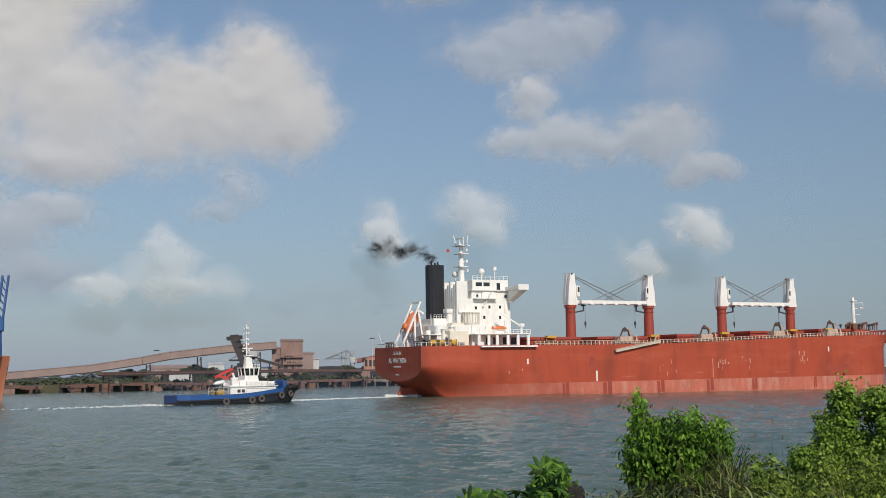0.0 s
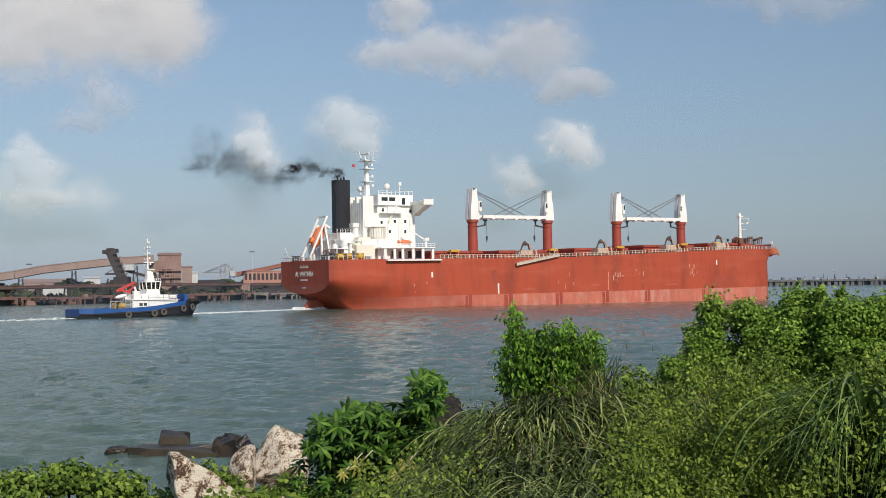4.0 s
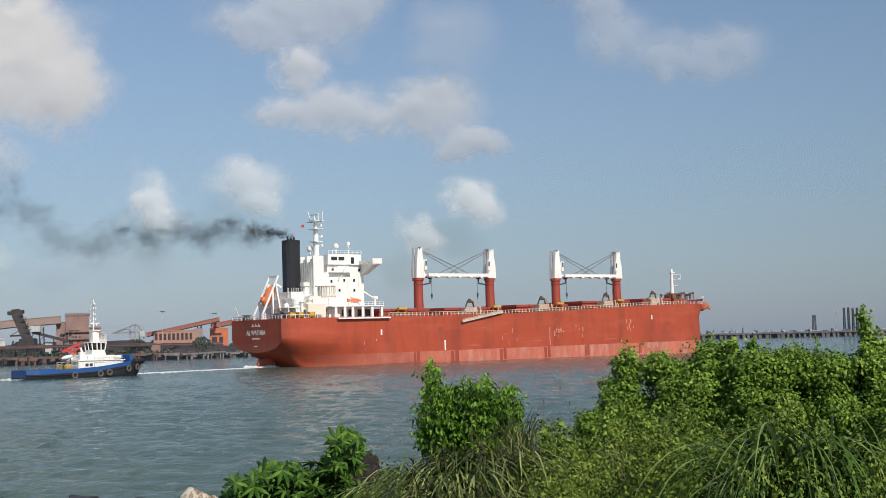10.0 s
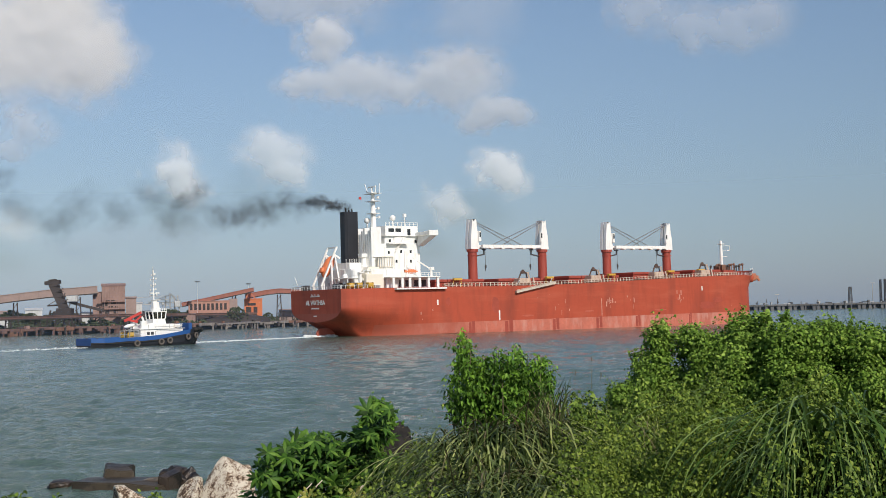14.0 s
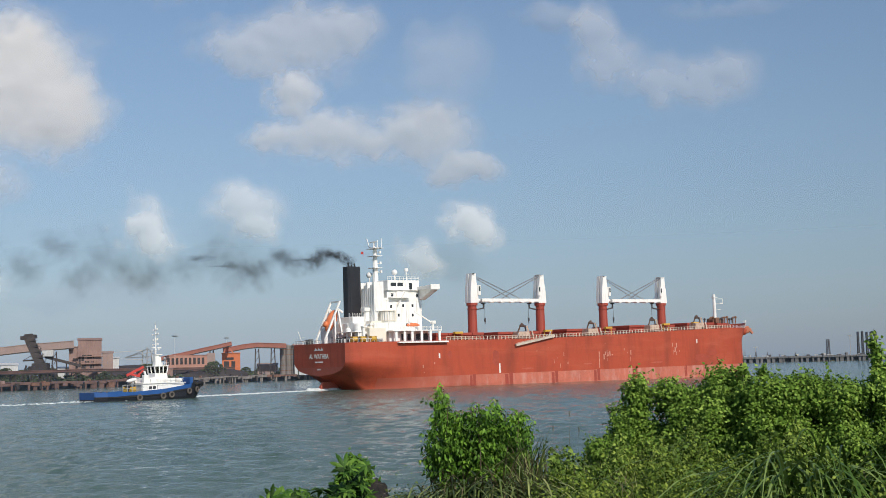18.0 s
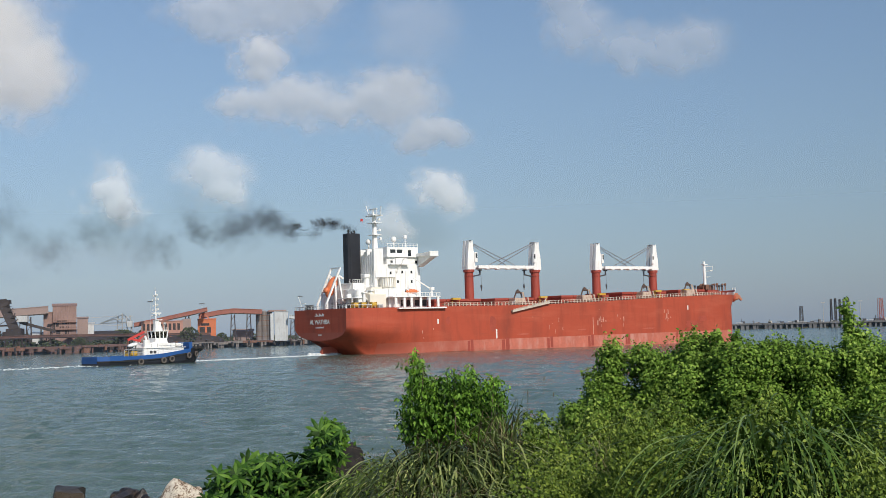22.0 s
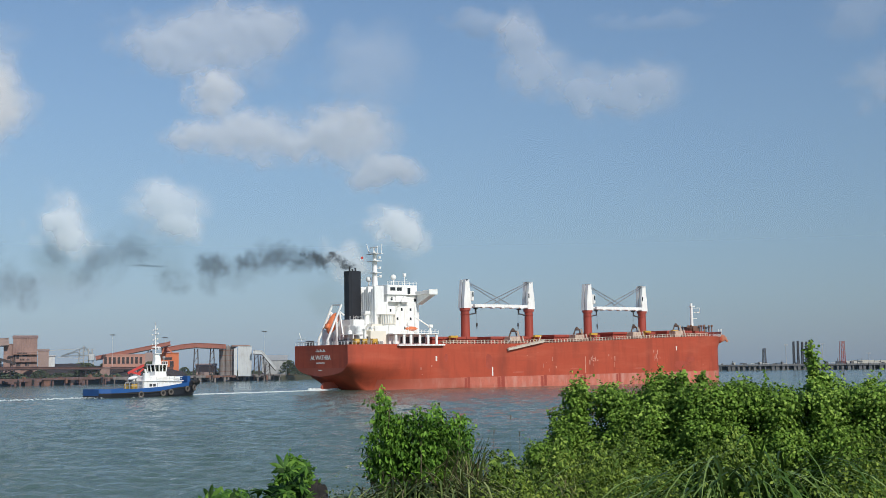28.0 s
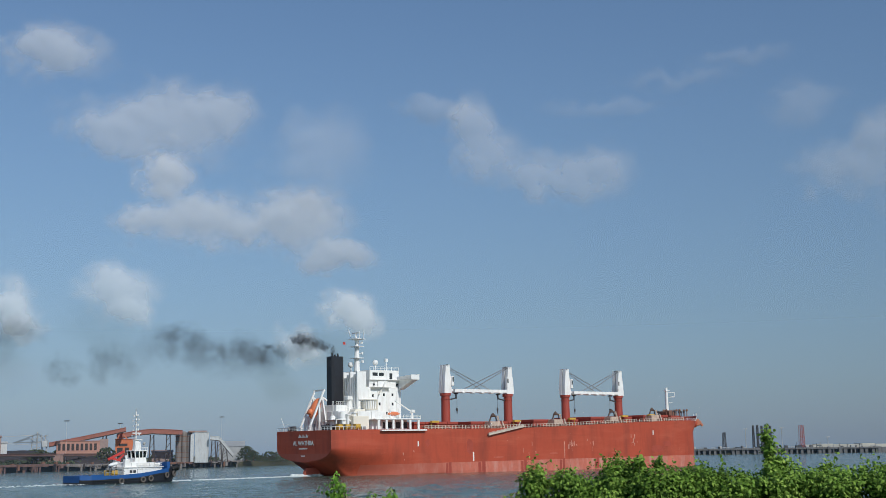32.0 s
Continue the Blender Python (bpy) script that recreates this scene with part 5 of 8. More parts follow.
gallery("conveyor_gallery", "long dusty pinkish-brown overhead conveyor gallery", [(-26.5, 0.0, 660), (-23.7, 0.22, 670), (-21, 0.44, 675), (-18.8, 0.76, 680), (-17.6, 0.98, 685), (-16.5, 1.10, 690), (-14.9, 1.27, 690), (-12.9, 1.40, 690)], 690, 4.0, 3.6, M["pinkbrown"],
        legs=[(-18.5, 0.45, 680), (-16.3, 0.75, 690), (-13.7, 0.95, 690)])
gallery("quay_conveyor", "low rusty conveyor running along the quay", [(-20.5, 0.10, 560), (-17.0, 0.13, 600), (-12.5, 0.16, 650), (-8.5, 0.12, 700), (-6.0, 0.10, 730)], 640, 3.0, 1.0, M["redstone"],
        legs=[(-20.3, 0.02, 561), (-19.0, 0.02, 576), (-17.8, 0.03, 590), (-16.6, 0.04, 604), (-15.4, 0.05, 617), (-14.2, 0.06, 630), (-12.9, 0.07, 645), (-11.4, 0.05, 662), (-9.8, 0.04, 682), (-8.0, 0.02, 705)])
gallery("orange_conveyor", "inclined orange-brown conveyor gallery", [(-9.3, 0.60, 720), (-8.2, 0.80, 720), (-6.12, 1.22, 720)], 720, 3.0, 1.9, M["conveyor"], legs=[(-7.0, 0.9, 720), (-8.0, 0.7, 720)])
gallery("orange_conveyor", "level orange-brown conveyor gallery to the silos", [(-6.5, 0.93, 735), (-5.6, 1.09, 735), (-5.0, 1.15, 735), (-4.2, 1.11, 735), (-3.7, 1.08, 735)], 735, 3.0, 2.4, M["conveyor"], legs=[(-5.0, 0.9, 735), (-4.3, 0.9, 735)])


def shed(name, label, az0, az1, e0, e1, d, deep, mat, category="building", roof=0.0, ribs=0, door=None):
    """A clad industrial building between two bearings and two elevations."""
    b = thing(name, label, category)
    a, c = far(az0, e0, d), far(az1, e0, d)
    way = Vector((c.x - a.x, c.y - a.y, 0))
    ln = way.length
    way.normalize()
    into = Vector((-way.y, way.x, 0))
    lo, hi = max(2.5, min(height(e0, d), 40)), height(e1, d)
    m = Matrix(((way.x, into.x, 0, a.x), (way.y, into.y, 0, a.y), (0, 0, 1, 0), (0, 0, 0, 1)))
    part("wall_cladding", Kit().box(0, ln, 0, deep, 2.8 if lo > 2.8 else lo, hi, 0.06), mat, b, at=m)
    if roof:
        part("roof", Kit().prism([(-0.4, hi), (deep + 0.4, hi), (deep * 0.5, hi + roof)], 0, -0.4, ln + 0.4), mat, b, at=m)
    else:
        part("roof", Kit().box(-0.3, ln + 0.3, -0.3, deep + 0.3, hi, hi + 0.35, 0.04), mat, b, at=m)
    for i in range(ribs):
        u = ln * (i + 0.5) / ribs
        part("cladding_rib", Kit().box(u - 0.18, u + 0.18, -0.16, 0.0, 3.0, hi - 0.1), mat, b, at=m)
    return b, m, ln, hi


b, m, ln, hi = shed("transfer_tower", "tall brown dust-coated transfer tower", -12.72, -11.73, 0.0, 1.42, 690, 11, M["brown"], roof=1.4, ribs=4)
part("side_wing", Kit().box(-4.6, 0.1, 1.0, 9.0, 3.0, hi - 3.4, 0.08), M["brown"], b, at=m)
part("wing_roof", Kit().box(-4.9, 0.2, 0.7, 9.3, hi - 3.4, hi - 3.0), M["brown"], b, at=m)
for u, z, w, h in ((3.5, 12.5, 2.2, 0.9), (6.8, 12.5, 1.2, 0.9), (2.0, 16.0, 5.0, 0.6), (4.4, 14.6, 3.6, 1.0), (-2.6, 14.0, 2.0, 0.9), (1.4, 9.5, 2.4, 1.6), (6.0, 9.5, 2.0, 1.6), (0.3, 10.2, 1.0, 5.6), (0.8, 13.4, 2.2, 2.4), (0.2, 6.4, 1.6, 2.2)):
    part("opening", Kit().box(u, u + w, -0.12, 0.05, z, z + h), M["coal"], b, at=m)
for z in (11.6, 15.4):
    part("walkway", Kit().box(-0.6, ln + 0.5, -1.4, 0.0, z, z + 0.2).bar((-0.5, -1.35, z + 1.1), (ln + 0.4, -1.35, z + 1.1), 0.12), M["rust"], b, at=m)
shed("annex_shed", "low pale annex beside the transfer tower", -11.7, -11.25, 0.0, 0.86, 700, 8, M["pinkbrown"], roof=1.0, ribs=3)
shed("annex_shed", "low pale annex beside the transfer tower", -11.4, -11.0, 0.0, 0.62, 705, 6, M["silver"], roof=0.8)


def build_loader():
    """Black coal loader: leaning tower with a boom, on legs."""
    t = thing("coal_loader", "sooty black leaning coal loader tower", "loader")
    d = 650
    top, bot = far(-14.75, 1.55, d), far(-14.25, 0.35, d)
    part("tower_shaft", Kit().bar(bot, top, 6.6, 4.6), M["coal"], t)
    part("tower_head", Kit().bar(top + Vector((-3.6, 0, 0.2)), top + Vector((3.4, 0, 0.9)), 4.6, 1.8).bar(top + Vector((-2, 0, 1.4)), top + Vector((1.6, 0, 1.7)), 2.6, 1.2), M["coal"], t)
    for i in range(5):
        q = bot.lerp(top, (i + 0.5) / 5)
        part("tower_landing", Kit().box(q.x - 1.6, q.x + 4.2, q.y - 3.4, q.y - 2.4, q.z - 0.12, q.z + 0.12).bar((q.x + 1.6, q.y - 3.3, q.z), (q.x + 4.0, q.y - 3.3, q.z + 1.9), 0.22).bar((q.x + 3.4, q.y - 3.3, q.z), (q.x + 3.4, q.y - 3.3, q.z + 2.2), 0.2), M["coal"], t)
    part("base_house", Kit().box(bot.x - 3.6, bot.x + 3.4, bot.y - 4, bot.y + 4, 8.0, bot.z + 1.4, 0.2).box(bot.x - 6.5, bot.x + 5.2, bot.y - 3.4, bot.y + 3, 8.6, 9.2).box(bot.x - 5.2, bot.x - 3.4, bot.y - 3.6, bot.y + 1, 9.0, 11.0, 0.1), M["coal"], t)
    for x in (-9, -4.5, 0, 4.5, 8.5):
        part("leg", Kit().bar((bot.x + x, bot.y - 3, 3.0), (bot.x + x * 0.7, bot.y - 3, bot.z + 0.5), 0.7), M["coal"], t)
    for a, b_ in ((-9, -4.5), (-4.5, 0), (0, 4.5), (4.5, 8.5)):
        part("brace", Kit().bar((bot.x + a, bot.y - 3, 3.2), (bot.x + b_ * 0.8, bot.y - 3, 8.6), 0.4), M["coal"], t)
    part("boom", Kit().bar(far(-14.1, 0.75, d), far(-12.6, 0.32, d), 2.2, 1.4), M["coal"], t)
    part("boom_tail", Kit().bar(far(-15.0, 0.60, d), far(-14.3, 0.62, d), 2.2, 0.8).bar(far(-15.0, 0.60, d), far(-14.5, 0.9, d), 0.3), M["coal"], t)
    cab = far(-13.9, 0.98, d)
    part("control_cab", Kit().box(cab.x - 2.6, cab.x + 2.6, cab.y - 4.5, cab.y - 1.0, cab.z - 2.6, cab.z + 0.4, 0.15), M["silver"], t)
    for a in (-14.0, -13.2, -12.8):
        q = far(a, 0.5, d)
        part("trestle_leg", Kit().bar((q.x, q.y, 3.0), (q.x, q.y, q.z), 0.5), M["coal"], t)


build_loader()

b, m, ln, hi = shed("orange_plant_building", "long faded salmon plant building with open bays", -9.0, -7.2, 0.0, 0.66, 715, 10, M["salmon"])
for i in range(9):
    u = 0.8 + (ln - 1.4) * i / 9
    part("bay_opening", Kit().box(u, u + ln / 9 - 1.1, -0.12, 0.05, hi - 4.8, hi - 1.2), M["coal"], b, at=m)
part("pale_block", Kit().box(ln, ln + 4.4, 0, 8, 3.0, hi + 1.2, 0.06), M["pinkbrown"], b, at=m)
b, m, ln, hi = shed("orange_drive_tower", "bright orange drive house on legs", -6.55, -5.75, 0.0, 0.72, 728, 8, M["porange2"])
for u, z, w, h in ((1.0, 8.5, 3.0, 3.2), (5.2, 8.5, 2.2, 3.2), (2.0, 12.5, 4.5, 1.4)):
    part("opening", Kit().box(u, u + w, -0.12, 0.05, z, z + h), M["coal"], b, at=m)
part("head_frame", Kit().bar((1, 3, hi), (2.6, 3, hi + 4.6), 0.7).bar((6.5, 3, hi), (2.8, 3, hi + 4.6), 0.7).box(1.2, 4.2, 1.5, 5, hi + 3.6, hi + 5.2, 0.1), M["porange"], b, at=m)

M["silo"] = material("dusty_silo_sheet", (0.21, 0.185, 0.165), 0.7, vary=0.2, scale=0.2, stain=(0.10, 0.07, 0.055), stain_amount=0.6, stain_scale=(0.5, 0.5, 0.05))
for i, a in enumerate((-3.86, -3.62, -3.40)):
    x, y = bearing(a, 742)
    s = thing("silo", "tall dusty grey-brown ribbed silo", "silo", pose(x, y, 3.0), group="silos by the quay")
    part("shell", Kit().tube((0, 0, 0), (0, 0, 16.6), 1.7, n=16), M["silo"], s)
    part("cap", Kit().tube((0, 0, 16.6), (0, 0, 17.6), 1.75, 0.6, n=16), M["silo"], s)
    for j in range(5):
        part("hoop", Kit().tube((0, 0, 2.6 + 3 * j), (0, 0, 2.9 + 3 * j), 1.8, n=16), M["rust"], s)
b, m, ln, hi = shed("white_bin_house", "tall pale grey clad bin house", -3.16, -2.56, 0.0, 0.99, 738, 8, M["silver"], ribs=5)
part("roof_plant", Kit().box(-3.4, ln - 1.0, 0.5, 5, hi, hi + 1.0, 0.1), M["brown"], b, at=m)
part("stair_tower", Kit().box(-2.4, -0.6, 0.0, 3.0, 3.0, hi - 1.0, 0.05), M["silver"], b, at=m)
gallery("sloping_gallery", "pale sloping gallery running down to the ground", [(-2.5, 0.82, 735), (-2.1, 0.78, 735), (-1.5, 0.05, 735)], 735, 2.6, 1.9, M["silver"], legs=[(-2.35, 0.6, 735), (-2.1, 0.55, 735), (-1.85, 0.3, 735)])
shed("green_roof_shed", "low grey-green shed among trees", -2.1, -1.0, 0.0, 0.36, 800, 16, M["grey"], roof=3.4)
shed("low_shed", "low brownish quay shed", -5.0, -4.1, 0.0, 0.16, 750, 9, M["pinkbrown"], roof=1.2)
shed("low_shed", "low brownish quay shed", -17.6, -16.6, 0.0, 0.02, 620, 9, M["silver"], roof=1.0)


shed("storage_shed", "long pale storage shed behind the trees", -18.4, -16.5, 0.0, 0.26, 770, 14, M["pinkbrown"], roof=2.2, ribs=8)
shed("storage_shed", "pale storage shed with a low roof behind the trees", -15.9, -15.2, 0.0, 0.42, 775, 12, M["silver"], roof=1.4, ribs=4)
shed("storage_shed", "small pale shed under the loader boom", -13.6, -13.1, 0.0, 0.24, 700, 7, M["silver"], roof=0.8, ribs=3)
shed("pump_house", "small rust-brown pump house on the quay", -12.4, -11.9, 0.0, 0.05, 660, 6, M["brown"], roof=0.6)
shed("pump_house", "small rust-brown pump house on the quay", -9.4, -8.7, 0.0, 0.10, 690, 6, M["brown"], roof=0.6)


M["steelblue"] = material("weathered_blue_grey_steel", (0.15, 0.17, 0.185), 0.6, vary=0.2)


def build_stacker():
    """Pale lattice stacker with stays, seen between the buildings."""
    t = thing("stacker", "pale lattice stacker with stay cables", "stacker")
    d = 780
    a = far(-9.8, 0.95, d)
    for s in (-3.5, 0, 3.5, 6.5):
        part("mast_leg", Kit().bar((a.x + s, a.y, 3.0), (a.x + s * 0.7, a.y, a.z + (1.5 if s == 0 else 0)), 0.6), M["grey"], t)
    for i in range(5):
        z = 6 + 2.8 * i
        part("mast_brace", Kit().bar((a.x - 3.4, a.y, z), (a.x + 6, a.y, z + 2.4), 0.3), M["grey"], t)
    part("stay", Kit().bar(far(-11.5, 0.86, d), a, 0.3), M["grey"], t)
    part("stay", Kit().bar(far(-11.7, 0.64, d), a + Vector((0, 0, -6)), 0.3), M["grey"], t)
    tri = [far(-10.75, 0.62, d), far(-9.75, 1.0, d), far(-9.45, 0.66, d), far(-10.1, 0.80, d), far(-9.85, 0.62, d)]
    for i, j in ((0, 1), (1, 2), (0, 2), (3, 4), (3, 0), (4, 1)):
        part("boom_truss", Kit().bar(tri[i], tri[j], 0.55), M["steelblue"], t)
    part("counterweight", Kit().box(a.x + 3.0, a.x + 6.2, a.y - 2, a.y + 2, a.z - 7.0, a.z - 3.5, 0.2), M["silver"], t)


build_stacker()


def high_mast(azimuth, e, d):
    x, y = bearing(azimuth, d)
    h = height(e, d)
    t = thing("high_mast_lamp", "slender grey high-mast floodlight", "lamp", pose(x, y, 0), group="high-mast floodlights")
    part("pole", Kit().tube((0, 0, 2.8), (0, 0, h), 0.09, 0.05, n=6), M["silver"], t)
    part("head_ring", Kit().tube((0, 0, h - 0.2), (0, 0, h + 0.1), 0.6, n=10), M["dark"], t)
    for i in range(6):
        an = 2 * math.pi * i / 6
        part("floodlight", Kit().box(1.1 * math.cos(an) - 0.35, 1.1 * math.cos(an) + 0.35, 1.1 * math.sin(an) - 0.35, 1.1 * math.sin(an) + 0.35, h - 0.4, h + 0.05, 0.08), M["dark"], t)


for a, e, d in ((-18.16, 1.08, 700), (-8.6, 1.55, 700), (-2.0, 1.67, 760), (-6.35, 1.42, 745)):
    high_mast(a, e, d)


# ---- trees and scrub on the far shore ----
def clump_tree(x, y, z, h, wide, rng, label="dense dark green tree on the far shore"):
    t = thing("tree", label, "tree", pose(x, y, z), group="trees on the far shore")
    part("trunk", Kit().tube((0, 0, 0), (0.2, 0, h * 0.6), 0.035 * h + 0.05, 0.02 * h, n=6), M["rust"], t)
    for i in range(3):
        a = rng.uniform(0, 6.28)
        part("limb", Kit().tube((0.1, 0, h * 0.35), (wide * 0.35 * math.cos(a), wide * 0.35 * math.sin(a), h * 0.75), 0.02 * h, 0.008 * h, n=5), M["rust"], t)
    k = Kit()
    for i in range(320):
        a, q = rng.uniform(0, 6.28), rng.random() ** 0.5
        zz = rng.uniform(0.18, 1.0)
        rr = wide * 0.5 * q * math.sin(math.pi * min(1, 0.25 + 0.72 * zz)) ** 0.7
        s = rng.uniform(0.04, 0.085) * h
        c = Vector((rr * math.cos(a), rr * math.sin(a), zz * h))
        d1 = Vector((rng.gauss(0, 1), rng.gauss(0, 1), rng.gauss(0, 0.6))).normalized()
        d2 = d1.orthogonal().normalized()
        d3 = d1.cross(d2)
        k.add([c + d1 * s, c + d2 * s, c - d1 * s * 0.8, c - d2 * s, c + d3 * s * 0.9, c - d3 * s * 0.7], [(0, 1, 4), (1, 2, 4), (2, 3, 4), (3, 0, 4), (1, 0, 5), (2, 1, 5), (3, 2, 5), (0, 3, 5)])
    me = bpy.data.meshes.new("crown")
    me.from_pydata(k.v, [], k.f)
    me.materials.append(M["foliage_far"])
    tagged(part("crown", me, None, t), kind="stuff")
    return t


rng = random.Random(21)
protos = [clump_tree(*bearing(a, d), 3.0, h, w, rng) for a, d, h, w in ((-16.1, 720, 7.5, 16), (-15.0, 730, 6.5, 14), (-0.9, 800, 9, 14), (-19.6, 700, 6.5, 10), (-6.6, 720, 4.5, 12))]
spots = [(-20.9, 690), (-20.0, 715), (-18.7, 710), (-17.6, 690), (-17.0, 730), (-16.6, 700), (-15.6, 715), (-14.6, 705), (-11.0, 745), (-10.6, 730), (-10.2, 720), (-9.2, 715), (-6.9, 700), (-5.5, 790), (-5.1, 800), (-4.6, 790), (-4.3, 800), (-1.3, 815), (-0.6, 780), (-0.3, 800), (0.1, 810), (0.6, 820), (1.2, 840), (-11.6, 640), (-22.4, 690), (-23.4, 700), (-24.3, 690), (-12.1, 735), (-7.2, 740), (-18.1, 700), (-16.9, 680), (-15.3, 690), (-13.8, 715), (-13.3, 720), (-12.0, 720), (-10.9, 705), (-10.0, 700), (-9.6, 690), (-19.2, 690), (-21.6, 680)]
for i, (a, d) in enumerate(spots):
    x, y = bearing(a, d)
    copy_thing(protos[i % 5], pose(x, y, 2.6 - 0.8 * (i % 3), 0, 0, 67 * i))


for a, d, h, w in ((-16.5, 705, 9.5, 17), (-15.7, 712, 8.0, 13), (-19.3, 690, 7.5, 12), (-9.9, 735, 8.5, 20), (-8.9, 740, 8.0, 18)):
    clump_tree(*bearing(a, d), 2.6, h, w, rng, "rounded dark green tree behind the conveyor")


def scrub_belt():
    """Low scrub along the quay and over the coal heaps, as one uncountable mass."""
    k, rng = Kit(), random.Random(8)
    for i in range(9000):
        s, inl = rng.uniform(-140, 300), abs(rng.gauss(0, 30)) + 16
        if noise.noise(Vector((s * 0.045, inl * 0.06, 6))) < -0.12:
            continue
        p = quay(s, inl)
        h = rng.uniform(0.35, 0.95)
        c = Vector((p.x, p.y, 3.0 + 3.2 * rng.random() * max(0.1, 0.45 + noise.noise(Vector((s * 0.06, inl * 0.06, 2))))))
        w = rng.uniform(0.5, 1.1)
        a = rng.uniform(0, 3.14)
        d1, d2 = Vector((math.cos(a), math.sin(a), 0.1)) * w, Vector((-math.sin(a), math.cos(a), -0.1)) * w
        u = Vector((rng.uniform(-.3, .3), rng.uniform(-.3, .3), h))
        k.add([c + d1, c + d2, c - d1, c - d2, c + u, c - u], [(0, 1, 4), (1, 2, 4), (2, 3, 4), (3, 0, 4), (1, 0, 5), (2, 1, 5), (3, 2, 5), (0, 3, 5)])
    me = bpy.data.meshes.new("scrub")
    me.from_pydata(k.v, [], k.f)
    me.materials.append(M["foliage_far"])
    tagged(new("scrub", me), "low dark green scrub behind the quay", "scrub", kind="stuff")


scrub_belt()
for az_, d, h, w in ((-10.3, 725, 7.4, 34), (-8.6, 722, 6.0, 30), (-6.9, 705, 4.6, 20), (-11.4, 700, 5.5, 24)):
    x, y = bearing(az_, d)
    kk = Kit().ball((0, 0, 0), 1, 28, 10, (w, w * 0.5, h), lump=0.25, seed=az_)
    tagged(part("coal_mound", kk, M["coal"], smooth=True, at=pose(x, y, 3.0, 0, 0, 30)), "low dark mound of coal", "coal")


# ---- the moored ship at the left edge ----
def build_moored():
    x, y = bearing(-23.85, 372)
    t = thing("moored_ship", "orange-red moored cargo ship with a blue deck crane", "ship", pose(x, y, 0, 0, 0, 200))
    k = Kit()
    us = [0, 1.2, 3, 6, 10, 16, 30, 90]
    for sg in (-1, 1):
        n0 = len(k.v)
        for u in us:
            for w in (-2, 0, 4.5, 9, 12.6):
                b = 9.0 * smoothstep(-2.5, 15, u + (w - 6) * 0.4)
                k.v.append((u - 0.16 * w + 4.8, sg * b, w))
        for i in range(len(us) - 1):
            for j in range(4):
                q = (n0 + i * 5 + j, n0 + (i + 1) * 5 + j, n0 + (i + 1) * 5 + j + 1, n0 + i * 5 + j + 1)
                k.f.append(q if sg < 0 else q[::-1])
    part("hull", k, M["porange"], t, "orange-red hull")
    part("deck", Kit().box(4.6, 90, -8.6, 8.6, 12.2, 12.5), M["deckred"], t)
    part("black_band", Kit().box(5.4, 7.7, -1.2, 1.2, 5.0, 9.5, 0.3), M["dark"], t)
    crane = part("deck_crane", Kit().tube((6.0, 0, 12.4), (6.0, 0, 20), 1.1, 0.9, 12).box(4.6, 7.4, -1.6, 1.6, 19.5, 23.5, 0.2), M["blue"], t, "blue deck crane")
    for v in (-0.9, 0.9):
        part("crane_arm", Kit().bar((5.0, v, 22), (3.6, v, 35.0), 0.5).bar((6.6, v, 22.0), (5.2, v, 35.0), 0.5), M["blue"], crane)
    for i in range(6):
        z = 23 + 2 * i
        part("arm_brace", Kit().bar((5.0 - 0.1 * i, -0.9, z), (6.4 - 0.2 * i, 0.9, z + 1.8), 0.2), M["blue"], crane)


build_moored()


# ---- the far pier on the right ----
# red muted so that distance haze is part of the colour
M["jettyred"] = material("hazed_red_lattice", (0.30, 0.085, 0.075), 0.7, vary=0.2)
M["shedcream"] = material("sun_bleached_cream_sheet", (0.42, 0.40, 0.34), 0.7, vary=0.15, scale=0.1)
M["pier"] = material("weathered_jetty_concrete", (0.125, 0.122, 0.120), 0.85, vary=0.3, scale=0.08, fine=0.6)


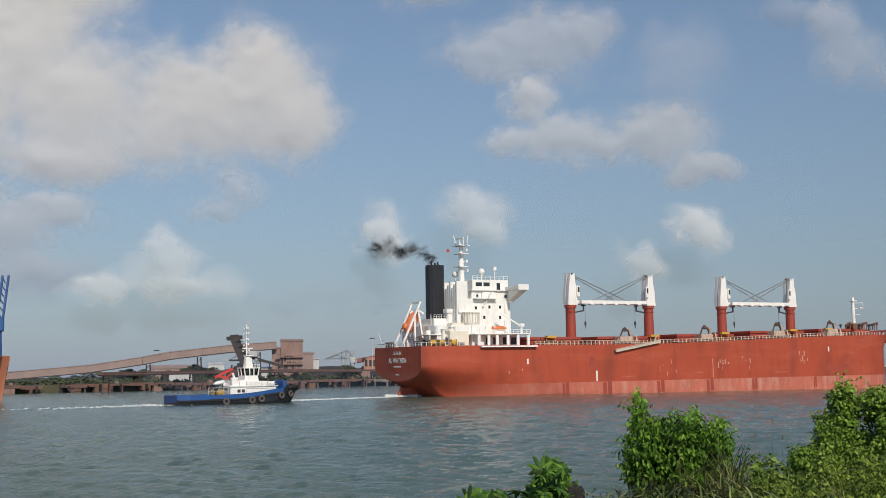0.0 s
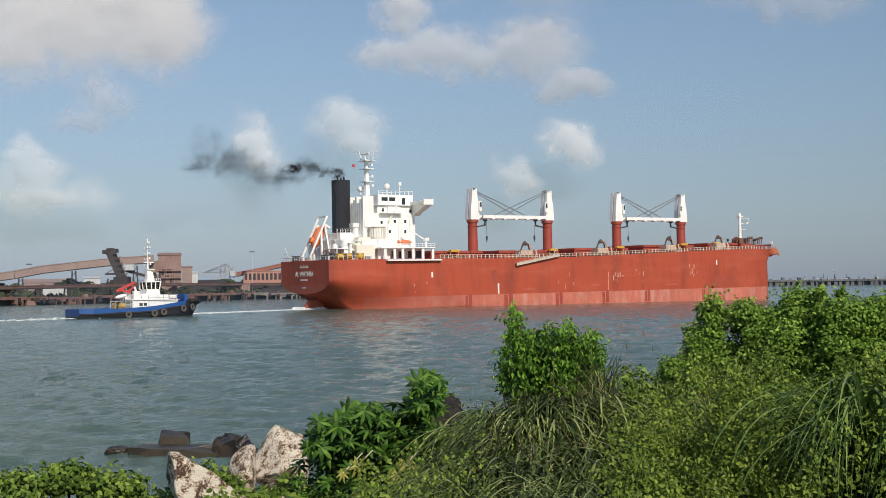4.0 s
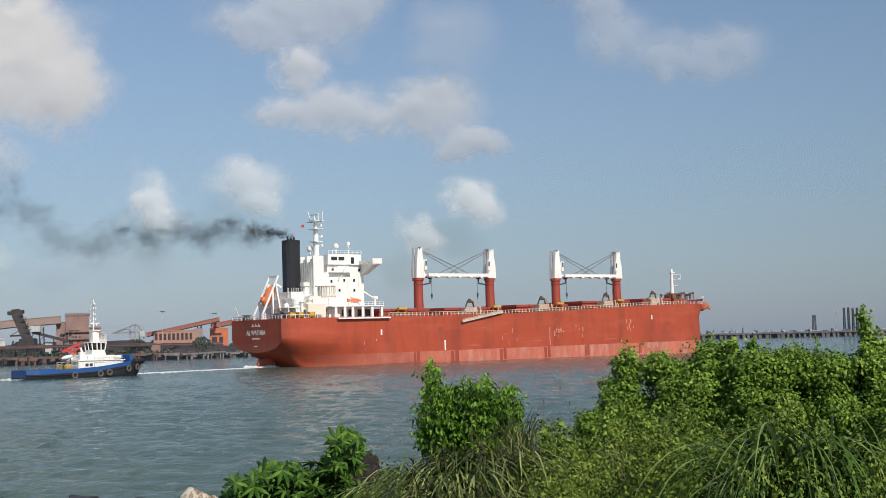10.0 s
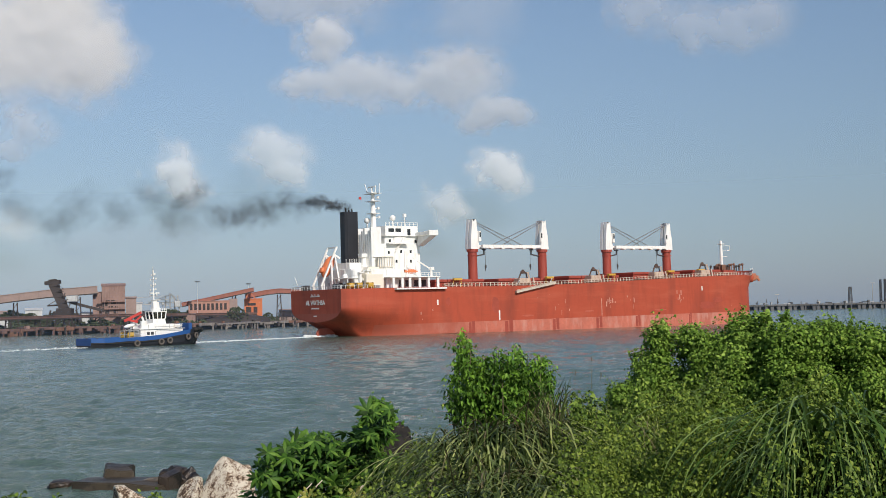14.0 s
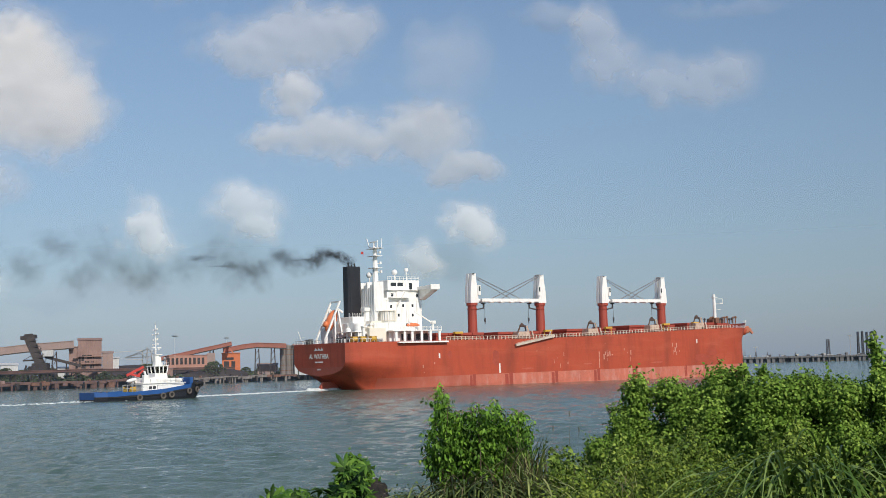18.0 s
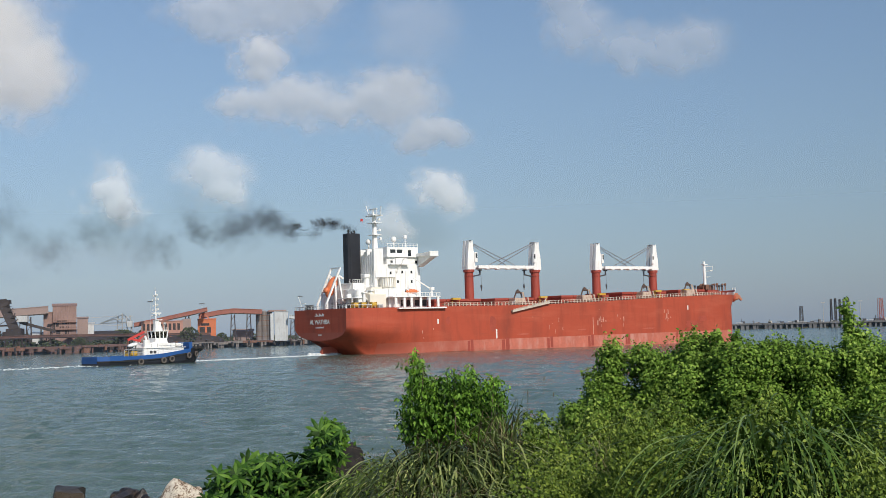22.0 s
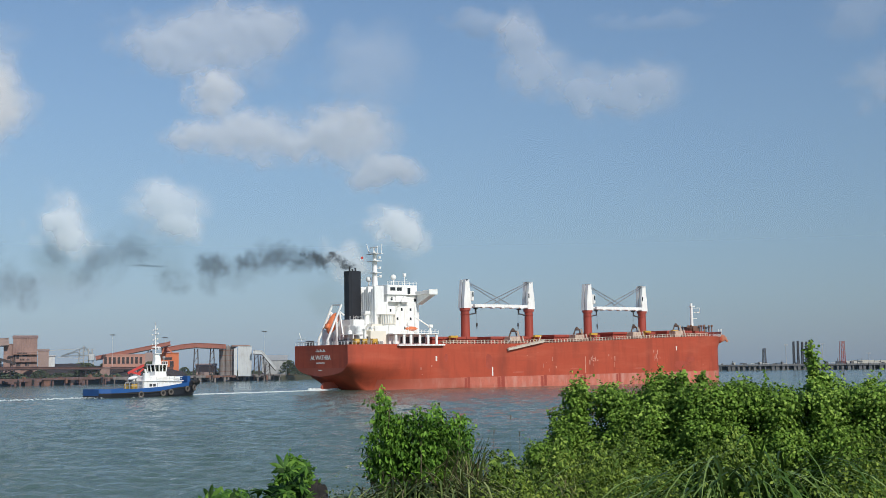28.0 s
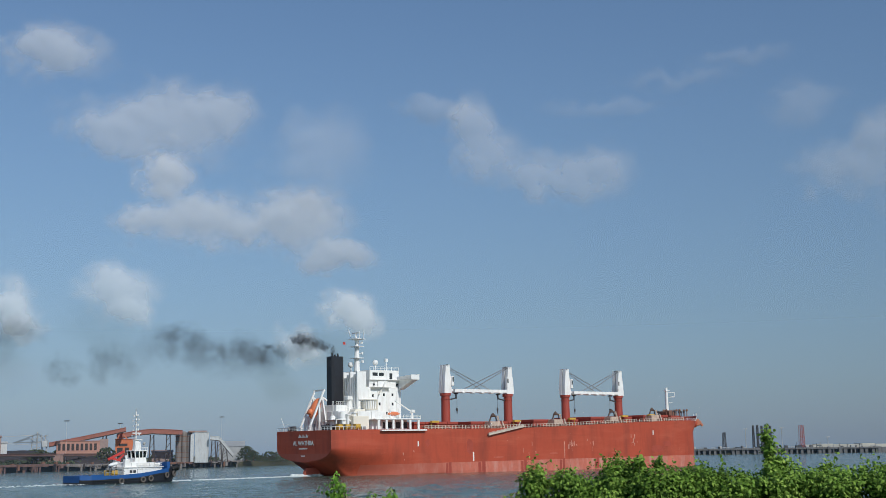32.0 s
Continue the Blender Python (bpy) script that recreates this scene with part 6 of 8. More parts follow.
def build_pier():
    q = thing("far_pier", "long low jetty on piles far across the water", "jetty", kind="structure")
    Y = 1290.0
    rng = random.Random(4)
    x = 230.0
    while x < 640:
        part("deck_beam", Kit().box(x, x + 11.6, Y, Y + 12, 4.4, 6.3, 0.1), M["pier"], q)
        a = rng.uniform(0.5, 2.5)
        part("pile_group", Kit().box(x + a, x + a + rng.uniform(1.5, 4), Y + 1, Y + 4, -1.0, 4.4).box(x + 6.5, x + 6.5 + rng.uniform(1, 4), Y + 1, Y + 4, -1.0, 4.4), M["pier"], q)
        # added dark panel that stands in for the shade beneath the deck
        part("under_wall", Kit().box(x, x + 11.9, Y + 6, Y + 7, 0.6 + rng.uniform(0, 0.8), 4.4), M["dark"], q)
        for i in range(3):
            a = x + rng.uniform(0, 9)
            kind = rng.random()
            top = 6.3 + rng.uniform(0.4, 2.6)
            if kind < 0.5:
                part("deck_clutter", Kit().box(a, a + rng.uniform(1.0, 4.0), Y + 2, Y + 5, 6.2, top, 0.1), M[rng.choice(("pier", "grey", "dark", "shedcream"))], q)
            elif kind < 0.8:
                part("deck_pipe", Kit().bar((a, Y + 3, 7.2), (a + rng.uniform(4, 9), Y + 3, 7.2), 0.5).bar((a + 1, Y + 3, 6.2), (a + 1, Y + 3, 7.2), 0.3).bar((a + 3.5, Y + 3, 6.2), (a + 3.5, Y + 3, 7.2), 0.3), M["grey"], q)
            else:
                part("deck_post", Kit().bar((a, Y + 3, 6.2), (a, Y + 3, 6.3 + rng.uniform(2, 6)), 0.45).bar((a - 1.0, Y + 3, 8), (a + 1.0, Y + 3, 8.2), 0.35), M["dark"], q)
        x += 12.0
    x = 560.0
    while x < 900:
        part("quay_block", Kit().box(x, x + 15.6, Y + 10, Y + 40, -1.0, 6.0 + rng.uniform(-.4, .4), 0.1), M["pier"], q)
        x += 16.0
    s = thing("transit_shed", "long low pale transit shed on the far quay", "building")
    for i in range(9):
        part("shed_bay", Kit().box(572 + 16 * i, 587.5 + 16 * i, Y + 16, Y + 34, 5.8, 9.2 + 0.7 * (i % 3 == 1), 0.1), M["shedcream"], s)
    def tower(azimuth, e, w, mat, label, name="lattice_tower", cat="tower"):
        x_, _ = bearing(azimuth, 1)
        k_ = math.tan(radians(azimuth))
        x_, y_ = k_ * (Y + 6), Y + 6
        h = height(e, math.hypot(x_, y_))
        t = thing(name, label, cat, pose(x_, y_, 0))
        for sx, sy in ((-1, -1), (1, -1), (1, 1), (-1, 1)):
            part("leg", Kit().bar((sx * w, sy * w, 5.8), (sx * w * 0.7, sy * w * 0.7, h), 0.5), mat, t)
        n = 6
        for i in range(n):
            z0, z1 = 6 + (h - 6) * i / n, 6 + (h - 6) * (i + 1) / n
            part("brace", Kit().bar((-w, -w, z0), (w * 0.9, -w, z1), 0.35).bar((w, -w, z0), (-w * 0.9, -w, z1), 0.35).bar((-w, -w, z1), (w, -w, z1), 0.35), mat, t)
        return t
    tower(20.25, 0.66, 1.6, M["dark"], "slim dark lattice tower on the jetty")
    tower(23.52, 0.92, 2.4, M["jettyred"], "red lattice tower on the jetty")
    for a, e in ((21.50, 0.94), (21.68, 0.96), (21.86, 0.92), (22.03, 0.93), (22.22, 0.90)):
        tower(a, e, 0.9, M["dark"], "dark grey loading arm standing on the jetty", "loading_arm", "loading arm")
    for a, e in ((21.17, 0.80), (22.7, 0.82), (17.2, 0.4), (24.6, 0.4), (27.8, 0.6)):
        x_, y_ = math.tan(radians(a)) * (Y + 5), Y + 5
        h = height(e, math.hypot(x_, y_))
        t = thing("jetty_lamp", "slim lamp post on the jetty", "lamp", pose(x_, y_, 0), group="lamps on the jetty")
        part("pole", Kit().tube((0, 0, 5.8), (0, 0, h), 0.35, 0.25, n=6), M["grey"], t)
        part("head", Kit().box(-2.2, 2.2, -0.6, 0.6, h - 0.2, h + 0.4, 0.1), M["grey"], t)


build_pier()
kk = Kit()
kk.prism([(470, 1315), (1700, 1315), (2600, 2400), (300, 2400), (330, 1500)], 2, -1.0, 3.0)
tagged(part("far_shore", kk, M["scrub"]), "low hazy shore beyond the jetty", "ground", kind="structure")


# ---- plants and rocks on the near bank ----
def leaf_material(name, colour, vary=0.5, through_light=0.14, second=None):
    m = bpy.data.materials.new(name)
    m.use_nodes = True
    n, l = m.node_tree.nodes, m.node_tree.links
    b = n["Principled BSDF"]
    b.inputs["Roughness"].default_value = 0.5
    b.inputs["Specular IOR Level"].default_value = 0.14
    g = n.new("ShaderNodeNewGeometry")
    co = n.new("ShaderNodeTexCoord")
    t = n.new("ShaderNodeTexNoise")
    t.inputs["Scale"].default_value = 1.1
    l.new(co.outputs["Object"], t.inputs["Vector"])
    add = n.new("ShaderNodeMath")
    add.operation = "ADD"
    l.new(g.outputs["Random Per Island"], add.inputs[0])
    l.new(t.outputs["Fac"], add.inputs[1])
    r = n.new("ShaderNodeValToRGB")
    sec = second or tuple(min(1, c * 1.5) for c in colour)
    r.color_ramp.elements[0].position, r.color_ramp.elements[0].color = 0.3, (*[c * (1 - vary) for c in colour], 1)
    r.color_ramp.elements[1].position, r.color_ramp.elements[1].color = 1.0, (*sec, 1)
    e = r.color_ramp.elements.new(0.65)
    e.color = (*colour, 1)
    half = n.new("ShaderNodeMath")
    half.operation = "MULTIPLY"
    half.inputs[1].default_value = 0.62
    l.new(add.outputs[0], half.inputs[0])
    l.new(half.outputs[0], r.inputs["Fac"])
    l.new(r.outputs[0], b.inputs["Base Color"])
    tr = n.new("ShaderNodeBsdfTranslucent")
    l.new(r.outputs[0], tr.inputs["Color"])
    mx = n.new("ShaderNodeMixShader")
    mx.inputs[0].default_value = through_light
    l.new(b.outputs[0], mx.inputs[1])
    l.new(tr.outputs[0], mx.inputs[2])
    l.new(mx.outputs[0], n["Material Output"].inputs["Surface"])
    return m


M["vine"] = leaf_material("vine_leaf", (0.140, 0.255, 0.032), vary=0.52, second=(0.335, 0.470, 0.085))
M["creeper"] = leaf_material("creeper_leaf", (0.110, 0.190, 0.027), vary=0.68, second=(0.300, 0.395, 0.070))
M["shrub"] = leaf_material("shrub_leaf", (0.100, 0.220, 0.026), vary=0.55, second=(0.245, 0.430, 0.045))
M["cover"] = leaf_material("ground_cover_leaf", (0.118, 0.186, 0.025), vary=0.60, second=(0.265, 0.335, 0.055))
M["castor"] = leaf_material("castor_leaf", (0.044, 0.115, 0.015), vary=0.65, second=(0.140, 0.255, 0.038))
M["weed"] = leaf_material("weed_leaf", (0.075, 0.150, 0.022), vary=0.6, second=(0.190, 0.300, 0.045))
M["castoryellow"] = leaf_material("yellowing_castor_leaf", (0.30, 0.30, 0.06), second=(0.42, 0.40, 0.10))
M["grass"] = leaf_material("grass_blade", (0.102, 0.148, 0.034), vary=0.80, second=(0.420, 0.460, 0.165))
M["reed"] = leaf_material("reed_blade", (0.085, 0.165, 0.028), vary=0.65, second=(0.290, 0.380, 0.120))
M["dry"] = leaf_material("dry_blade", (0.200, 0.165, 0.085), second=(0.290, 0.240, 0.130))
M["stem"] = material("green_brown_stem", (0.10, 0.085, 0.045), 0.8, vary=0.3, scale=2.0)

OVATE = np.array([(0, 0, 0), (0.22, 0.30, -0.02), (0.22, -0.30, -0.02), (0.62, 0.25, -0.10), (0.62, -0.25, -0.10), (1.0, 0, -0.26), (0.45, 0, 0.07)])
OVATE_F = np.array([(0, 6, 1), (1, 6, 3), (3, 6, 5), (5, 6, 4), (4, 6, 2), (2, 6, 0)])
FOLD = (np.array([(0, 0, 0), (0.5, 0.30, 0.08), (0.5, -0.30, 0.08), (1.0, 0, -0.12)]), np.array([(0, 3, 1), (0, 2, 3)]))
rs_ = np.random.RandomState(17)


def leaves(name, pos, nrm, size, mat, parent=None, label="", shape=None, way=None):
    """Many small folded leaves at the places given, facing the normals given, as one mesh."""
    n = len(pos)
    nrm = nrm / np.maximum(1e-6, np.linalg.norm(nrm, axis=1))[:, None]
    ref = rs_.normal(size=(n, 3)) + np.array([0, 0, -0.55]) if way is None else way
    a = ref - (ref * nrm).sum(1)[:, None] * nrm
    a /= np.maximum(1e-6, np.linalg.norm(a, axis=1))[:, None]
    b = np.cross(nrm, a)
    s = size * rs_.uniform(0.6, 1.3, n)
    P, PF = shape or (OVATE, OVATE_F)
    wide = rs_.uniform(0.85, 1.2, n)
    V = pos[:, None, :] + s[:, None, None] * (P[None, :, 0, None] * a[:, None, :] + P[None, :, 1, None] * (b * wide[:, None])[:, None, :] + P[None, :, 2, None] * nrm[:, None, :])
    F_ = (np.arange(n)[:, None, None] * len(P) + PF[None]).reshape(-1, 3)
    return tri_mesh(name, V.reshape(-1, 3), F_, mat, parent, label)


def tri_mesh(name, V, F_, mat, parent, label):
    me = bpy.data.meshes.new(name)
    me.vertices.add(len(V))
    me.vertices.foreach_set("co", V.astype(np.float32).ravel())
    k = F_.shape[1]
    me.loops.add(F_.size)
    me.loops.foreach_set("vertex_index", F_.ravel().astype(np.int32))
    me.polygons.add(len(F_))
    me.polygons.foreach_set("loop_start", np.arange(0, F_.size, k, dtype=np.int32))
    me.polygons.foreach_set("loop_total", np.full(len(F_), k, dtype=np.int32))
    me.materials.append(mat)
    me.update(calc_edges=True)
    ob = new(name, me)
    if parent is not None:
        ob.parent = parent
    return tagged(ob, label, kind="stuff")


def blades(name, base, tall, width, mat, parent=None, label="", droop=120, lean=15, seg=8, face=None, ease=1.35, fan=0.6):
    """Grass blades from the roots given: each starts at the angle lean from upright and bends over towards the angle droop."""
    n = len(base)
    h = tall * rs_.uniform(0.5, 1.25, n)
    az_ = rs_.uniform(0, 2 * np.pi, n) if face is None else rs_.normal(radians(face), fan, n)
    d = np.stack([np.cos(az_), np.sin(az_), 0 * az_], 1)
    twist = az_ + rs_.normal(0, 0.4, n)
    side = np.stack([-np.sin(twist), np.cos(twist), 0 * az_], 1)
    a0 = np.radians(np.abs(rs_.normal(lean, lean * 0.5, n)))
    a1 = np.radians(np.clip(rs_.normal(droop, 22, n), 15, 172))
    V = np.zeros((n, seg + 1, 2, 3))
    c = base.copy()
    for i in range(seg + 1):
        t = i / seg
        w = width * max(0.0, 1 - t ** 2.4) * (0.6 + 0.4 * min(1, t * 4)) + 0.001
        V[:, i, 0], V[:, i, 1] = c - side * w, c + side * w
        a = a0 + (a1 - a0) * ((i + 0.5) / seg) ** ease
        c = c + (h / seg)[:, None] * (d * np.sin(a)[:, None] + np.array([0, 0, 1.0]) * np.cos(a)[:, None])
    idx = np.array([(2 * i, 2 * i + 1, 2 * i + 3, 2 * i + 2) for i in range(seg)])
    F_ = (np.arange(n)[:, None, None] * (2 * (seg + 1)) + idx[None]).reshape(-1, 4)
    return tri_mesh(name, V.reshape(-1, 3), F_, mat, parent, label)


SUN_NP = np.array(SUN_WAY)


def blob_points(blobs, d, per, depth=1.0):
    """Leaf places over a set of lumps given by bearing, elevation and their half widths in degrees."""
    P, N = [], []
    for a, e, ra, re in blobs:
        c = np.array(far(a, e, d))
        r = np.array([d * math.tan(radians(ra)), max(0.16, d * math.tan(radians(ra)) * depth), d * math.tan(radians(re))])
        n = int(per * (r[0] * r[2] + 0.5 * r[0] * r[1] + 0.02))
        u = rs_.normal(size=(n, 3))
        u /= np.linalg.norm(u, axis=1)[:, None]
        k = np.clip(rs_.beta(5, 1.5, n) * 1.12, 0.25, 1.12)
        wob = np.array([1 + 0.30 * noise.noise(Vector(q * 2.3 + c)) for q in u])
        q = c + u * r * (k * wob)[:, None]
        keep = np.array([noise.noise(Vector(p * 2.6)) + 0.5 * noise.noise(Vector(p * 6.1)) > rs_.uniform(-0.34, 0.18) for p in q])
        m = int(n * 0.45)
        w = rs_.normal(size=(m, 3))
        w /= np.linalg.norm(w, axis=1)[:, None]
        P.append(np.concatenate([q[keep], c + w * r * rs_.uniform(0.25, 0.78, m)[:, None]]))
        u, n = np.concatenate([u[keep], w]), int(keep.sum()) + m
        N.append(u * 0.65 + np.array([0.0, -0.10, 0.62]) + 0.28 * SUN_NP + rs_.normal(0, 0.55, (n, 3)))
    return np.concatenate(P), np.concatenate(N)


def sprigs(points, count, length, rng):
    """Short shoots that break the outline: leaf places along thin rising lines."""
    P, N = [], []
    top = points[np.argsort(-points[:, 2])][: max(30, len(points) // 5)]
    for i in range(count):
        c = top[rng.randrange(len(top))]
        if i % 2:
            c = points[rng.randrange(len(points))]
        w = np.array([rng.gauss(0, 0.35), rng.gauss(0, 0.35), 1.0]) if i % 2 == 0 else np.array([rng.gauss(0, 0.9), rng.gauss(-0.3, 0.4), rng.gauss(0.1, 0.6)])
        ln = length * rng.uniform(0.4, 1.2)
        m = int(ln / 0.028) + 2
        for j in range(m):
            q = c + w * ln * j / m + np.array([rng.gauss(0, 0.02), rng.gauss(0, 0.02), 0])
            P.append(q)
            N.append([rng.gauss(0, 0.8), rng.gauss(-0.3, 0.6), 0.7])
    return np.array(P), np.array(N)


def bush(name, label, blobs, d, per, size, mat, sprig=(40, 0.25), seed=1, category="bush", stems=True):
    t = thing(name, label, category)
    P, N = blob_points(blobs, d, per)
    rng = random.Random(seed)
    P2, N2 = sprigs(P, sprig[0], sprig[1], rng)
    leaves("foliage", np.concatenate([P, P2]), np.concatenate([N, N2]), size, mat, t)
    if stems:
        for a, e, ra, re in blobs:
            c = far(a, e, d)
            g = Vector((c.x + rng.uniform(-.2, .2), c.y + 0.2, ground_z(c.x, c.y) - 0.1))
            mid = g.lerp(c, 0.5) + Vector((rng.uniform(-.12, .12), rng.uniform(-.1, .1), 0))
            part("stem", Kit().tube(g, mid, 0.03, 0.022, n=6, caps=False).tube(mid, c + Vector((0, 0, 0.1)), 0.022, 0.008, n=6), M["stem"], t)
    return t


LANCE = np.array([(0, 0, 0), (0.30, 0.21, 0.03), (0.30, -0.21, 0.03), (0.68, 0.15, -0.05), (0.68, -0.15, -0.05), (1.0, 0, -0.20), (0.45, 0, -0.03)])


def shoot_bush(name, label, profile, low, d, count, leaf, mat, seed, category, depth=0.5, droop=0.75):
    """A bush of leafy upright shoots; profile: bearings and elevations of its uneven top, low: elevation of its foot."""
    t = thing(name, label, category)
    rng, P, N, W = random.Random(seed), [], [], []
    a0, a1 = profile[0][0], profile[-1][0]
    mid = (a0 + a1) / 2

    def top(a):
        for (p, q), (r, s) in zip(profile, profile[1:]):
            if p <= a <= r:
                return q + (s - q) * (a - p) / (r - p)
        return profile[-1][1]

    def leafy(p, q, step):
        ln = (q - p).length
        m = max(3, int(ln / step))
        for i in range(m):
            c = p.lerp(q, (i + rng.random()) / m)
            g = rng.uniform(0, 2 * math.pi)
            P.append(c)
            W.append((math.cos(g), math.sin(g), -droop * rng.uniform(0.2, 1.4)))
            N.append((0.6 * math.cos(g) + 0.2 * SUN_NP[0] + rng.gauss(0, .4), 0.6 * math.sin(g) + 0.2 * SUN_NP[1] + rng.gauss(0, .4), 0.7 + rng.gauss(0, .35)))

    for i in range(count):
        a = a0 + (a1 - a0) * (i + rng.random()) / count
        e = top(a) - (0.0 if i % 3 == 0 else rng.uniform(0.0, 0.55) * (top(a) - low))
        dd = d + rng.uniform(-depth, depth)
        tip = far(a, e, dd)
        foot = far(mid + (a - mid) * 0.82, low, dd + rng.uniform(-.1, .1))
        bend = foot.lerp(tip, 0.55) + Vector((rng.gauss(0, .06), rng.gauss(0, .06), 0))
        if i % 4 == 0:
            part("stem", Kit().tube((foot.x, foot.y, ground_z(foot.x, foot.y) - 0.1), bend, 0.014, 0.009, n=5, caps=False).tube(bend, tip, 0.009, 0.003, n=5), M["stem"], t)
        leafy(foot, bend, 0.026)
        leafy(bend, tip, 0.020)
        for j in range(5):
            c = foot.lerp(tip, rng.uniform(0.25, 0.92))
            g = rng.uniform(0, 2 * math.pi)
            leafy(c, c + Vector((math.cos(g), math.sin(g), rng.uniform(-0.1, 0.7))) * rng.uniform(0.10, 0.26), 0.022)
    leaves("foliage", np.array([tuple(p) for p in P]), np.array(N), leaf, mat, t, shape=(LANCE, OVATE_F), way=np.array(W))
    return t


shoot_bush("shrub", "leafy bright green shrub with a ragged spire, standing above the grass", [(2.62, -3.3), (2.85, -2.2), (3.0, -1.0), (3.2, -0.72), (3.5, -1.35), (3.75, -2.0), (4.3, -2.15), (4.7, -1.65), (4.95, -1.95), (5.3, -2.05), (5.55, -1.5), (5.75, -1.55), (6.0, -2.1), (6.6, -2.25), (6.95, -2.05), (7.1, -3.2)], -5.6, 16, 170, 0.066, M["shrub"], 3, "shrub")
bush("vine_thicket", "dense thicket of green creeping vine", [(12.05, -1.55, 0.72, 0.85), (11.75, -2.8, 1.05, 1.25), (13.67, -1.75, 1.28, 0.85), (15.75, -1.38, 1.5, 0.95), (12.6, -3.8, 2.2, 1.1), (10.6, -3.95, 1.2, 0.6), (15.3, -3.0, 2.6, 1.5), (14.2, -4.6, 2.6, 1.0), (11.4, -4.8, 2.2, 0.9), (15.8, -5.2, 2.6, 1.0)], 18.5, 19000, 0.051, M["vine"], (260, 0.26), 5, "vine thicket")
bush("vine_thicket", "broad sunlit thicket of green creeping vine", [(17.8, -1.78, 1.5, 0.95), (19.4, -1.72, 1.4, 0.95), (21.0, -1.95, 1.7, 1.0), (22.8, -1.75, 1.5, 1.05), (25.0, -1.85, 1.8, 1.15), (27.4, -1.8, 1.8, 1.2), (17.9, -3.3, 2.3, 1.4), (20.6, -3.5, 2.3, 1.3), (23.6, -3.5, 2.4, 1.4), (26.6, -3.5, 2.4, 1.4), (29.8, -2.4, 2.2, 1.8), (19.0, -5.0, 2.6, 1.1), (23.0, -5.1, 2.8, 1.1), (27.0, -5.1, 2.8, 1.1)], 18.0, 17000, 0.051, M["vine"], (380, 0.26), 6, "vine thicket")
bush("vine_shoot", "tall thin shoot wrapped in vine leaves", [(22.25, 0.02, 0.27, 0.62), (22.35, -0.75, 0.55, 0.5), (22.1, 0.5, 0.14, 0.22)], 18.0, 8600, 0.065, M["vine"], (14, 0.16), 7, "vine shoot")
bush("vine_shoot", "tall thin shoot wrapped in vine leaves", [(16.6, -0.55, 0.26, 0.28), (17.55, -0.75, 0.2, 0.35)], 18.2, 4600, 0.07, M["vine"], (6, 0.14), 8, "vine shoot")
for i, lumps in enumerate(([(-18.2, -8.3, 2.2, 0.7), (-21.4, -8.3, 1.8, 0.7)], [(-14.9, -8.55, 1.9, 0.75), (-16.6, -7.9, 1.0, 0.4)], [(-10.4, -8.6, 1.3, 0.8), (-12.6, -9.6, 2.2, 0.8)], [(-6.6, -9.2, 1.4, 0.7)], [(-8.1, -9.35, 0.8, 0.45), (-9.5, -9.2, 0.6, 0.4)])):
    bush("creeper_patch", "low creeper with round leaves among the rocks", lumps, 19.0, 3400, 0.085, M["creeper"], (24, 0.14), 9 + i, "creeper")


# where other plants crowd the cover out: bearings, distances, what is left of it
BARE = ((1.6, 8.2, 7.0, 18.0, 0.0), (-4.5, 1.6, 7.0, 16.0, 0.05), (15.8, 22.0, 7.0, 11.0, 0.15), (7.3, 11.5, 14.2, 17, 0.4))


def cover_points(n, az0, az1, r0, r1, h0, h1, seed):
    rs = np.random.RandomState(seed)
    P, N = [], []
    while len(P) < n:
        deg, r = rs.uniform(az0, az1), rs.uniform(r0, r1)
        swerve = 1.4 * noise.noise(Vector((r * 0.8, deg * 0.25, 2))) + rs.normal(0, 0.5)
        if any(lo < deg + swerve < hi and near < r < away and rs.rand() > left for lo, hi, near, away, left in BARE):
            continue
        a = radians(deg)
        x, y = r * math.sin(a), r * math.cos(a)
        z = ground_z(x, y)
        lump = 0.48 + 1.15 * noise.noise(Vector((x * 0.9, y * 0.9, 9))) + 0.7 * noise.noise(Vector((x * 2.6, y * 2.6, 4)))
        if lump < 0.22 and rs.rand() < 0.65:
            continue
        P.append((x, y, z + h0 + (h1 - h0) * max(0.0, lump) * rs.beta(3, 1.3)))
        N.append((rs.normal(0.3, .8), rs.normal(-.4, .8), 0.65))
    return np.array(P), np.array(N)


cover = thing("ground_cover", "thick yellow-green ground cover of small leaves", "undergrowth")
P, N = cover_points(190000, -4, 30, 7.2, 16.8, 0.02, 0.85, 31)
leaves("leaf_mass", P, N, 0.036, M["cover"], cover, shape=FOLD)
P, N = cover_points(14000, -24, -3, 9.0, 19.0, 0.0, 0.35, 32)
leaves("leaf_mass", P, N, 0.06, M["cover"], cover)
P, N = cover_points(10000, 8.0, 12.5, 14.0, 17.6, 0.15, 0.95, 33)
leaves("leaf_mass", P, N, 0.042, M["cover"], cover, shape=FOLD)
P, N = cover_points(17000, 10.5, 30, 13.8, 16.6, 0.15, 0.9, 34)
leaves("leaf_mass", P, N, 0.056, M["creeper"], cover)
P, N = cover_points(5000, 8.0, 11.5, 13.6, 16.6, 0.25, 1.15, 35)
leaves("leaf_mass", P, N, 0.052, M["creeper"], cover)


def roots(n, az0, az1, r0, r1, seed, lift=0.0):
    rs = np.random.RandomState(seed)
    a, r = np.radians(rs.uniform(az0, az1, n)), rs.uniform(r0, r1, n)
    x, y = r * np.sin(a), r * np.cos(a)
    return np.array([(p, q, ground_z(p, q) + lift) for p, q in zip(x, y)])


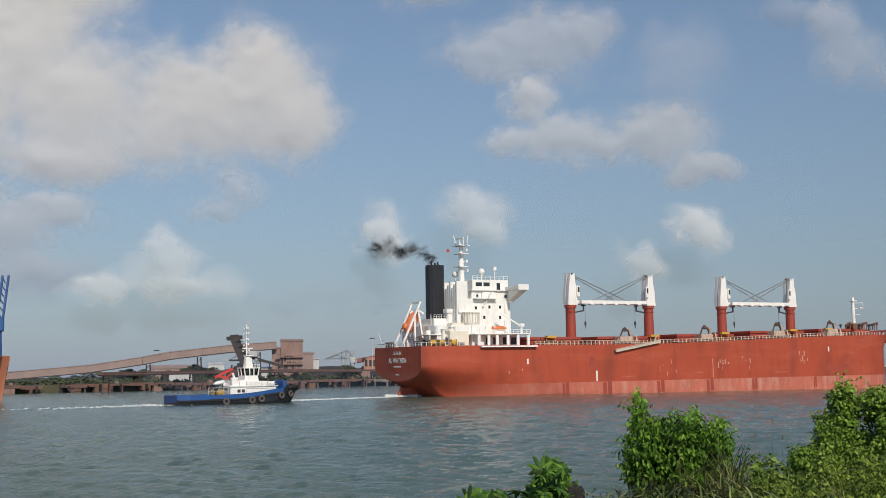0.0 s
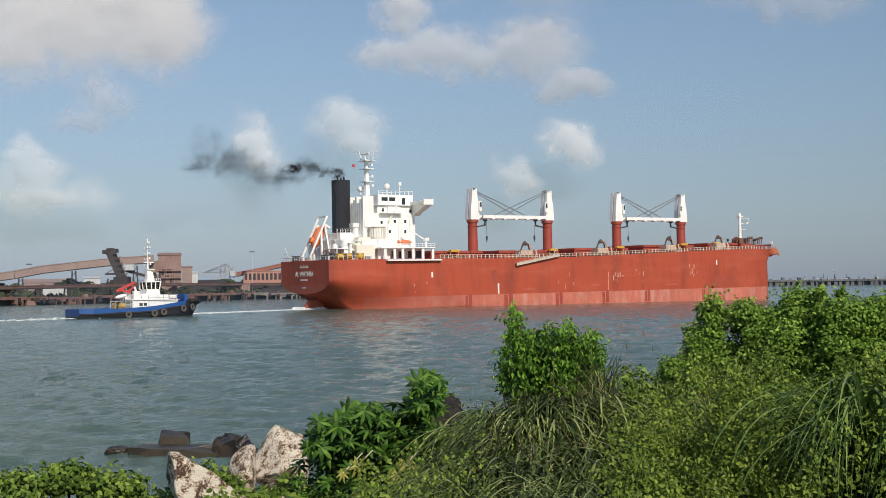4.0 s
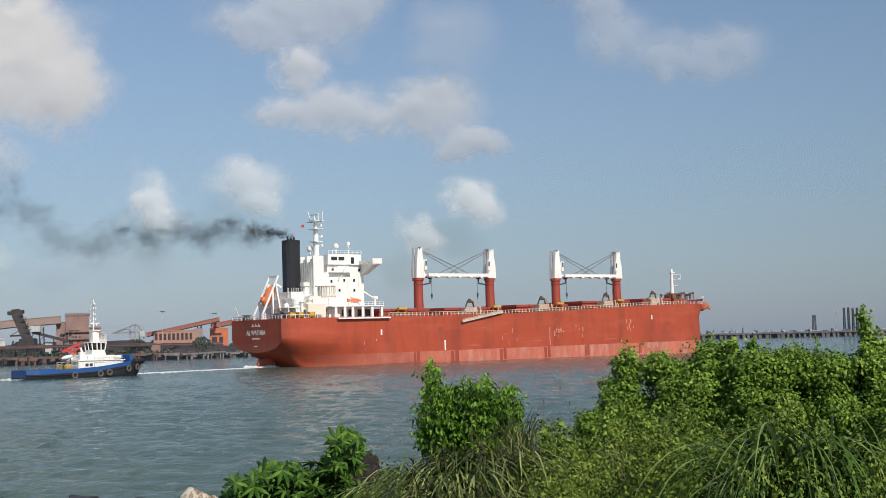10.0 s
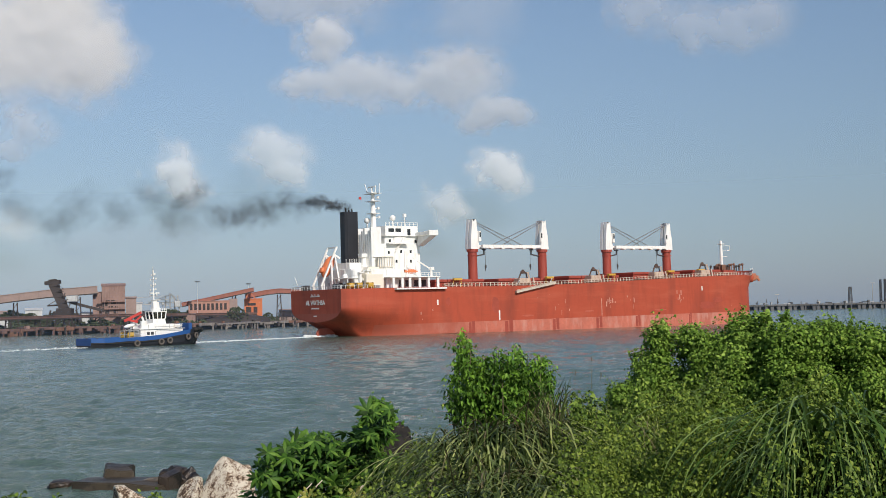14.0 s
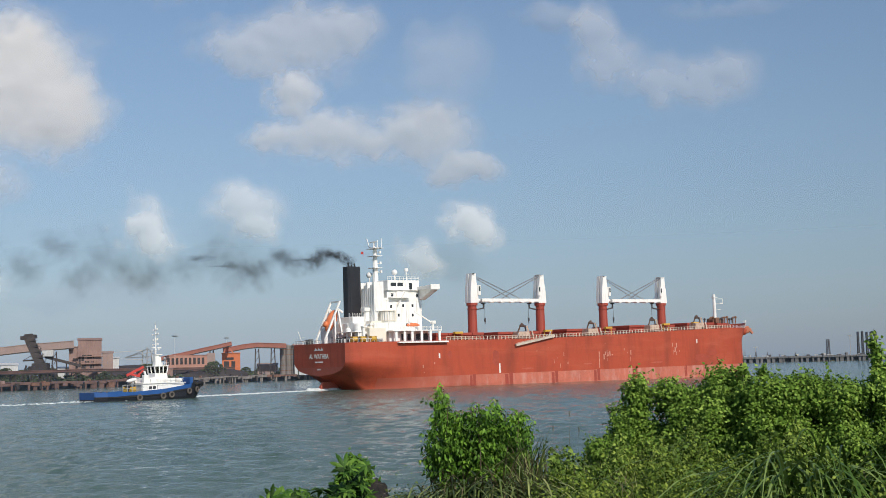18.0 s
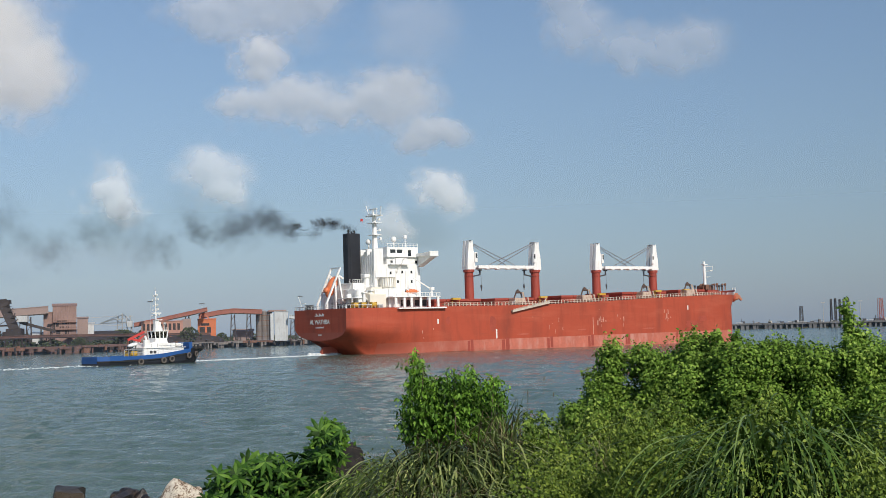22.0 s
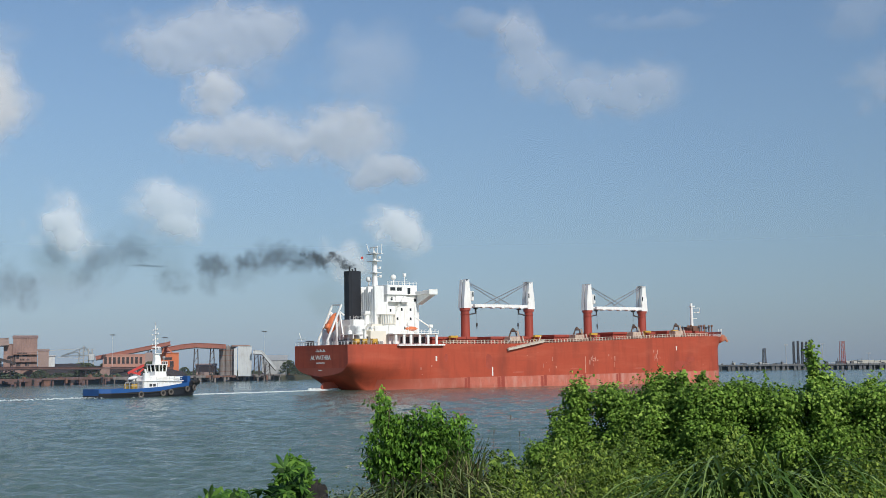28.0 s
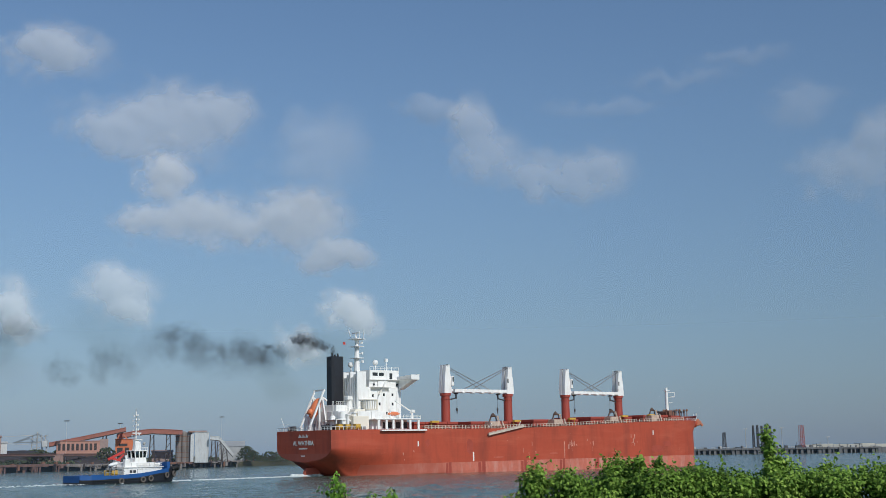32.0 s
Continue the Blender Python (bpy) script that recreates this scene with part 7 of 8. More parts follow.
def tussocks(n, each, az0, az1, r0, r1, seed, radius=0.09):
    rs = np.random.RandomState(seed)
    c = np.repeat(roots(n, az0, az1, r0, r1, seed), each, axis=0)
    c[:, :2] += rs.normal(0, radius, (len(c), 2))
    return c


g1 = thing("grass_tuft", "long drooping grass beneath the shrub", "grass")
blades("blade_mass", tussocks(130, 30, 2.0, 8.0, 12.4, 14.2, 41), 1.5, 0.011, M["grass"], g1, droop=172, lean=36, face=-92, ease=0.8, fan=0.5, seg=10)
blades("blade_mass", tussocks(110, 26, 0.2, 8.0, 10.6, 12.4, 50), 1.3, 0.010, M["grass"], g1, droop=170, lean=28, face=-92, ease=0.85, fan=0.55, seg=10)
blades("blade_mass", tussocks(46, 22, -1.4, 7.6, 8.2, 10.6, 49, 0.2), 1.0, 0.008, M["grass"], g1, droop=166, lean=16, face=-95, ease=0.9, fan=0.6)
blades("dry_blade_mass", roots(200, 0.6, 7.5, 11.0, 15.2, 42), 1.1, 0.007, M["dry"], g1, droop=130, lean=16, face=-92)
g2 = thing("grass_patch", "thin yellowing grass in the gap between the thickets", "grass")
blades("blade_mass", roots(1300, 6.8, 12.0, 13.5, 16.8, 43), 0.85, 0.006, M["grass"], g2, droop=70, lean=12)
blades("dry_blade_mass", roots(300, 6.8, 13.0, 13.0, 16.6, 44), 0.85, 0.005, M["dry"], g2, droop=60, lean=12)
g3 = thing("reed_clump", "clump of broad arching bright green reed blades", "reeds")
blades("blade_mass", tussocks(34, 17, 17.0, 21.8, 9.6, 11.0, 45, 0.12), 2.0, 0.012, M["reed"], g3, droop=160, lean=13, seg=12, face=-100)
blades("blade_mass", tussocks(9, 12, 17.0, 22.4, 9.2, 10.6, 145, 0.12), 1.3, 0.010, M["reed"], g3, droop=125, lean=16, seg=10)
blades("blade_mass", tussocks(14, 20, 21.2, 27.0, 9.2, 10.6, 46, 0.12), 1.15, 0.014, M["reed"], g3, droop=150, lean=14, seg=10, face=-95)
blades("dry_blade_mass", roots(40, 15.6, 24.0, 9.4, 11.0, 47), 1.2, 0.009, M["dry"], g3, droop=140, lean=12)
blades("blade_mass", roots(110, 8.0, 30.0, 9.0, 14.5, 48), 0.7, 0.006, M["grass"], g3, droop=110, lean=15)
for a, e0, d in ((8.15, -2.9, 16), (8.9, -2.3, 16.2), (9.3, -3.0, 16.1)):
    c = far(a, e0, d)
    t = thing("seed_stalk", "thin grass stalk with a dark seed head", "grass stalk")
    part("stalk", Kit().tube((c.x, c.y, ground_z(c.x, c.y)), (c.x + 0.02, c.y, c.z), 0.003, 0.002, n=4), M["stem"], t)
    part("seed_head", Kit().ball((c.x + 0.025, c.y, c.z), 0.022, 6, 5, (0.3, 0.3, 1.6)), M["stem"], t)


# ---- the castor-oil plant: palmate leaves, each one a piece ----
def palmate():
    k = Kit()
    lobes = 8
    for i in range(lobes):
        a = radians(-140 + 280 * i / (lobes - 1))
        ln = 1.0 - 0.32 * abs(i - (lobes - 1) / 2) / ((lobes - 1) / 2)
        d, s = Vector((math.cos(a), math.sin(a), 0)), Vector((-math.sin(a), math.cos(a), 0))
        k.add([(0, 0, 0.02), d * ln * 0.4 + s * 0.115 + Vector((0, 0, 0.0)), d * ln * 0.72 + s * 0.10 - Vector((0, 0, 0.07)), d * ln - Vector((0, 0, 0.2)), d * ln * 0.72 - s * 0.10 - Vector((0, 0, 0.07)), d * ln * 0.4 - s * 0.115, d * ln * 0.6 + Vector((0, 0, 0.02))],
              [(0, 1, 6), (1, 2, 6), (2, 3, 6), (3, 4, 6), (4, 5, 6), (5, 0, 6)])
    me = bpy.data.meshes.new("leaf")
    me.from_pydata(k.v, [], k.f)
    me.materials.append(M["castor"])
    return me


def build_castor():
    t = thing("castor_plant", "castor-oil plant with large star-shaped green leaves", "plant")
    me, rng = palmate(), random.Random(12)
    base = far(-2.6, -9.0, 14.2)
    gz = ground_z(base.x, base.y)
    lumps = [(-0.75, -4.9, 0.6, 0.6, 16), (-2.2, -5.6, 1.8, 0.45, 18), (-3.6, -5.75, 1.0, 0.3, 10), (-4.9, -6.35, 0.8, 0.4, 12), (-4.0, -6.7, 1.9, 0.7, 26), (-2.3, -7.3, 2.6, 1.1, 38), (-5.7, -7.3, 0.5, 0.7, 12), (-3.8, -8.6, 3.2, 0.9, 32), (-0.9, -6.2, 0.8, 1.0, 14)]
    for a, e, ra, re, n in lumps:
        c = far(a, e, 14.2)
        part("branch", Kit().tube((base.x, base.y, gz), (c.x, c.y + 0.15, c.z - 0.1), 0.022, 0.01, n=6), M["stem"], t)
        for i in range(int(n * 1.3)):
            p = far(a + rng.uniform(-1, 1) * ra, e + rng.uniform(-1, 1) * re, 14.2 + rng.uniform(-0.55, 0.35))
            s = rng.uniform(0.10, 0.22)
            ob = part("leaf", me, None, t)
            ob.matrix_basis = Matrix.Translation(p) @ Euler((radians(34 + rng.gauss(0, 28)), radians(rng.gauss(6, 26)), 0)).to_matrix().to_4x4() @ pose(0, 0, 0, 0, 0, rng.uniform(0, 360)) @ Matrix.Diagonal((s, s, s, 1))
    # a few old leaves have yellowed and hang from pale stalks
    old = me.copy()
    old.materials[0] = M["castoryellow"]
    for a, e, s, tip in ((-3.9, -8.05, 0.17, 78), (-1.75, -8.1, 0.19, 66), (-1.2, -8.35, 0.17, 74), (-2.2, -8.5, 0.15, 60), (-4.6, -8.4, 0.12, 60)):
        p = far(a, e, 13.5)
        ob = part("old_leaf", old, None, t, "yellowed hanging leaf")
        ob.matrix_basis = Matrix.Translation(p) @ Euler((radians(tip), radians(rng.gauss(0, 12)), 0)).to_matrix().to_4x4() @ pose(0, 0, 0, 0, 0, rng.uniform(250, 290)) @ Matrix.Diagonal((s, s * 0.8, s, 1))
        part("leaf_stalk", Kit().tube(p, p + Vector((rng.uniform(0.12, 0.24), 0.2, rng.uniform(0.1, 0.2))), 0.008, 0.006, n=5), M["pale"], t)
    return t


build_castor()
bush("undergrowth", "dim leafy undergrowth round the castor plant", [(-1.0, -5.9, 0.9, 0.8), (-2.4, -6.2, 1.5, 0.5), (-4.4, -6.9, 1.4, 0.5), (-2.6, -7.4, 2.2, 0.9), (-4.9, -7.8, 1.0, 0.8), (-4.2, -9.0, 2.4, 0.9), (-0.3, -7.6, 1.6, 1.1), (1.2, -8.0, 1.2, 1.2)], 14.5, 5600, 0.058, M["weed"], (60, 0.2), 14, "undergrowth", stems=False)
bush("shrub", "small light green shrub beside the castor plant", [(-0.7, -4.45, 0.55, 0.55), (-0.15, -4.75, 0.4, 0.45), (-1.1, -4.9, 0.5, 0.4)], 14.4, 8000, 0.06, M["shrub"], (14, 0.12), 15, "shrub", stems=False)


# ---- rocks ----
def rock_material(name, light, dark, scale, wet=False, middle=None):
    m = bpy.data.materials.new(name)
    m.use_nodes = True
    n, l = m.node_tree.nodes, m.node_tree.links
    b = n["Principled BSDF"]
    b.inputs["Roughness"].default_value = 0.45 if wet else 0.9
    co = n.new("ShaderNodeTexCoord")
    vo = n.new("ShaderNodeTexNoise")
    vo.inputs["Scale"].default_value = scale
    vo.inputs["Detail"].default_value = 4.0
    vo.inputs["Roughness"].default_value = 0.7
    big = n.new("ShaderNodeTexNoise")
    big.inputs["Scale"].default_value = scale * 0.2
    for q in (vo, big):
        l.new(co.outputs["Object"], q.inputs["Vector"])
    mx = n.new("ShaderNodeMath")
    mx.operation = "ADD"
    l.new(vo.outputs["Fac"], mx.inputs[0])
    l.new(big.outputs["Fac"], mx.inputs[1])
    hf = n.new("ShaderNodeMath")
    hf.operation = "MULTIPLY"
    hf.inputs[1].default_value = 0.5
    l.new(mx.outputs[0], hf.inputs[0])
    r = n.new("ShaderNodeValToRGB")
    r.color_ramp.elements[0].position, r.color_ramp.elements[0].color = 0.42 if middle else 0.455, (*dark, 1)
    r.color_ramp.elements[1].position, r.color_ramp.elements[1].color = 0.53 if middle else 0.505, (*light, 1)
    if middle:
        r.color_ramp.elements.new(0.465).color = (*middle, 1)
    l.new(hf.outputs[0], r.inputs["Fac"])
    l.new(r.outputs[0], b.inputs["Base Color"])
    bp = n.new("ShaderNodeBump")
    bp.inputs["Strength"].default_value = 0.9
    bp.inputs["Distance"].default_value = 0.05
    l.new(vo.outputs["Fac"], bp.inputs["Height"])
    l.new(bp.outputs[0], b.inputs["Normal"])
    return m


M["coral"] = rock_material("pitted_pale_rock", (0.82, 0.74, 0.60), (0.085, 0.048, 0.030), 34.0, middle=(0.40, 0.28, 0.18))
# near-black colour carries the shade on the boulder behind the castor plant
M["darkrock"] = rock_material("dark_shaded_rock", (0.026, 0.021, 0.018), (0.010, 0.009, 0.008), 4.0)
M["wetrock"] = rock_material("dark_wet_rock_pitted", (0.055, 0.040, 0.030), (0.016, 0.013, 0.011), 4.0, True)
M["slab"] = rock_material("brown_wet_slab", (0.064, 0.050, 0.034), (0.034, 0.027, 0.019), 2.0, True)


def rock(name, label, at, size, mat, seed, rough=0.28, cuts=7):
    """A boulder: a fine ball cut by random planes and roughened."""
    bm = bmesh.new()
    bmesh.ops.create_icosphere(bm, subdivisions=4, radius=1.0)
    rng = random.Random(seed)
    planes = [(Vector((rng.gauss(0, 1), rng.gauss(0, 1), rng.gauss(0, 1))).normalized(), rng.uniform(0.55, 0.85)) for _ in range(cuts)]
    for v in bm.verts:
        p = v.co.copy()
        for nn, dd in planes:
            o = p.dot(nn) - dd
            if o > 0:
                p -= nn * o
        q = p * 1.0
        p *= 1 + rough * 0.5 * noise.noise(q * 1.6 + Vector((seed, 0, 0))) + rough * 0.28 * noise.noise(q * 5 + Vector((0, seed, 0))) + rough * 0.16 * noise.noise(q * 13)
        v.co = Vector((p.x * size[0], p.y * size[1], p.z * size[2]))
    me = bpy.data.meshes.new(name)
    bm.to_mesh(me)
    bm.free()
    me.materials.append(mat)
    me.polygons.foreach_set("use_smooth", [True] * len(me.polygons))
    ob = new(name, me)
    ob.matrix_basis = at
    return tagged(ob, label, "rock", "rocks on the bank")


p = far(-7.75, -8.1, 20)
rock("boulder", "upright pale pitted boulder with brown stains", pose(p.x + 0.18, p.y, p.z - 0.02, 6, -8, 75), (0.46, 0.54, 0.70), M["coral"], 4, 0.2, 12)
p = far(-9.2, -8.6, 19.8)
rock("boulder", "smaller pale pitted boulder", pose(p.x + 0.09, p.y - 0.1, p.z + 0.19, 0, 4, 60), (0.25, 0.3, 0.42), M["coral"], 9, 0.22, 12)
p = far(-11.2, -9.1, 18.2)
rock("boulder", "flat pale pitted boulder lying among creeper", pose(p.x + 0.14, p.y, p.z + 0.04, 0, 34, 10), (0.86, 0.5, 0.38), M["coral"], 18, 0.2, 12)
p = far(-7.4, -9.5, 18.6)
rock("boulder", "small pale stone on the bank", pose(p.x, p.y, p.z - 0.05), (0.2, 0.2, 0.16), M["coral"], 22)
p = far(-0.1, -5.6, 15.0)
rock("boulder", "dark rounded boulder behind the castor plant", pose(p.x + 0.04, p.y, p.z - 0.12, 0, 28, 0), (0.18, 0.22, 0.32), M["darkrock"], 27)


def slab(name, label, x, y, z, lx, ly, lz, turn, tilt, mat, seed, lean=0.25):
    """A broken concrete slab: a skewed block with chipped corners."""
    rng = random.Random(seed)
    k = Kit()
    low = [(-lx / 2, -ly / 2), (lx * 0.1, -ly * 0.55), (lx / 2, -ly / 2), (lx * 0.52, ly * 0.1), (lx / 2, ly / 2), (-lx / 2, ly / 2)]
    top = [(p * (1 - lean * rng.uniform(0.5, 1.2)) + 0.06 * rng.gauss(0, 1), q * (1 - lean * rng.uniform(0.5, 1.2)) + 0.05 * rng.gauss(0, 1), lz / 2 + 0.05 * rng.gauss(0, 1)) for p, q in low]
    n = len(low)
    k.add([(p, q, -lz / 2 - 0.5) for p, q in low] + top, [(i, (i + 1) % n, n + (i + 1) % n, n + i) for i in range(n)] + [tuple(range(n))[::-1], tuple(range(n, 2 * n))])
    bm = bmesh.new()
    bm.from_mesh(k.mesh(name, mat))
    bmesh.ops.bevel(bm, geom=bm.edges[:], offset=0.05, segments=2, affect="EDGES")
    bmesh.ops.triangulate(bm, faces=[f for f in bm.faces if len(f.verts) > 4])
    bmesh.ops.subdivide_edges(bm, edges=[e for e in bm.edges if e.calc_length() > 0.3], cuts=2, use_grid_fill=True)
    for v in bm.verts:
        v.co += Vector((noise.noise(v.co * 2.1 + Vector((seed, 0, 0))), noise.noise(v.co * 2.3 + Vector((0, seed, 0))), noise.noise(v.co * 2.7))) * 0.05
    me = bpy.data.meshes.new(name)
    bm.to_mesh(me)
    bm.free()
    me.materials.append(mat)
    ob = new(name, me)
    ob.matrix_basis = pose(x, y, z, tilt, tilt * 0.6, turn)
    return tagged(ob, label, "rock", "broken slabs at the waterline")


slab("broken_slab", "wet brown concrete slab lying in the shallows", -11.7, 54.6, 0.36, 1.5, 1.4, 0.75, 14, 8, M["slab"], 2, 0.2)
slab("broken_slab", "flat wet brown slab at the waterline", -11.2, 53.2, 0.06, 4.0, 1.7, 0.45, -6, 2, M["slab"], 6, 0.06)
slab("broken_slab", "tilted dark wet slab at the waterline", -9.9, 53.6, 0.12, 1.3, 1.1, 0.5, 24, -14, M["wetrock"], 11, 0.1)
slab("broken_slab", "narrow dark wet slab leaning on the rocks", -9.2, 53.0, 0.20, 0.5, 1.2, 0.8, -20, 12, M["wetrock"], 12, 0.1)
for x, y, z, s, seed in ((-9.15, 54.4, 0.42, 0.50, 31), (-8.65, 54.2, 0.34, 0.46, 32), (-9.6, 54.3, 0.26, 0.40, 33), (-8.9, 53.5, 0.14, 0.36, 34), (-8.3, 53.8, 0.16, 0.42, 36)):
    rock("boulder", "dark pitted rock at the waterline", pose(x, y, z, 20 * seed % 50, 0, 37 * seed), (s, s * 0.8, s * 0.8), M["wetrock"], seed, 0.34, 9)
rock("boulder", "dark pitted rock at the waterline", pose(-13.9, 53.8, 0.08, 0, 0, 80), (0.8, 0.6, 0.25), M["wetrock"], 35)


# ---- clouds: far sheets of vapour with relief, lit by the sun, drifting to the left ----
def lattice_noise(x, y, seed):
    rs = np.random.RandomState(seed)
    tab = rs.rand(256, 256)
    xi, yi = np.floor(x).astype(int), np.floor(y).astype(int)
    fx, fy = x - xi, y - yi
    fx, fy = fx * fx * (3 - 2 * fx), fy * fy * (3 - 2 * fy)
    g = lambda a, b: tab[a % 256, b % 256]
    return (g(xi, yi) * (1 - fx) + g(xi + 1, yi) * fx) * (1 - fy) + (g(xi, yi + 1) * (1 - fx) + g(xi + 1, yi + 1) * fx) * fy


def fractal(x, y, seed, octaves=5):
    v, a, s = 0, 0.5, 0
    for i in range(octaves):
        v = v + a * lattice_noise(x * 2 ** i + 7.3 * i, y * 2 ** i + 3.1 * i, seed + i)
        s, a = s + a, a * 0.55
    return v / s


def cloud_material():
    m = bpy.data.materials.new("cloud_vapour")
    m.use_nodes = True
    n, l = m.node_tree.nodes, m.node_tree.links
    n.remove(n["Principled BSDF"])
    d = n.new("ShaderNodeBsdfDiffuse")
    d.inputs["Color"].default_value = (0.79, 0.765, 0.74, 1)
    t = n.new("ShaderNodeBsdfTransparent")
    at = n.new("ShaderNodeAttribute")
    at.attribute_name = "cover"
    mx = n.new("ShaderNodeMixShader")
    l.new(at.outputs["Fac"], mx.inputs[0])
    l.new(t.outputs[0], mx.inputs[1])
    l.new(d.outputs[0], mx.inputs[2])
    l.new(mx.outputs[0], n["Material Output"].inputs["Surface"])
    return m


M["cloud"] = cloud_material()
CLOUDS = []


def cloud(label, lumps, thick=0.9, seed=1, drift=0.083, at0=0.0, ragged=0.75, shell=4300.0, lean=0.0):
    """lumps: bearing, elevation and half widths in degrees, as they stand at the time at0."""
    sh = drift * at0
    L = [(a + sh, e, ra * 1.22, re * 1.22) for a, e, ra, re in lumps]
    a0, a1 = min(q[0] - 1.7 * q[2] for q in L), max(q[0] + 1.7 * q[2] for q in L)
    e0, e1 = max(0.6, min(q[1] - 1.7 * q[3] for q in L)), max(q[1] + 1.7 * q[3] for q in L)
    step = 0.085
    A, E_ = np.meshgrid(np.arange(a0, a1, step), np.arange(e0, e1, step), indexing="ij")
    f1 = fractal(A * 0.42 + 11 * seed, E_ * 0.55 + 5, 40 + seed)
    f2 = fractal(A * 1.5 + 3 * seed, E_ * 1.7, 90 + seed, 4)
    wx, wy = A + 1.35 * (f2 - 0.5), E_ + 1.15 * (fractal(A * 1.2, E_ * 1.4 + 9 * seed, 140 + seed, 4) - 0.5)
    body = np.full(A.shape, -1.0)
    for a, e, ra, re in L:
        rr = np.sqrt(((wx - a) / ra) ** 2 + ((wy - e) / re) ** 2)
        body = np.maximum(body, 1 - rr) + 0.25 * np.maximum(0, np.minimum(body, 1 - rr))
    den = body + ragged * (f1 - 0.52) + 0.30 * ragged * (f2 - 0.5)
    # nothing may show at the sheet's border
    edge = np.minimum(np.minimum(A - a0, a1 - A), np.minimum(E_ - e0, e1 - E_))
    den = den - np.clip(0.35 - edge, 0, 1) * 4
    soft = np.clip((den + 0.26) / 0.92, 0, 1)
    soft = soft * soft * (3 - 2 * soft)
    swell = np.clip(den + 0.2, 0.0, 1.3)
    for _ in range(14):
        swell[1:-1, 1:-1] = 0.2 * (swell[1:-1, 1:-1] + swell[2:, 1:-1] + swell[:-2, 1:-1] + swell[1:-1, 2:] + swell[1:-1, :-2])
    R_ = shell - 17 * (swell + 0.12 * (f2 - 0.5)) + lean * (A - (a0 + a1) / 2)
    X = np.stack([R_ * np.sin(np.radians(A)) * np.cos(np.radians(E_)), R_ * np.cos(np.radians(A)) * np.cos(np.radians(E_)), R_ * np.sin(np.radians(E_))], -1).reshape(-1, 3)
    na, ne = A.shape
    i, j = np.arange(na - 1)[:, None], np.arange(ne - 1)[None, :]
    F_ = np.stack([i * ne + j, (i + 1) * ne + j, (i + 1) * ne + j + 1, i * ne + j + 1], -1).reshape(-1, 4)
    keep = soft.reshape(-1)[F_].max(1) > 0.002
    F_ = F_[keep]
    used = np.unique(F_)
    back = np.zeros(len(X), dtype=int)
    back[used] = np.arange(len(used))
    ob = tri_mesh("cloud", X[used], back[F_], M["cloud"], None, label)
    at = ob.data.attributes.new("cover", "FLOAT", "POINT")
    at.data.foreach_set("value", (soft.reshape(-1)[used] * thick).astype(np.float32))
    ob.data.polygons.foreach_set("use_smooth", np.ones(len(ob.data.polygons), dtype=bool))
    tagged(ob, label, "cloud", "drifting clouds", "structure")
    CLOUDS.append((ob, drift))


cloud("broad bank of bright white cumulus cloud", [(-24.05, 14.64, 2.8, 3.2), (-21.86, 11.89, 3.8, 3.0), (-16.96, 11.84, 3.7, 2.8), (-13.93, 12.91, 2.5, 2.5), (-12.39, 11.44, 1.9, 2.0), (-22.53, 9.42, 3.3, 1.1), (-22.9, 17.5, 3.0, 2.4), (-26.5, 12.0, 3.0, 4.0)], 0.92, 1)
cloud("small grey-white cloud under the bank", [(-14.67, 8.13, 1.1, 0.75), (-15.8, 7.4, 1.2, 0.5)], 0.45, 2)
cloud("low heap of pale cumulus cloud", [(-17.88, 5.0, 1.5, 1.0), (-18.0, 5.9, 0.8, 0.9), (-16.89, 4.0, 2.2, 0.7), (-20.5, 4.0, 1.6, 0.5)], 0.33, 3, shell=3500.0)
cloud("thin grey-white cloud low in the sky", [(-24.57, 6.43, 1.7, 1.3), (-23.38, 4.51, 2.4, 1.0), (-27, 5.5, 2.4, 1.6), (-22.4, 7.2, 1.6, 0.7)], 0.70, 4)
cloud("small round white cloud", [(-8.3, 6.6, 1.0, 1.2), (-7.7, 6.0, 0.9, 0.7)], 0.45, 5, 0.094, shell=3500.0)
cloud("small round white cloud", [(-3.9, 7.45, 1.45, 1.0), (-3.6, 6.4, 1.0, 0.6)], 0.40, 6, 0.084, shell=3500.0)
cloud("thin ragged grey-white cloud", [(-1.45, 14.65, 3.3, 1.5), (0.89, 15.0, 1.9, 1.1), (-3.2, 14.2, 1.6, 1.2), (-6.0, 17.5, 2.0, 1.0)], 0.46, 7, 0.11)
cloud("broken white cloud with a bright edge", [(-1.1, 12.4, 1.05, 1.1), (0.28, 10.5, 2.8, 1.1), (-2.3, 10.5, 1.2, 0.7), (4.37, 10.6, 2.1, 1.3), (6.32, 8.95, 1.7, 0.65), (2.6, 10.2, 1.2, 0.7)], 0.64, 8, 0.105, lean=9)
cloud("small round white cloud", [(6.0, 6.5, 1.15, 0.9), (6.6, 6.0, 0.9, 0.7)], 0.47, 9, 0.075, lean=14, shell=3500.0)
cloud("small faint white cloud", [(3.4, 5.0, 0.8, 0.7), (3.9, 4.5, 0.8, 0.5)], 0.34, 10, 0.07, shell=3500.0)
cloud("faint veil of thin cloud", [(5.46, 13.4, 2.0, 1.8)], 0.22, 11, 0.10, lean=14)
cloud("curved white cloud in open blue sky", [(9.7, 14.9, 1.0, 1.3), (10.6, 13.4, 1.5, 1.1), (12.6, 12.5, 1.7, 0.95), (14.2, 12.2, 1.4, 0.9), (15.5, 12.5, 1.5, 1.2)], 0.33, 12, 0.09, 29, lean=22)
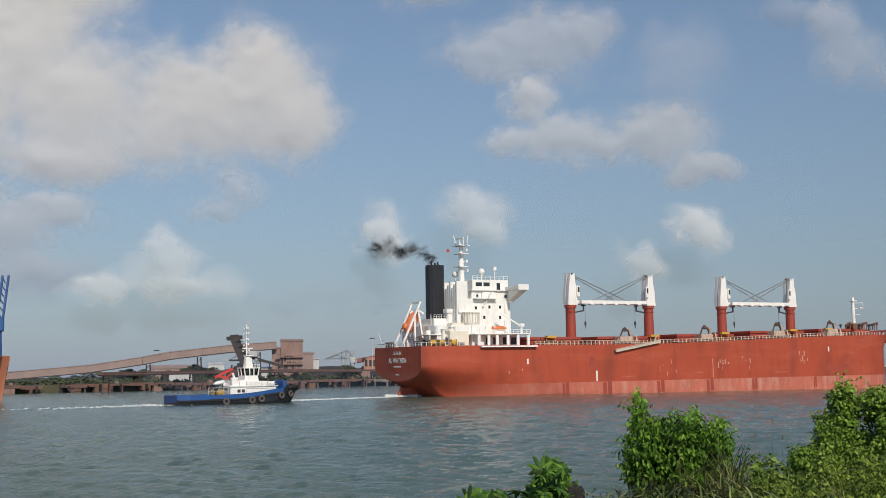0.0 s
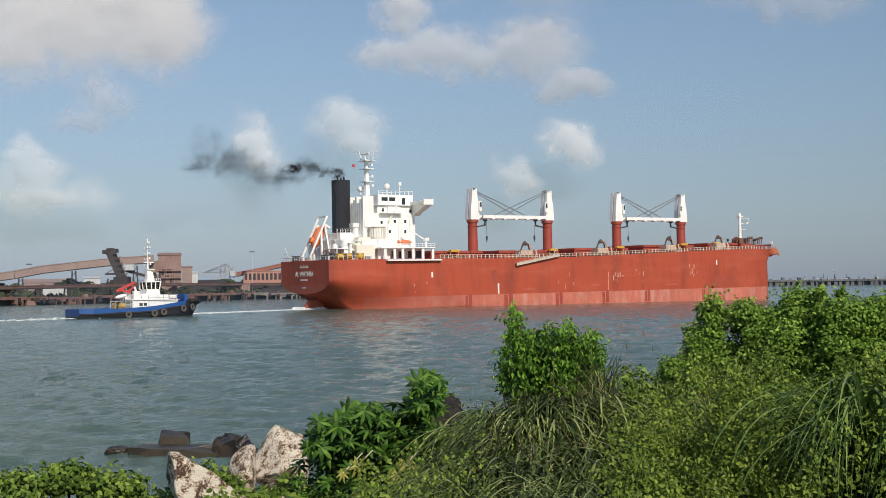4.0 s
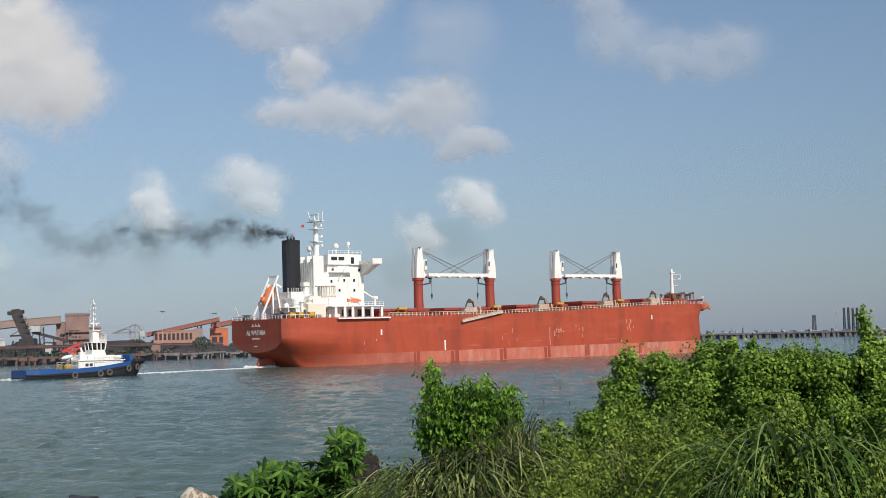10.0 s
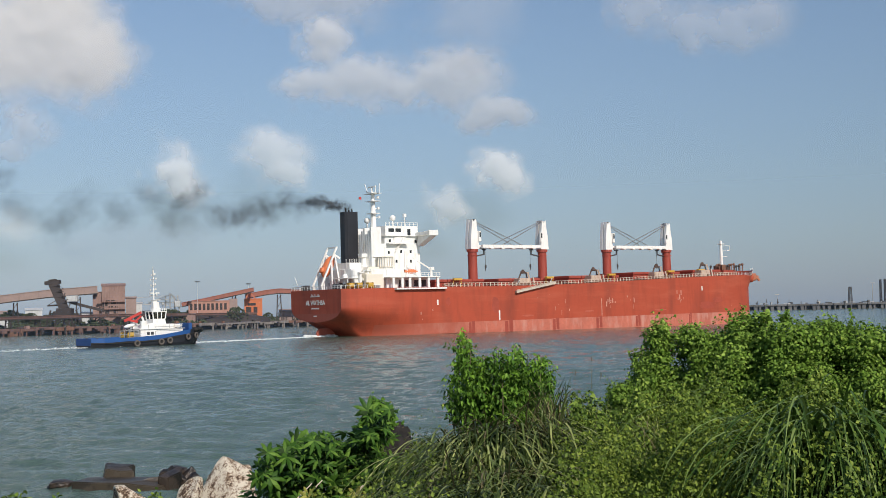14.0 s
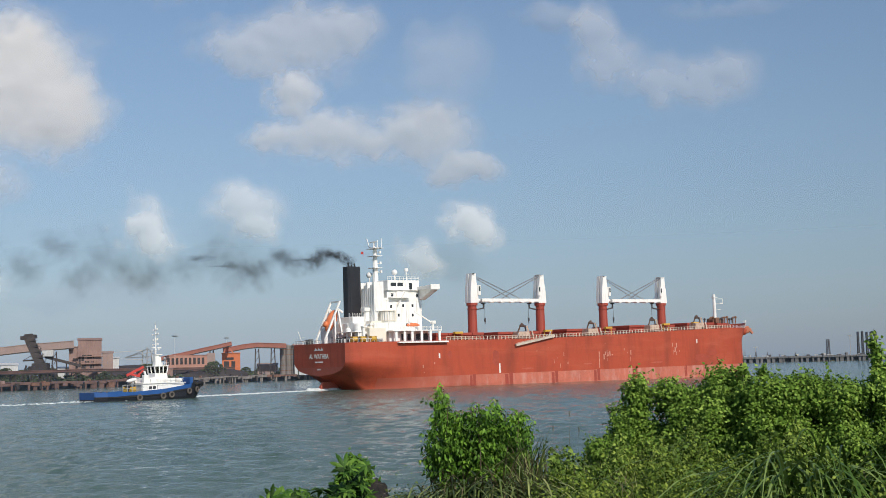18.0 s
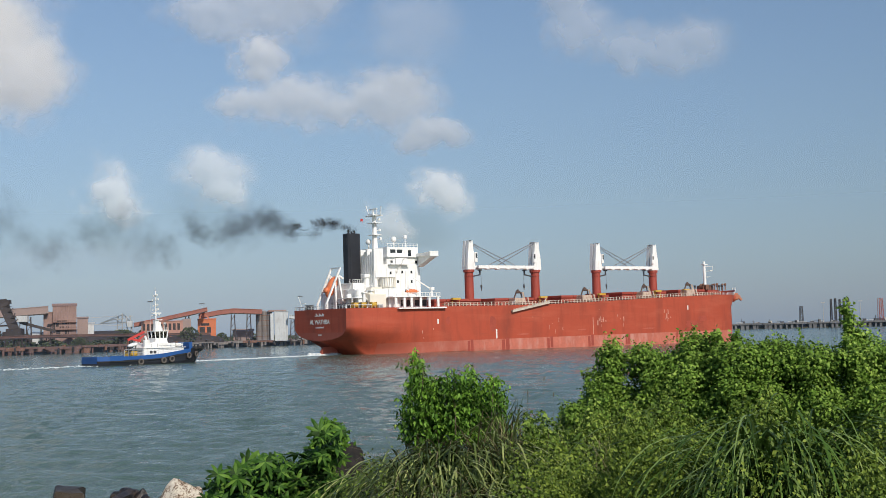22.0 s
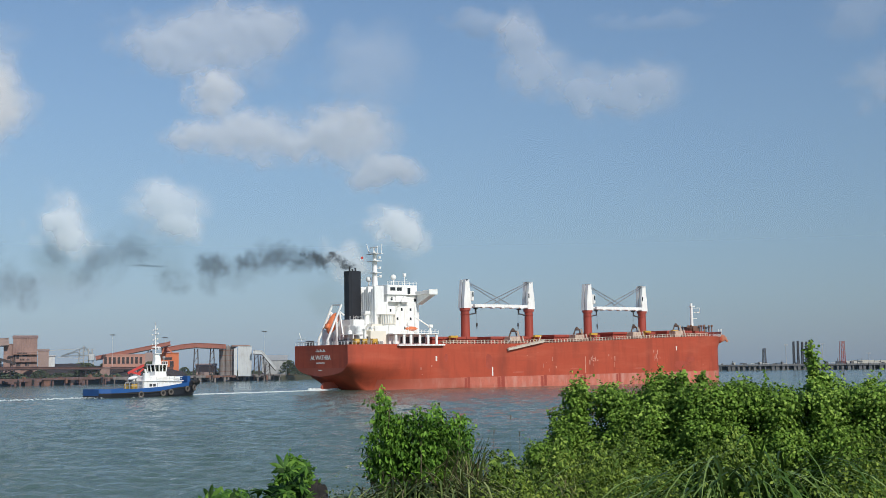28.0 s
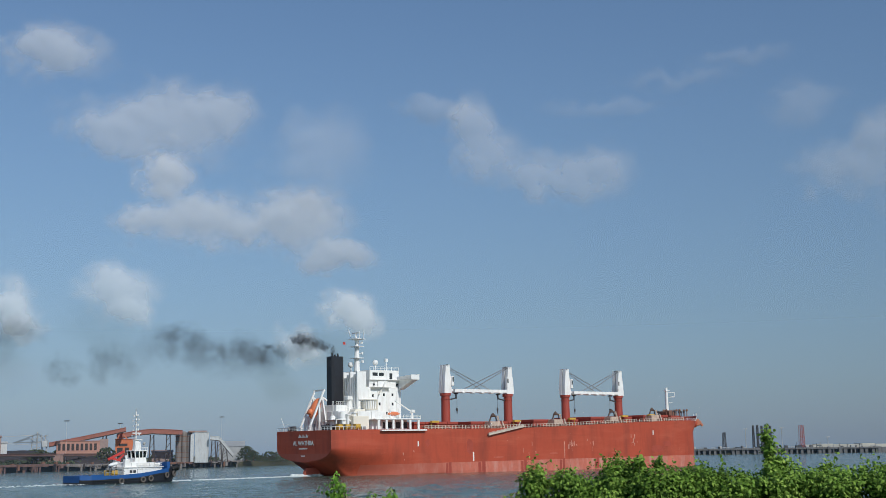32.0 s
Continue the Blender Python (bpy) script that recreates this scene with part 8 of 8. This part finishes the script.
cloud("thin streak of high cloud", [(19.27, 16.43, 2.3, 0.42), (16.0, 15.4, 2.4, 0.35), (22.0, 17.2, 2.0, 0.4)], 0.11, 13, 0.09, 29, 0.5, lean=26)
cloud("small faint grey-white cloud", [(24.52, 14.87, 1.5, 0.9)], 0.16, 14, 0.09, 29, lean=28)
cloud("pale cloud at the edge of blue sky", [(26.38, 12.04, 1.9, 1.1), (27.6, 13.0, 0.9, 1.2), (29.5, 12.4, 2.0, 1.8)], 0.30, 15, 0.09, 29, lean=28)
cloud("faint veil of thin cloud", [(7.79, 15.51, 1.7, 0.55)], 0.22, 16, 0.09, 29)
cloud("faint low veil of cloud", [(-9.5, 3.6, 2.4, 0.7), (-12.5, 3.2, 1.4, 0.5)], 0.22, 17, 0.08)


# ---- haze: a pale tinted sheet painted as haze above the horizon, far behind everything ----
def build_haze():
    az_ = np.radians(np.arange(-75, 75.1, 2.5))
    el_ = np.radians(np.concatenate([np.arange(-0.3, 2, 0.25), np.arange(2, 25, 0.5)]))
    A, E_ = np.meshgrid(az_, el_, indexing="ij")
    X = 3600 * np.stack([np.sin(A) * np.cos(E_), np.cos(A) * np.cos(E_), np.sin(E_)], -1).reshape(-1, 3)
    na, ne = A.shape
    i, j = np.arange(na - 1)[:, None], np.arange(ne - 1)[None, :]
    F_ = np.stack([i * ne + j, (i + 1) * ne + j, (i + 1) * ne + j + 1, i * ne + j + 1], -1).reshape(-1, 4)
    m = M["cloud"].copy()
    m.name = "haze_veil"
    # the haze is put into this blue-grey sheet colour
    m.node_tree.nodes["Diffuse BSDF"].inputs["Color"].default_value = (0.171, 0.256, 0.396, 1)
    ob = tri_mesh("haze_backdrop", X, F_, m, None, "pale blue-grey tinted sheet standing in for haze above the horizon")
    at = ob.data.attributes.new("cover", "FLOAT", "POINT")
    e = np.degrees(E_).reshape(-1)
    at.data.foreach_set("value", (0.82 * np.clip(1 - np.maximum(e, 0) / 23.0, 0, 1) ** 1.45).astype(np.float32))
    ob.data.polygons.foreach_set("use_smooth", np.ones(len(ob.data.polygons), dtype=bool))
    tagged(ob, "pale blue-grey tinted sheet standing in for haze above the horizon", "haze", kind="structure")


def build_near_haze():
    """A faint tinted sheet over the water, painted as haze before the far shore."""
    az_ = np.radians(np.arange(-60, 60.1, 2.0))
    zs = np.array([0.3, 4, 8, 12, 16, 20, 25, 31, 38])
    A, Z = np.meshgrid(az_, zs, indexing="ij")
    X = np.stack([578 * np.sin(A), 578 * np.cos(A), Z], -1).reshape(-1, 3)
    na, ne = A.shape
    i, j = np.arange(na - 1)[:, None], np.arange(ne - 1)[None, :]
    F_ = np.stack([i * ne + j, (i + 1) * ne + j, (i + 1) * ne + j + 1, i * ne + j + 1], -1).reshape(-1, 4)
    ob = tri_mesh("haze_veil", X, F_, bpy.data.materials["haze_veil"], None, "faint blue-grey tinted sheet standing in for haze over the far water")
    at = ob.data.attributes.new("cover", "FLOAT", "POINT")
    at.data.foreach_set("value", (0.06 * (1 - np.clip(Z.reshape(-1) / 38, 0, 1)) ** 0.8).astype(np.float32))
    tagged(ob, "faint blue-grey tinted sheet standing in for haze over the far water", "haze", kind="structure")


build_haze()
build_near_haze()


# ---- wake: foam on the water behind the carrier, drawn along with it ----
M["foam"] = material("white_foam", (0.66, 0.69, 0.68), 0.7, vary=0.15, scale=1.0)


def build_wake(name, label, length, width, count, seed, first=2.0):
    k, rng = Kit(), random.Random(seed)
    for i in range(count):
        s = first + length * rng.random() ** 2.2
        if rng.random() < s / length:
            continue
        w = width * (0.5 + 1.8 * s / length)
        if rng.random() > 0.6 + 0.6 * max(0, 0.4 + noise.noise(Vector((s * 0.11, seed, 0)))):
            continue
        y = rng.gauss(0, 0.45) * w
        L_, W_ = rng.uniform(0.2, 1.0), rng.uniform(0.05, 0.26)
        n = 7
        ring = []
        for j in range(n):
            a = 2 * math.pi * j / n
            ring.append((-s + L_ * math.cos(a) * rng.uniform(0.6, 1.2), y + W_ * math.sin(a) * rng.uniform(0.6, 1.2), 0.06))
        k.add(ring + [(-s, y, 0.16)], [(j, (j + 1) % n, n) for j in range(n)])
    me = bpy.data.meshes.new(name)
    me.from_pydata(k.v, [], k.f)
    me.materials.append(M["foam"])
    return tagged(new(name, me), label, "wake", kind="stuff")


carrier_wake = build_wake("carrier_wake", "white streak of foam trailing behind the carrier", 135, 5.0, 3000, 3, 1.0)
tug_wake = build_wake("tug_wake", "thin foam along the tug's waterline and stern", 120, 5.0, 230, 9, -1.0)
wash = Kit()
rng = random.Random(2)
for i in range(26):
    wash.ball((2.2 + rng.gauss(0, 2.0), rng.gauss(0, 1.6), 0.1), rng.uniform(0.3, 0.8), 8, 5, (1.6, 1, 0.8), lump=0.4, seed=i)
propeller_wash = tagged(part("propeller_wash", wash, M["foam"], smooth=True), "white churned water at the carrier's rudder", "wake", kind="stuff")


def wake_pose(t, back=2.0):
    d = (t - 15) / 10
    return pose(-20.70 + 18.224 * d + 0.365 * d * d, 383.88 + 14.382 * d - 1.033 * d * d, 0, 0, 0, 38.0)


# ---- smoke: many soft curled wisps leave the funnel and drift away on the wind ----
def smoke_material():
    m = bpy.data.materials.new("exhaust_smoke")
    m.use_nodes = True
    n, l = m.node_tree.nodes, m.node_tree.links
    n.remove(n["Principled BSDF"])
    d = n.new("ShaderNodeBsdfDiffuse")
    d.inputs["Color"].default_value = (0.048, 0.050, 0.056, 1)
    t = n.new("ShaderNodeBsdfTransparent")
    at = n.new("ShaderNodeAttribute")
    at.attribute_name = "cover"
    mx = n.new("ShaderNodeMixShader")
    l.new(at.outputs["Fac"], mx.inputs[0])
    l.new(t.outputs[0], mx.inputs[1])
    l.new(d.outputs[0], mx.inputs[2])
    l.new(mx.outputs[0], n["Material Output"].inputs["Surface"])
    return m


M["smoke"] = smoke_material()
PUFFS = []


def wisp_mesh(seed, thick):
    """A flat wisp, densest in its middle and fraying out at the rim."""
    n = 34
    g = np.linspace(-1, 1, n)
    X, Z = np.meshgrid(g, g, indexing="ij")
    f = fractal(X * 1.9 + 5 * seed + 20, Z * 1.9 + 9, 300 + seed, 5)
    f2 = fractal(X * 2.5 + 3 * seed + 20, Z * 2.5 + 40, 340 + seed, 3)
    r = np.sqrt(X ** 2 + Z ** 2) + 0.9 * (f - 0.5)
    den = np.clip(1 - r, 0, 1)
    den = np.clip(den * 1.35, 0, 1) ** 1.4 * np.clip(0.35 + 1.5 * (f2 - 0.25), 0, 1)
    den *= np.clip((1 - np.maximum(np.abs(X), np.abs(Z))) * 6, 0, 1)
    V = np.stack([X, 0 * X, Z], -1).reshape(-1, 3)
    i, j = np.arange(n - 1)[:, None], np.arange(n - 1)[None, :]
    F_ = np.stack([i * n + j, (i + 1) * n + j, (i + 1) * n + j + 1, i * n + j + 1], -1).reshape(-1, 4)
    F_ = F_[den.reshape(-1)[F_].max(1) > 0.02]
    me = bpy.data.meshes.new("puff")
    me.from_pydata([tuple(q) for q in V], [], [tuple(int(c) for c in q) for q in F_])
    me.materials.append(M["smoke"])
    at = me.attributes.new("cover", "FLOAT", "POINT")
    at.data.foreach_set("value", (den.reshape(-1) * thick).astype(np.float32))
    me.polygons.foreach_set("use_smooth", [True] * len(me.polygons))
    return me


def build_smoke():
    plume = thing("smoke_plume", "black exhaust smoke drifting from the funnel", "smoke")
    rng = random.Random(77)
    dense = [wisp_mesh(i, 0.93) for i in range(6)]
    thin = [wisp_mesh(20 + i, 0.50) for i in range(6)]
    veil = [wisp_mesh(40 + i, 0.34) for i in range(6)]
    for sort, (every, sizes, wisps) in enumerate(((0.25, (1.5, 2.8), dense), (0.7, (3.4, 5.6), thin), (1.05, (6.0, 9.0), veil))):
        t0 = (-4.2, -3.6, -3.2)[sort]
        while t0 < 31.8:
            gust = noise.noise(Vector((t0 * 0.55, 3.3, 0))) + 0.6 * noise.noise(Vector((t0 * 1.7, 8.1, 0)))
            t0 += every * (0.85 + 0.3 * rng.random() + 0.9 * max(0.0, -gust))
            size = rng.uniform(*sizes)
            ob = part("puff", wisps[rng.randrange(6)], None, plume)
            ob.matrix_basis = Matrix.Diagonal((size * rng.uniform(1.0, 1.4), size, size * rng.uniform(0.8, 1.1), 1))
            PUFFS.append((ob, t0, rng.gauss(0, 1), rng.gauss(0, 1), rng.gauss(0, 1), rng.uniform(-45, 45), sort))


def puff_place(t, t0, gx, gy, gz, sort):
    """In the engine casing and the funnel until it leaves, a short rise, then away on the wind, spreading and sinking."""
    age = t - t0
    if age <= 0:
        return carrier_pose(t) @ Vector((12.6, 0.2, 7.5 + 31.4 * max(0.0, 1 + age / 0.3)))
    p = carrier_pose(t0) @ Vector((12.6, 0.2, 38.9))
    rise = (3.6, 3.2, 2.4)[sort] * (1 - math.exp(-age / 0.5)) - (0.22, 0.50, 0.62)[sort] * max(0.0, age - 0.8) * math.exp(-age / 14.0)
    spread = 0.30 * age / (1 + 0.02 * age)
    clump = t0 / 0.9
    wave = (1.7 * noise.noise(Vector((clump * 0.5, 0.3, 7))) + 0.6 * noise.noise(Vector((t0 * 1.5, 5, 7)))) * min(1.8 * age, 1.2 + 0.55 * age)
    return p + Vector((-(5.0 * age - 3.4 * (1 - math.exp(-age / 1.6))) - 0.6 * gx * spread, -0.5 * age + 0.5 * gy * spread, rise + gz * spread * 0.7 + wave))


def puff_ages(gz, sort):
    """When a wisp opens out, and when it is spent."""
    return ((-1.0, 0.0), (0.6, 2.0), (2.2, 5.0))[sort], ((1.9 + 0.5 * gz, 2.9 + 0.5 * gz), (5.6 + 1.2 * gz, 8.0 + 1.2 * gz), (17.0 + 2.5 * gz, 24.0 + 2.5 * gz))[sort]


def puff_turn(t, t0, gz, sort):
    """How far a wisp stands edge-on: the broad ones open out as they drift, all thin out to nothing in the end."""
    age = max(0.0, t - t0)
    opened, closed = puff_ages(gz, sort)
    return 89.9 * (1 - smoothstep(*opened, age)) + 89.9 * smoothstep(*closed, age)


build_smoke()


# ---- what moves ----
def motions():
    steps = (0, 4, 8, 12, 16, 20, 24, 28, 32)
    walk(carrier, [(t, carrier_pose(t)) for t in steps])
    walk(tug, [(t, tug_pose(t)) for t in range(0, 33, 2)])
    walk(carrier_wake, [(t, wake_pose(t) @ pose(0, 0, 0, 0, 0, 20 - 0.3 * t)) for t in steps])
    walk(propeller_wash, [(t, wake_pose(t)) for t in steps])
    walk(tug_wake, [(t, Matrix.Translation(tug_pose(t).translation * 1.0) @ pose(0, 0, 0, 0, 0, 46)) for t in steps])
    for ob, drift in CLOUDS:
        walk(ob, [(0, pose(0, 0, 0)), (16, pose(0, 0, 0, 0, 0, drift * 16)), (32, pose(0, 0, 0, 0, 0, drift * 32))])
    for ob, t0, gx, gy, gz, spin, big in PUFFS:
        times = [0.0]
        if t0 > 0.7:
            times += [t0 - 0.3]
        times += [t0 + a for a in (0.0, 0.35, 0.9, 1.8, 3.0, 4.4, 6.0, 8.0, 10.5, 14.0, 18.0, 24.0, 32.0, *puff_ages(gz, big)[0], *puff_ages(gz, big)[1]) if a >= 0 and 0.15 < t0 + a < 31.9]
        times = sorted(set(round(q, 2) for q in times + [32.0]))
        rows = []
        for t in times:
            p = puff_place(t, t0, gx, gy, gz, big)
            aim = math.degrees(math.atan2(p.x, p.y))
            tilt = math.degrees(math.atan2(p.z - EYE, math.hypot(p.x, p.y)))
            rows.append((t, Matrix.Translation(p) @ pose(0, 0, 0, tilt + puff_turn(t, t0, gz, big), 0, -aim) @ pose(0, 0, 0, 0, spin * 2 + spin * 0.05 * (t - 16), 0)))
        walk(ob, rows)


motions()
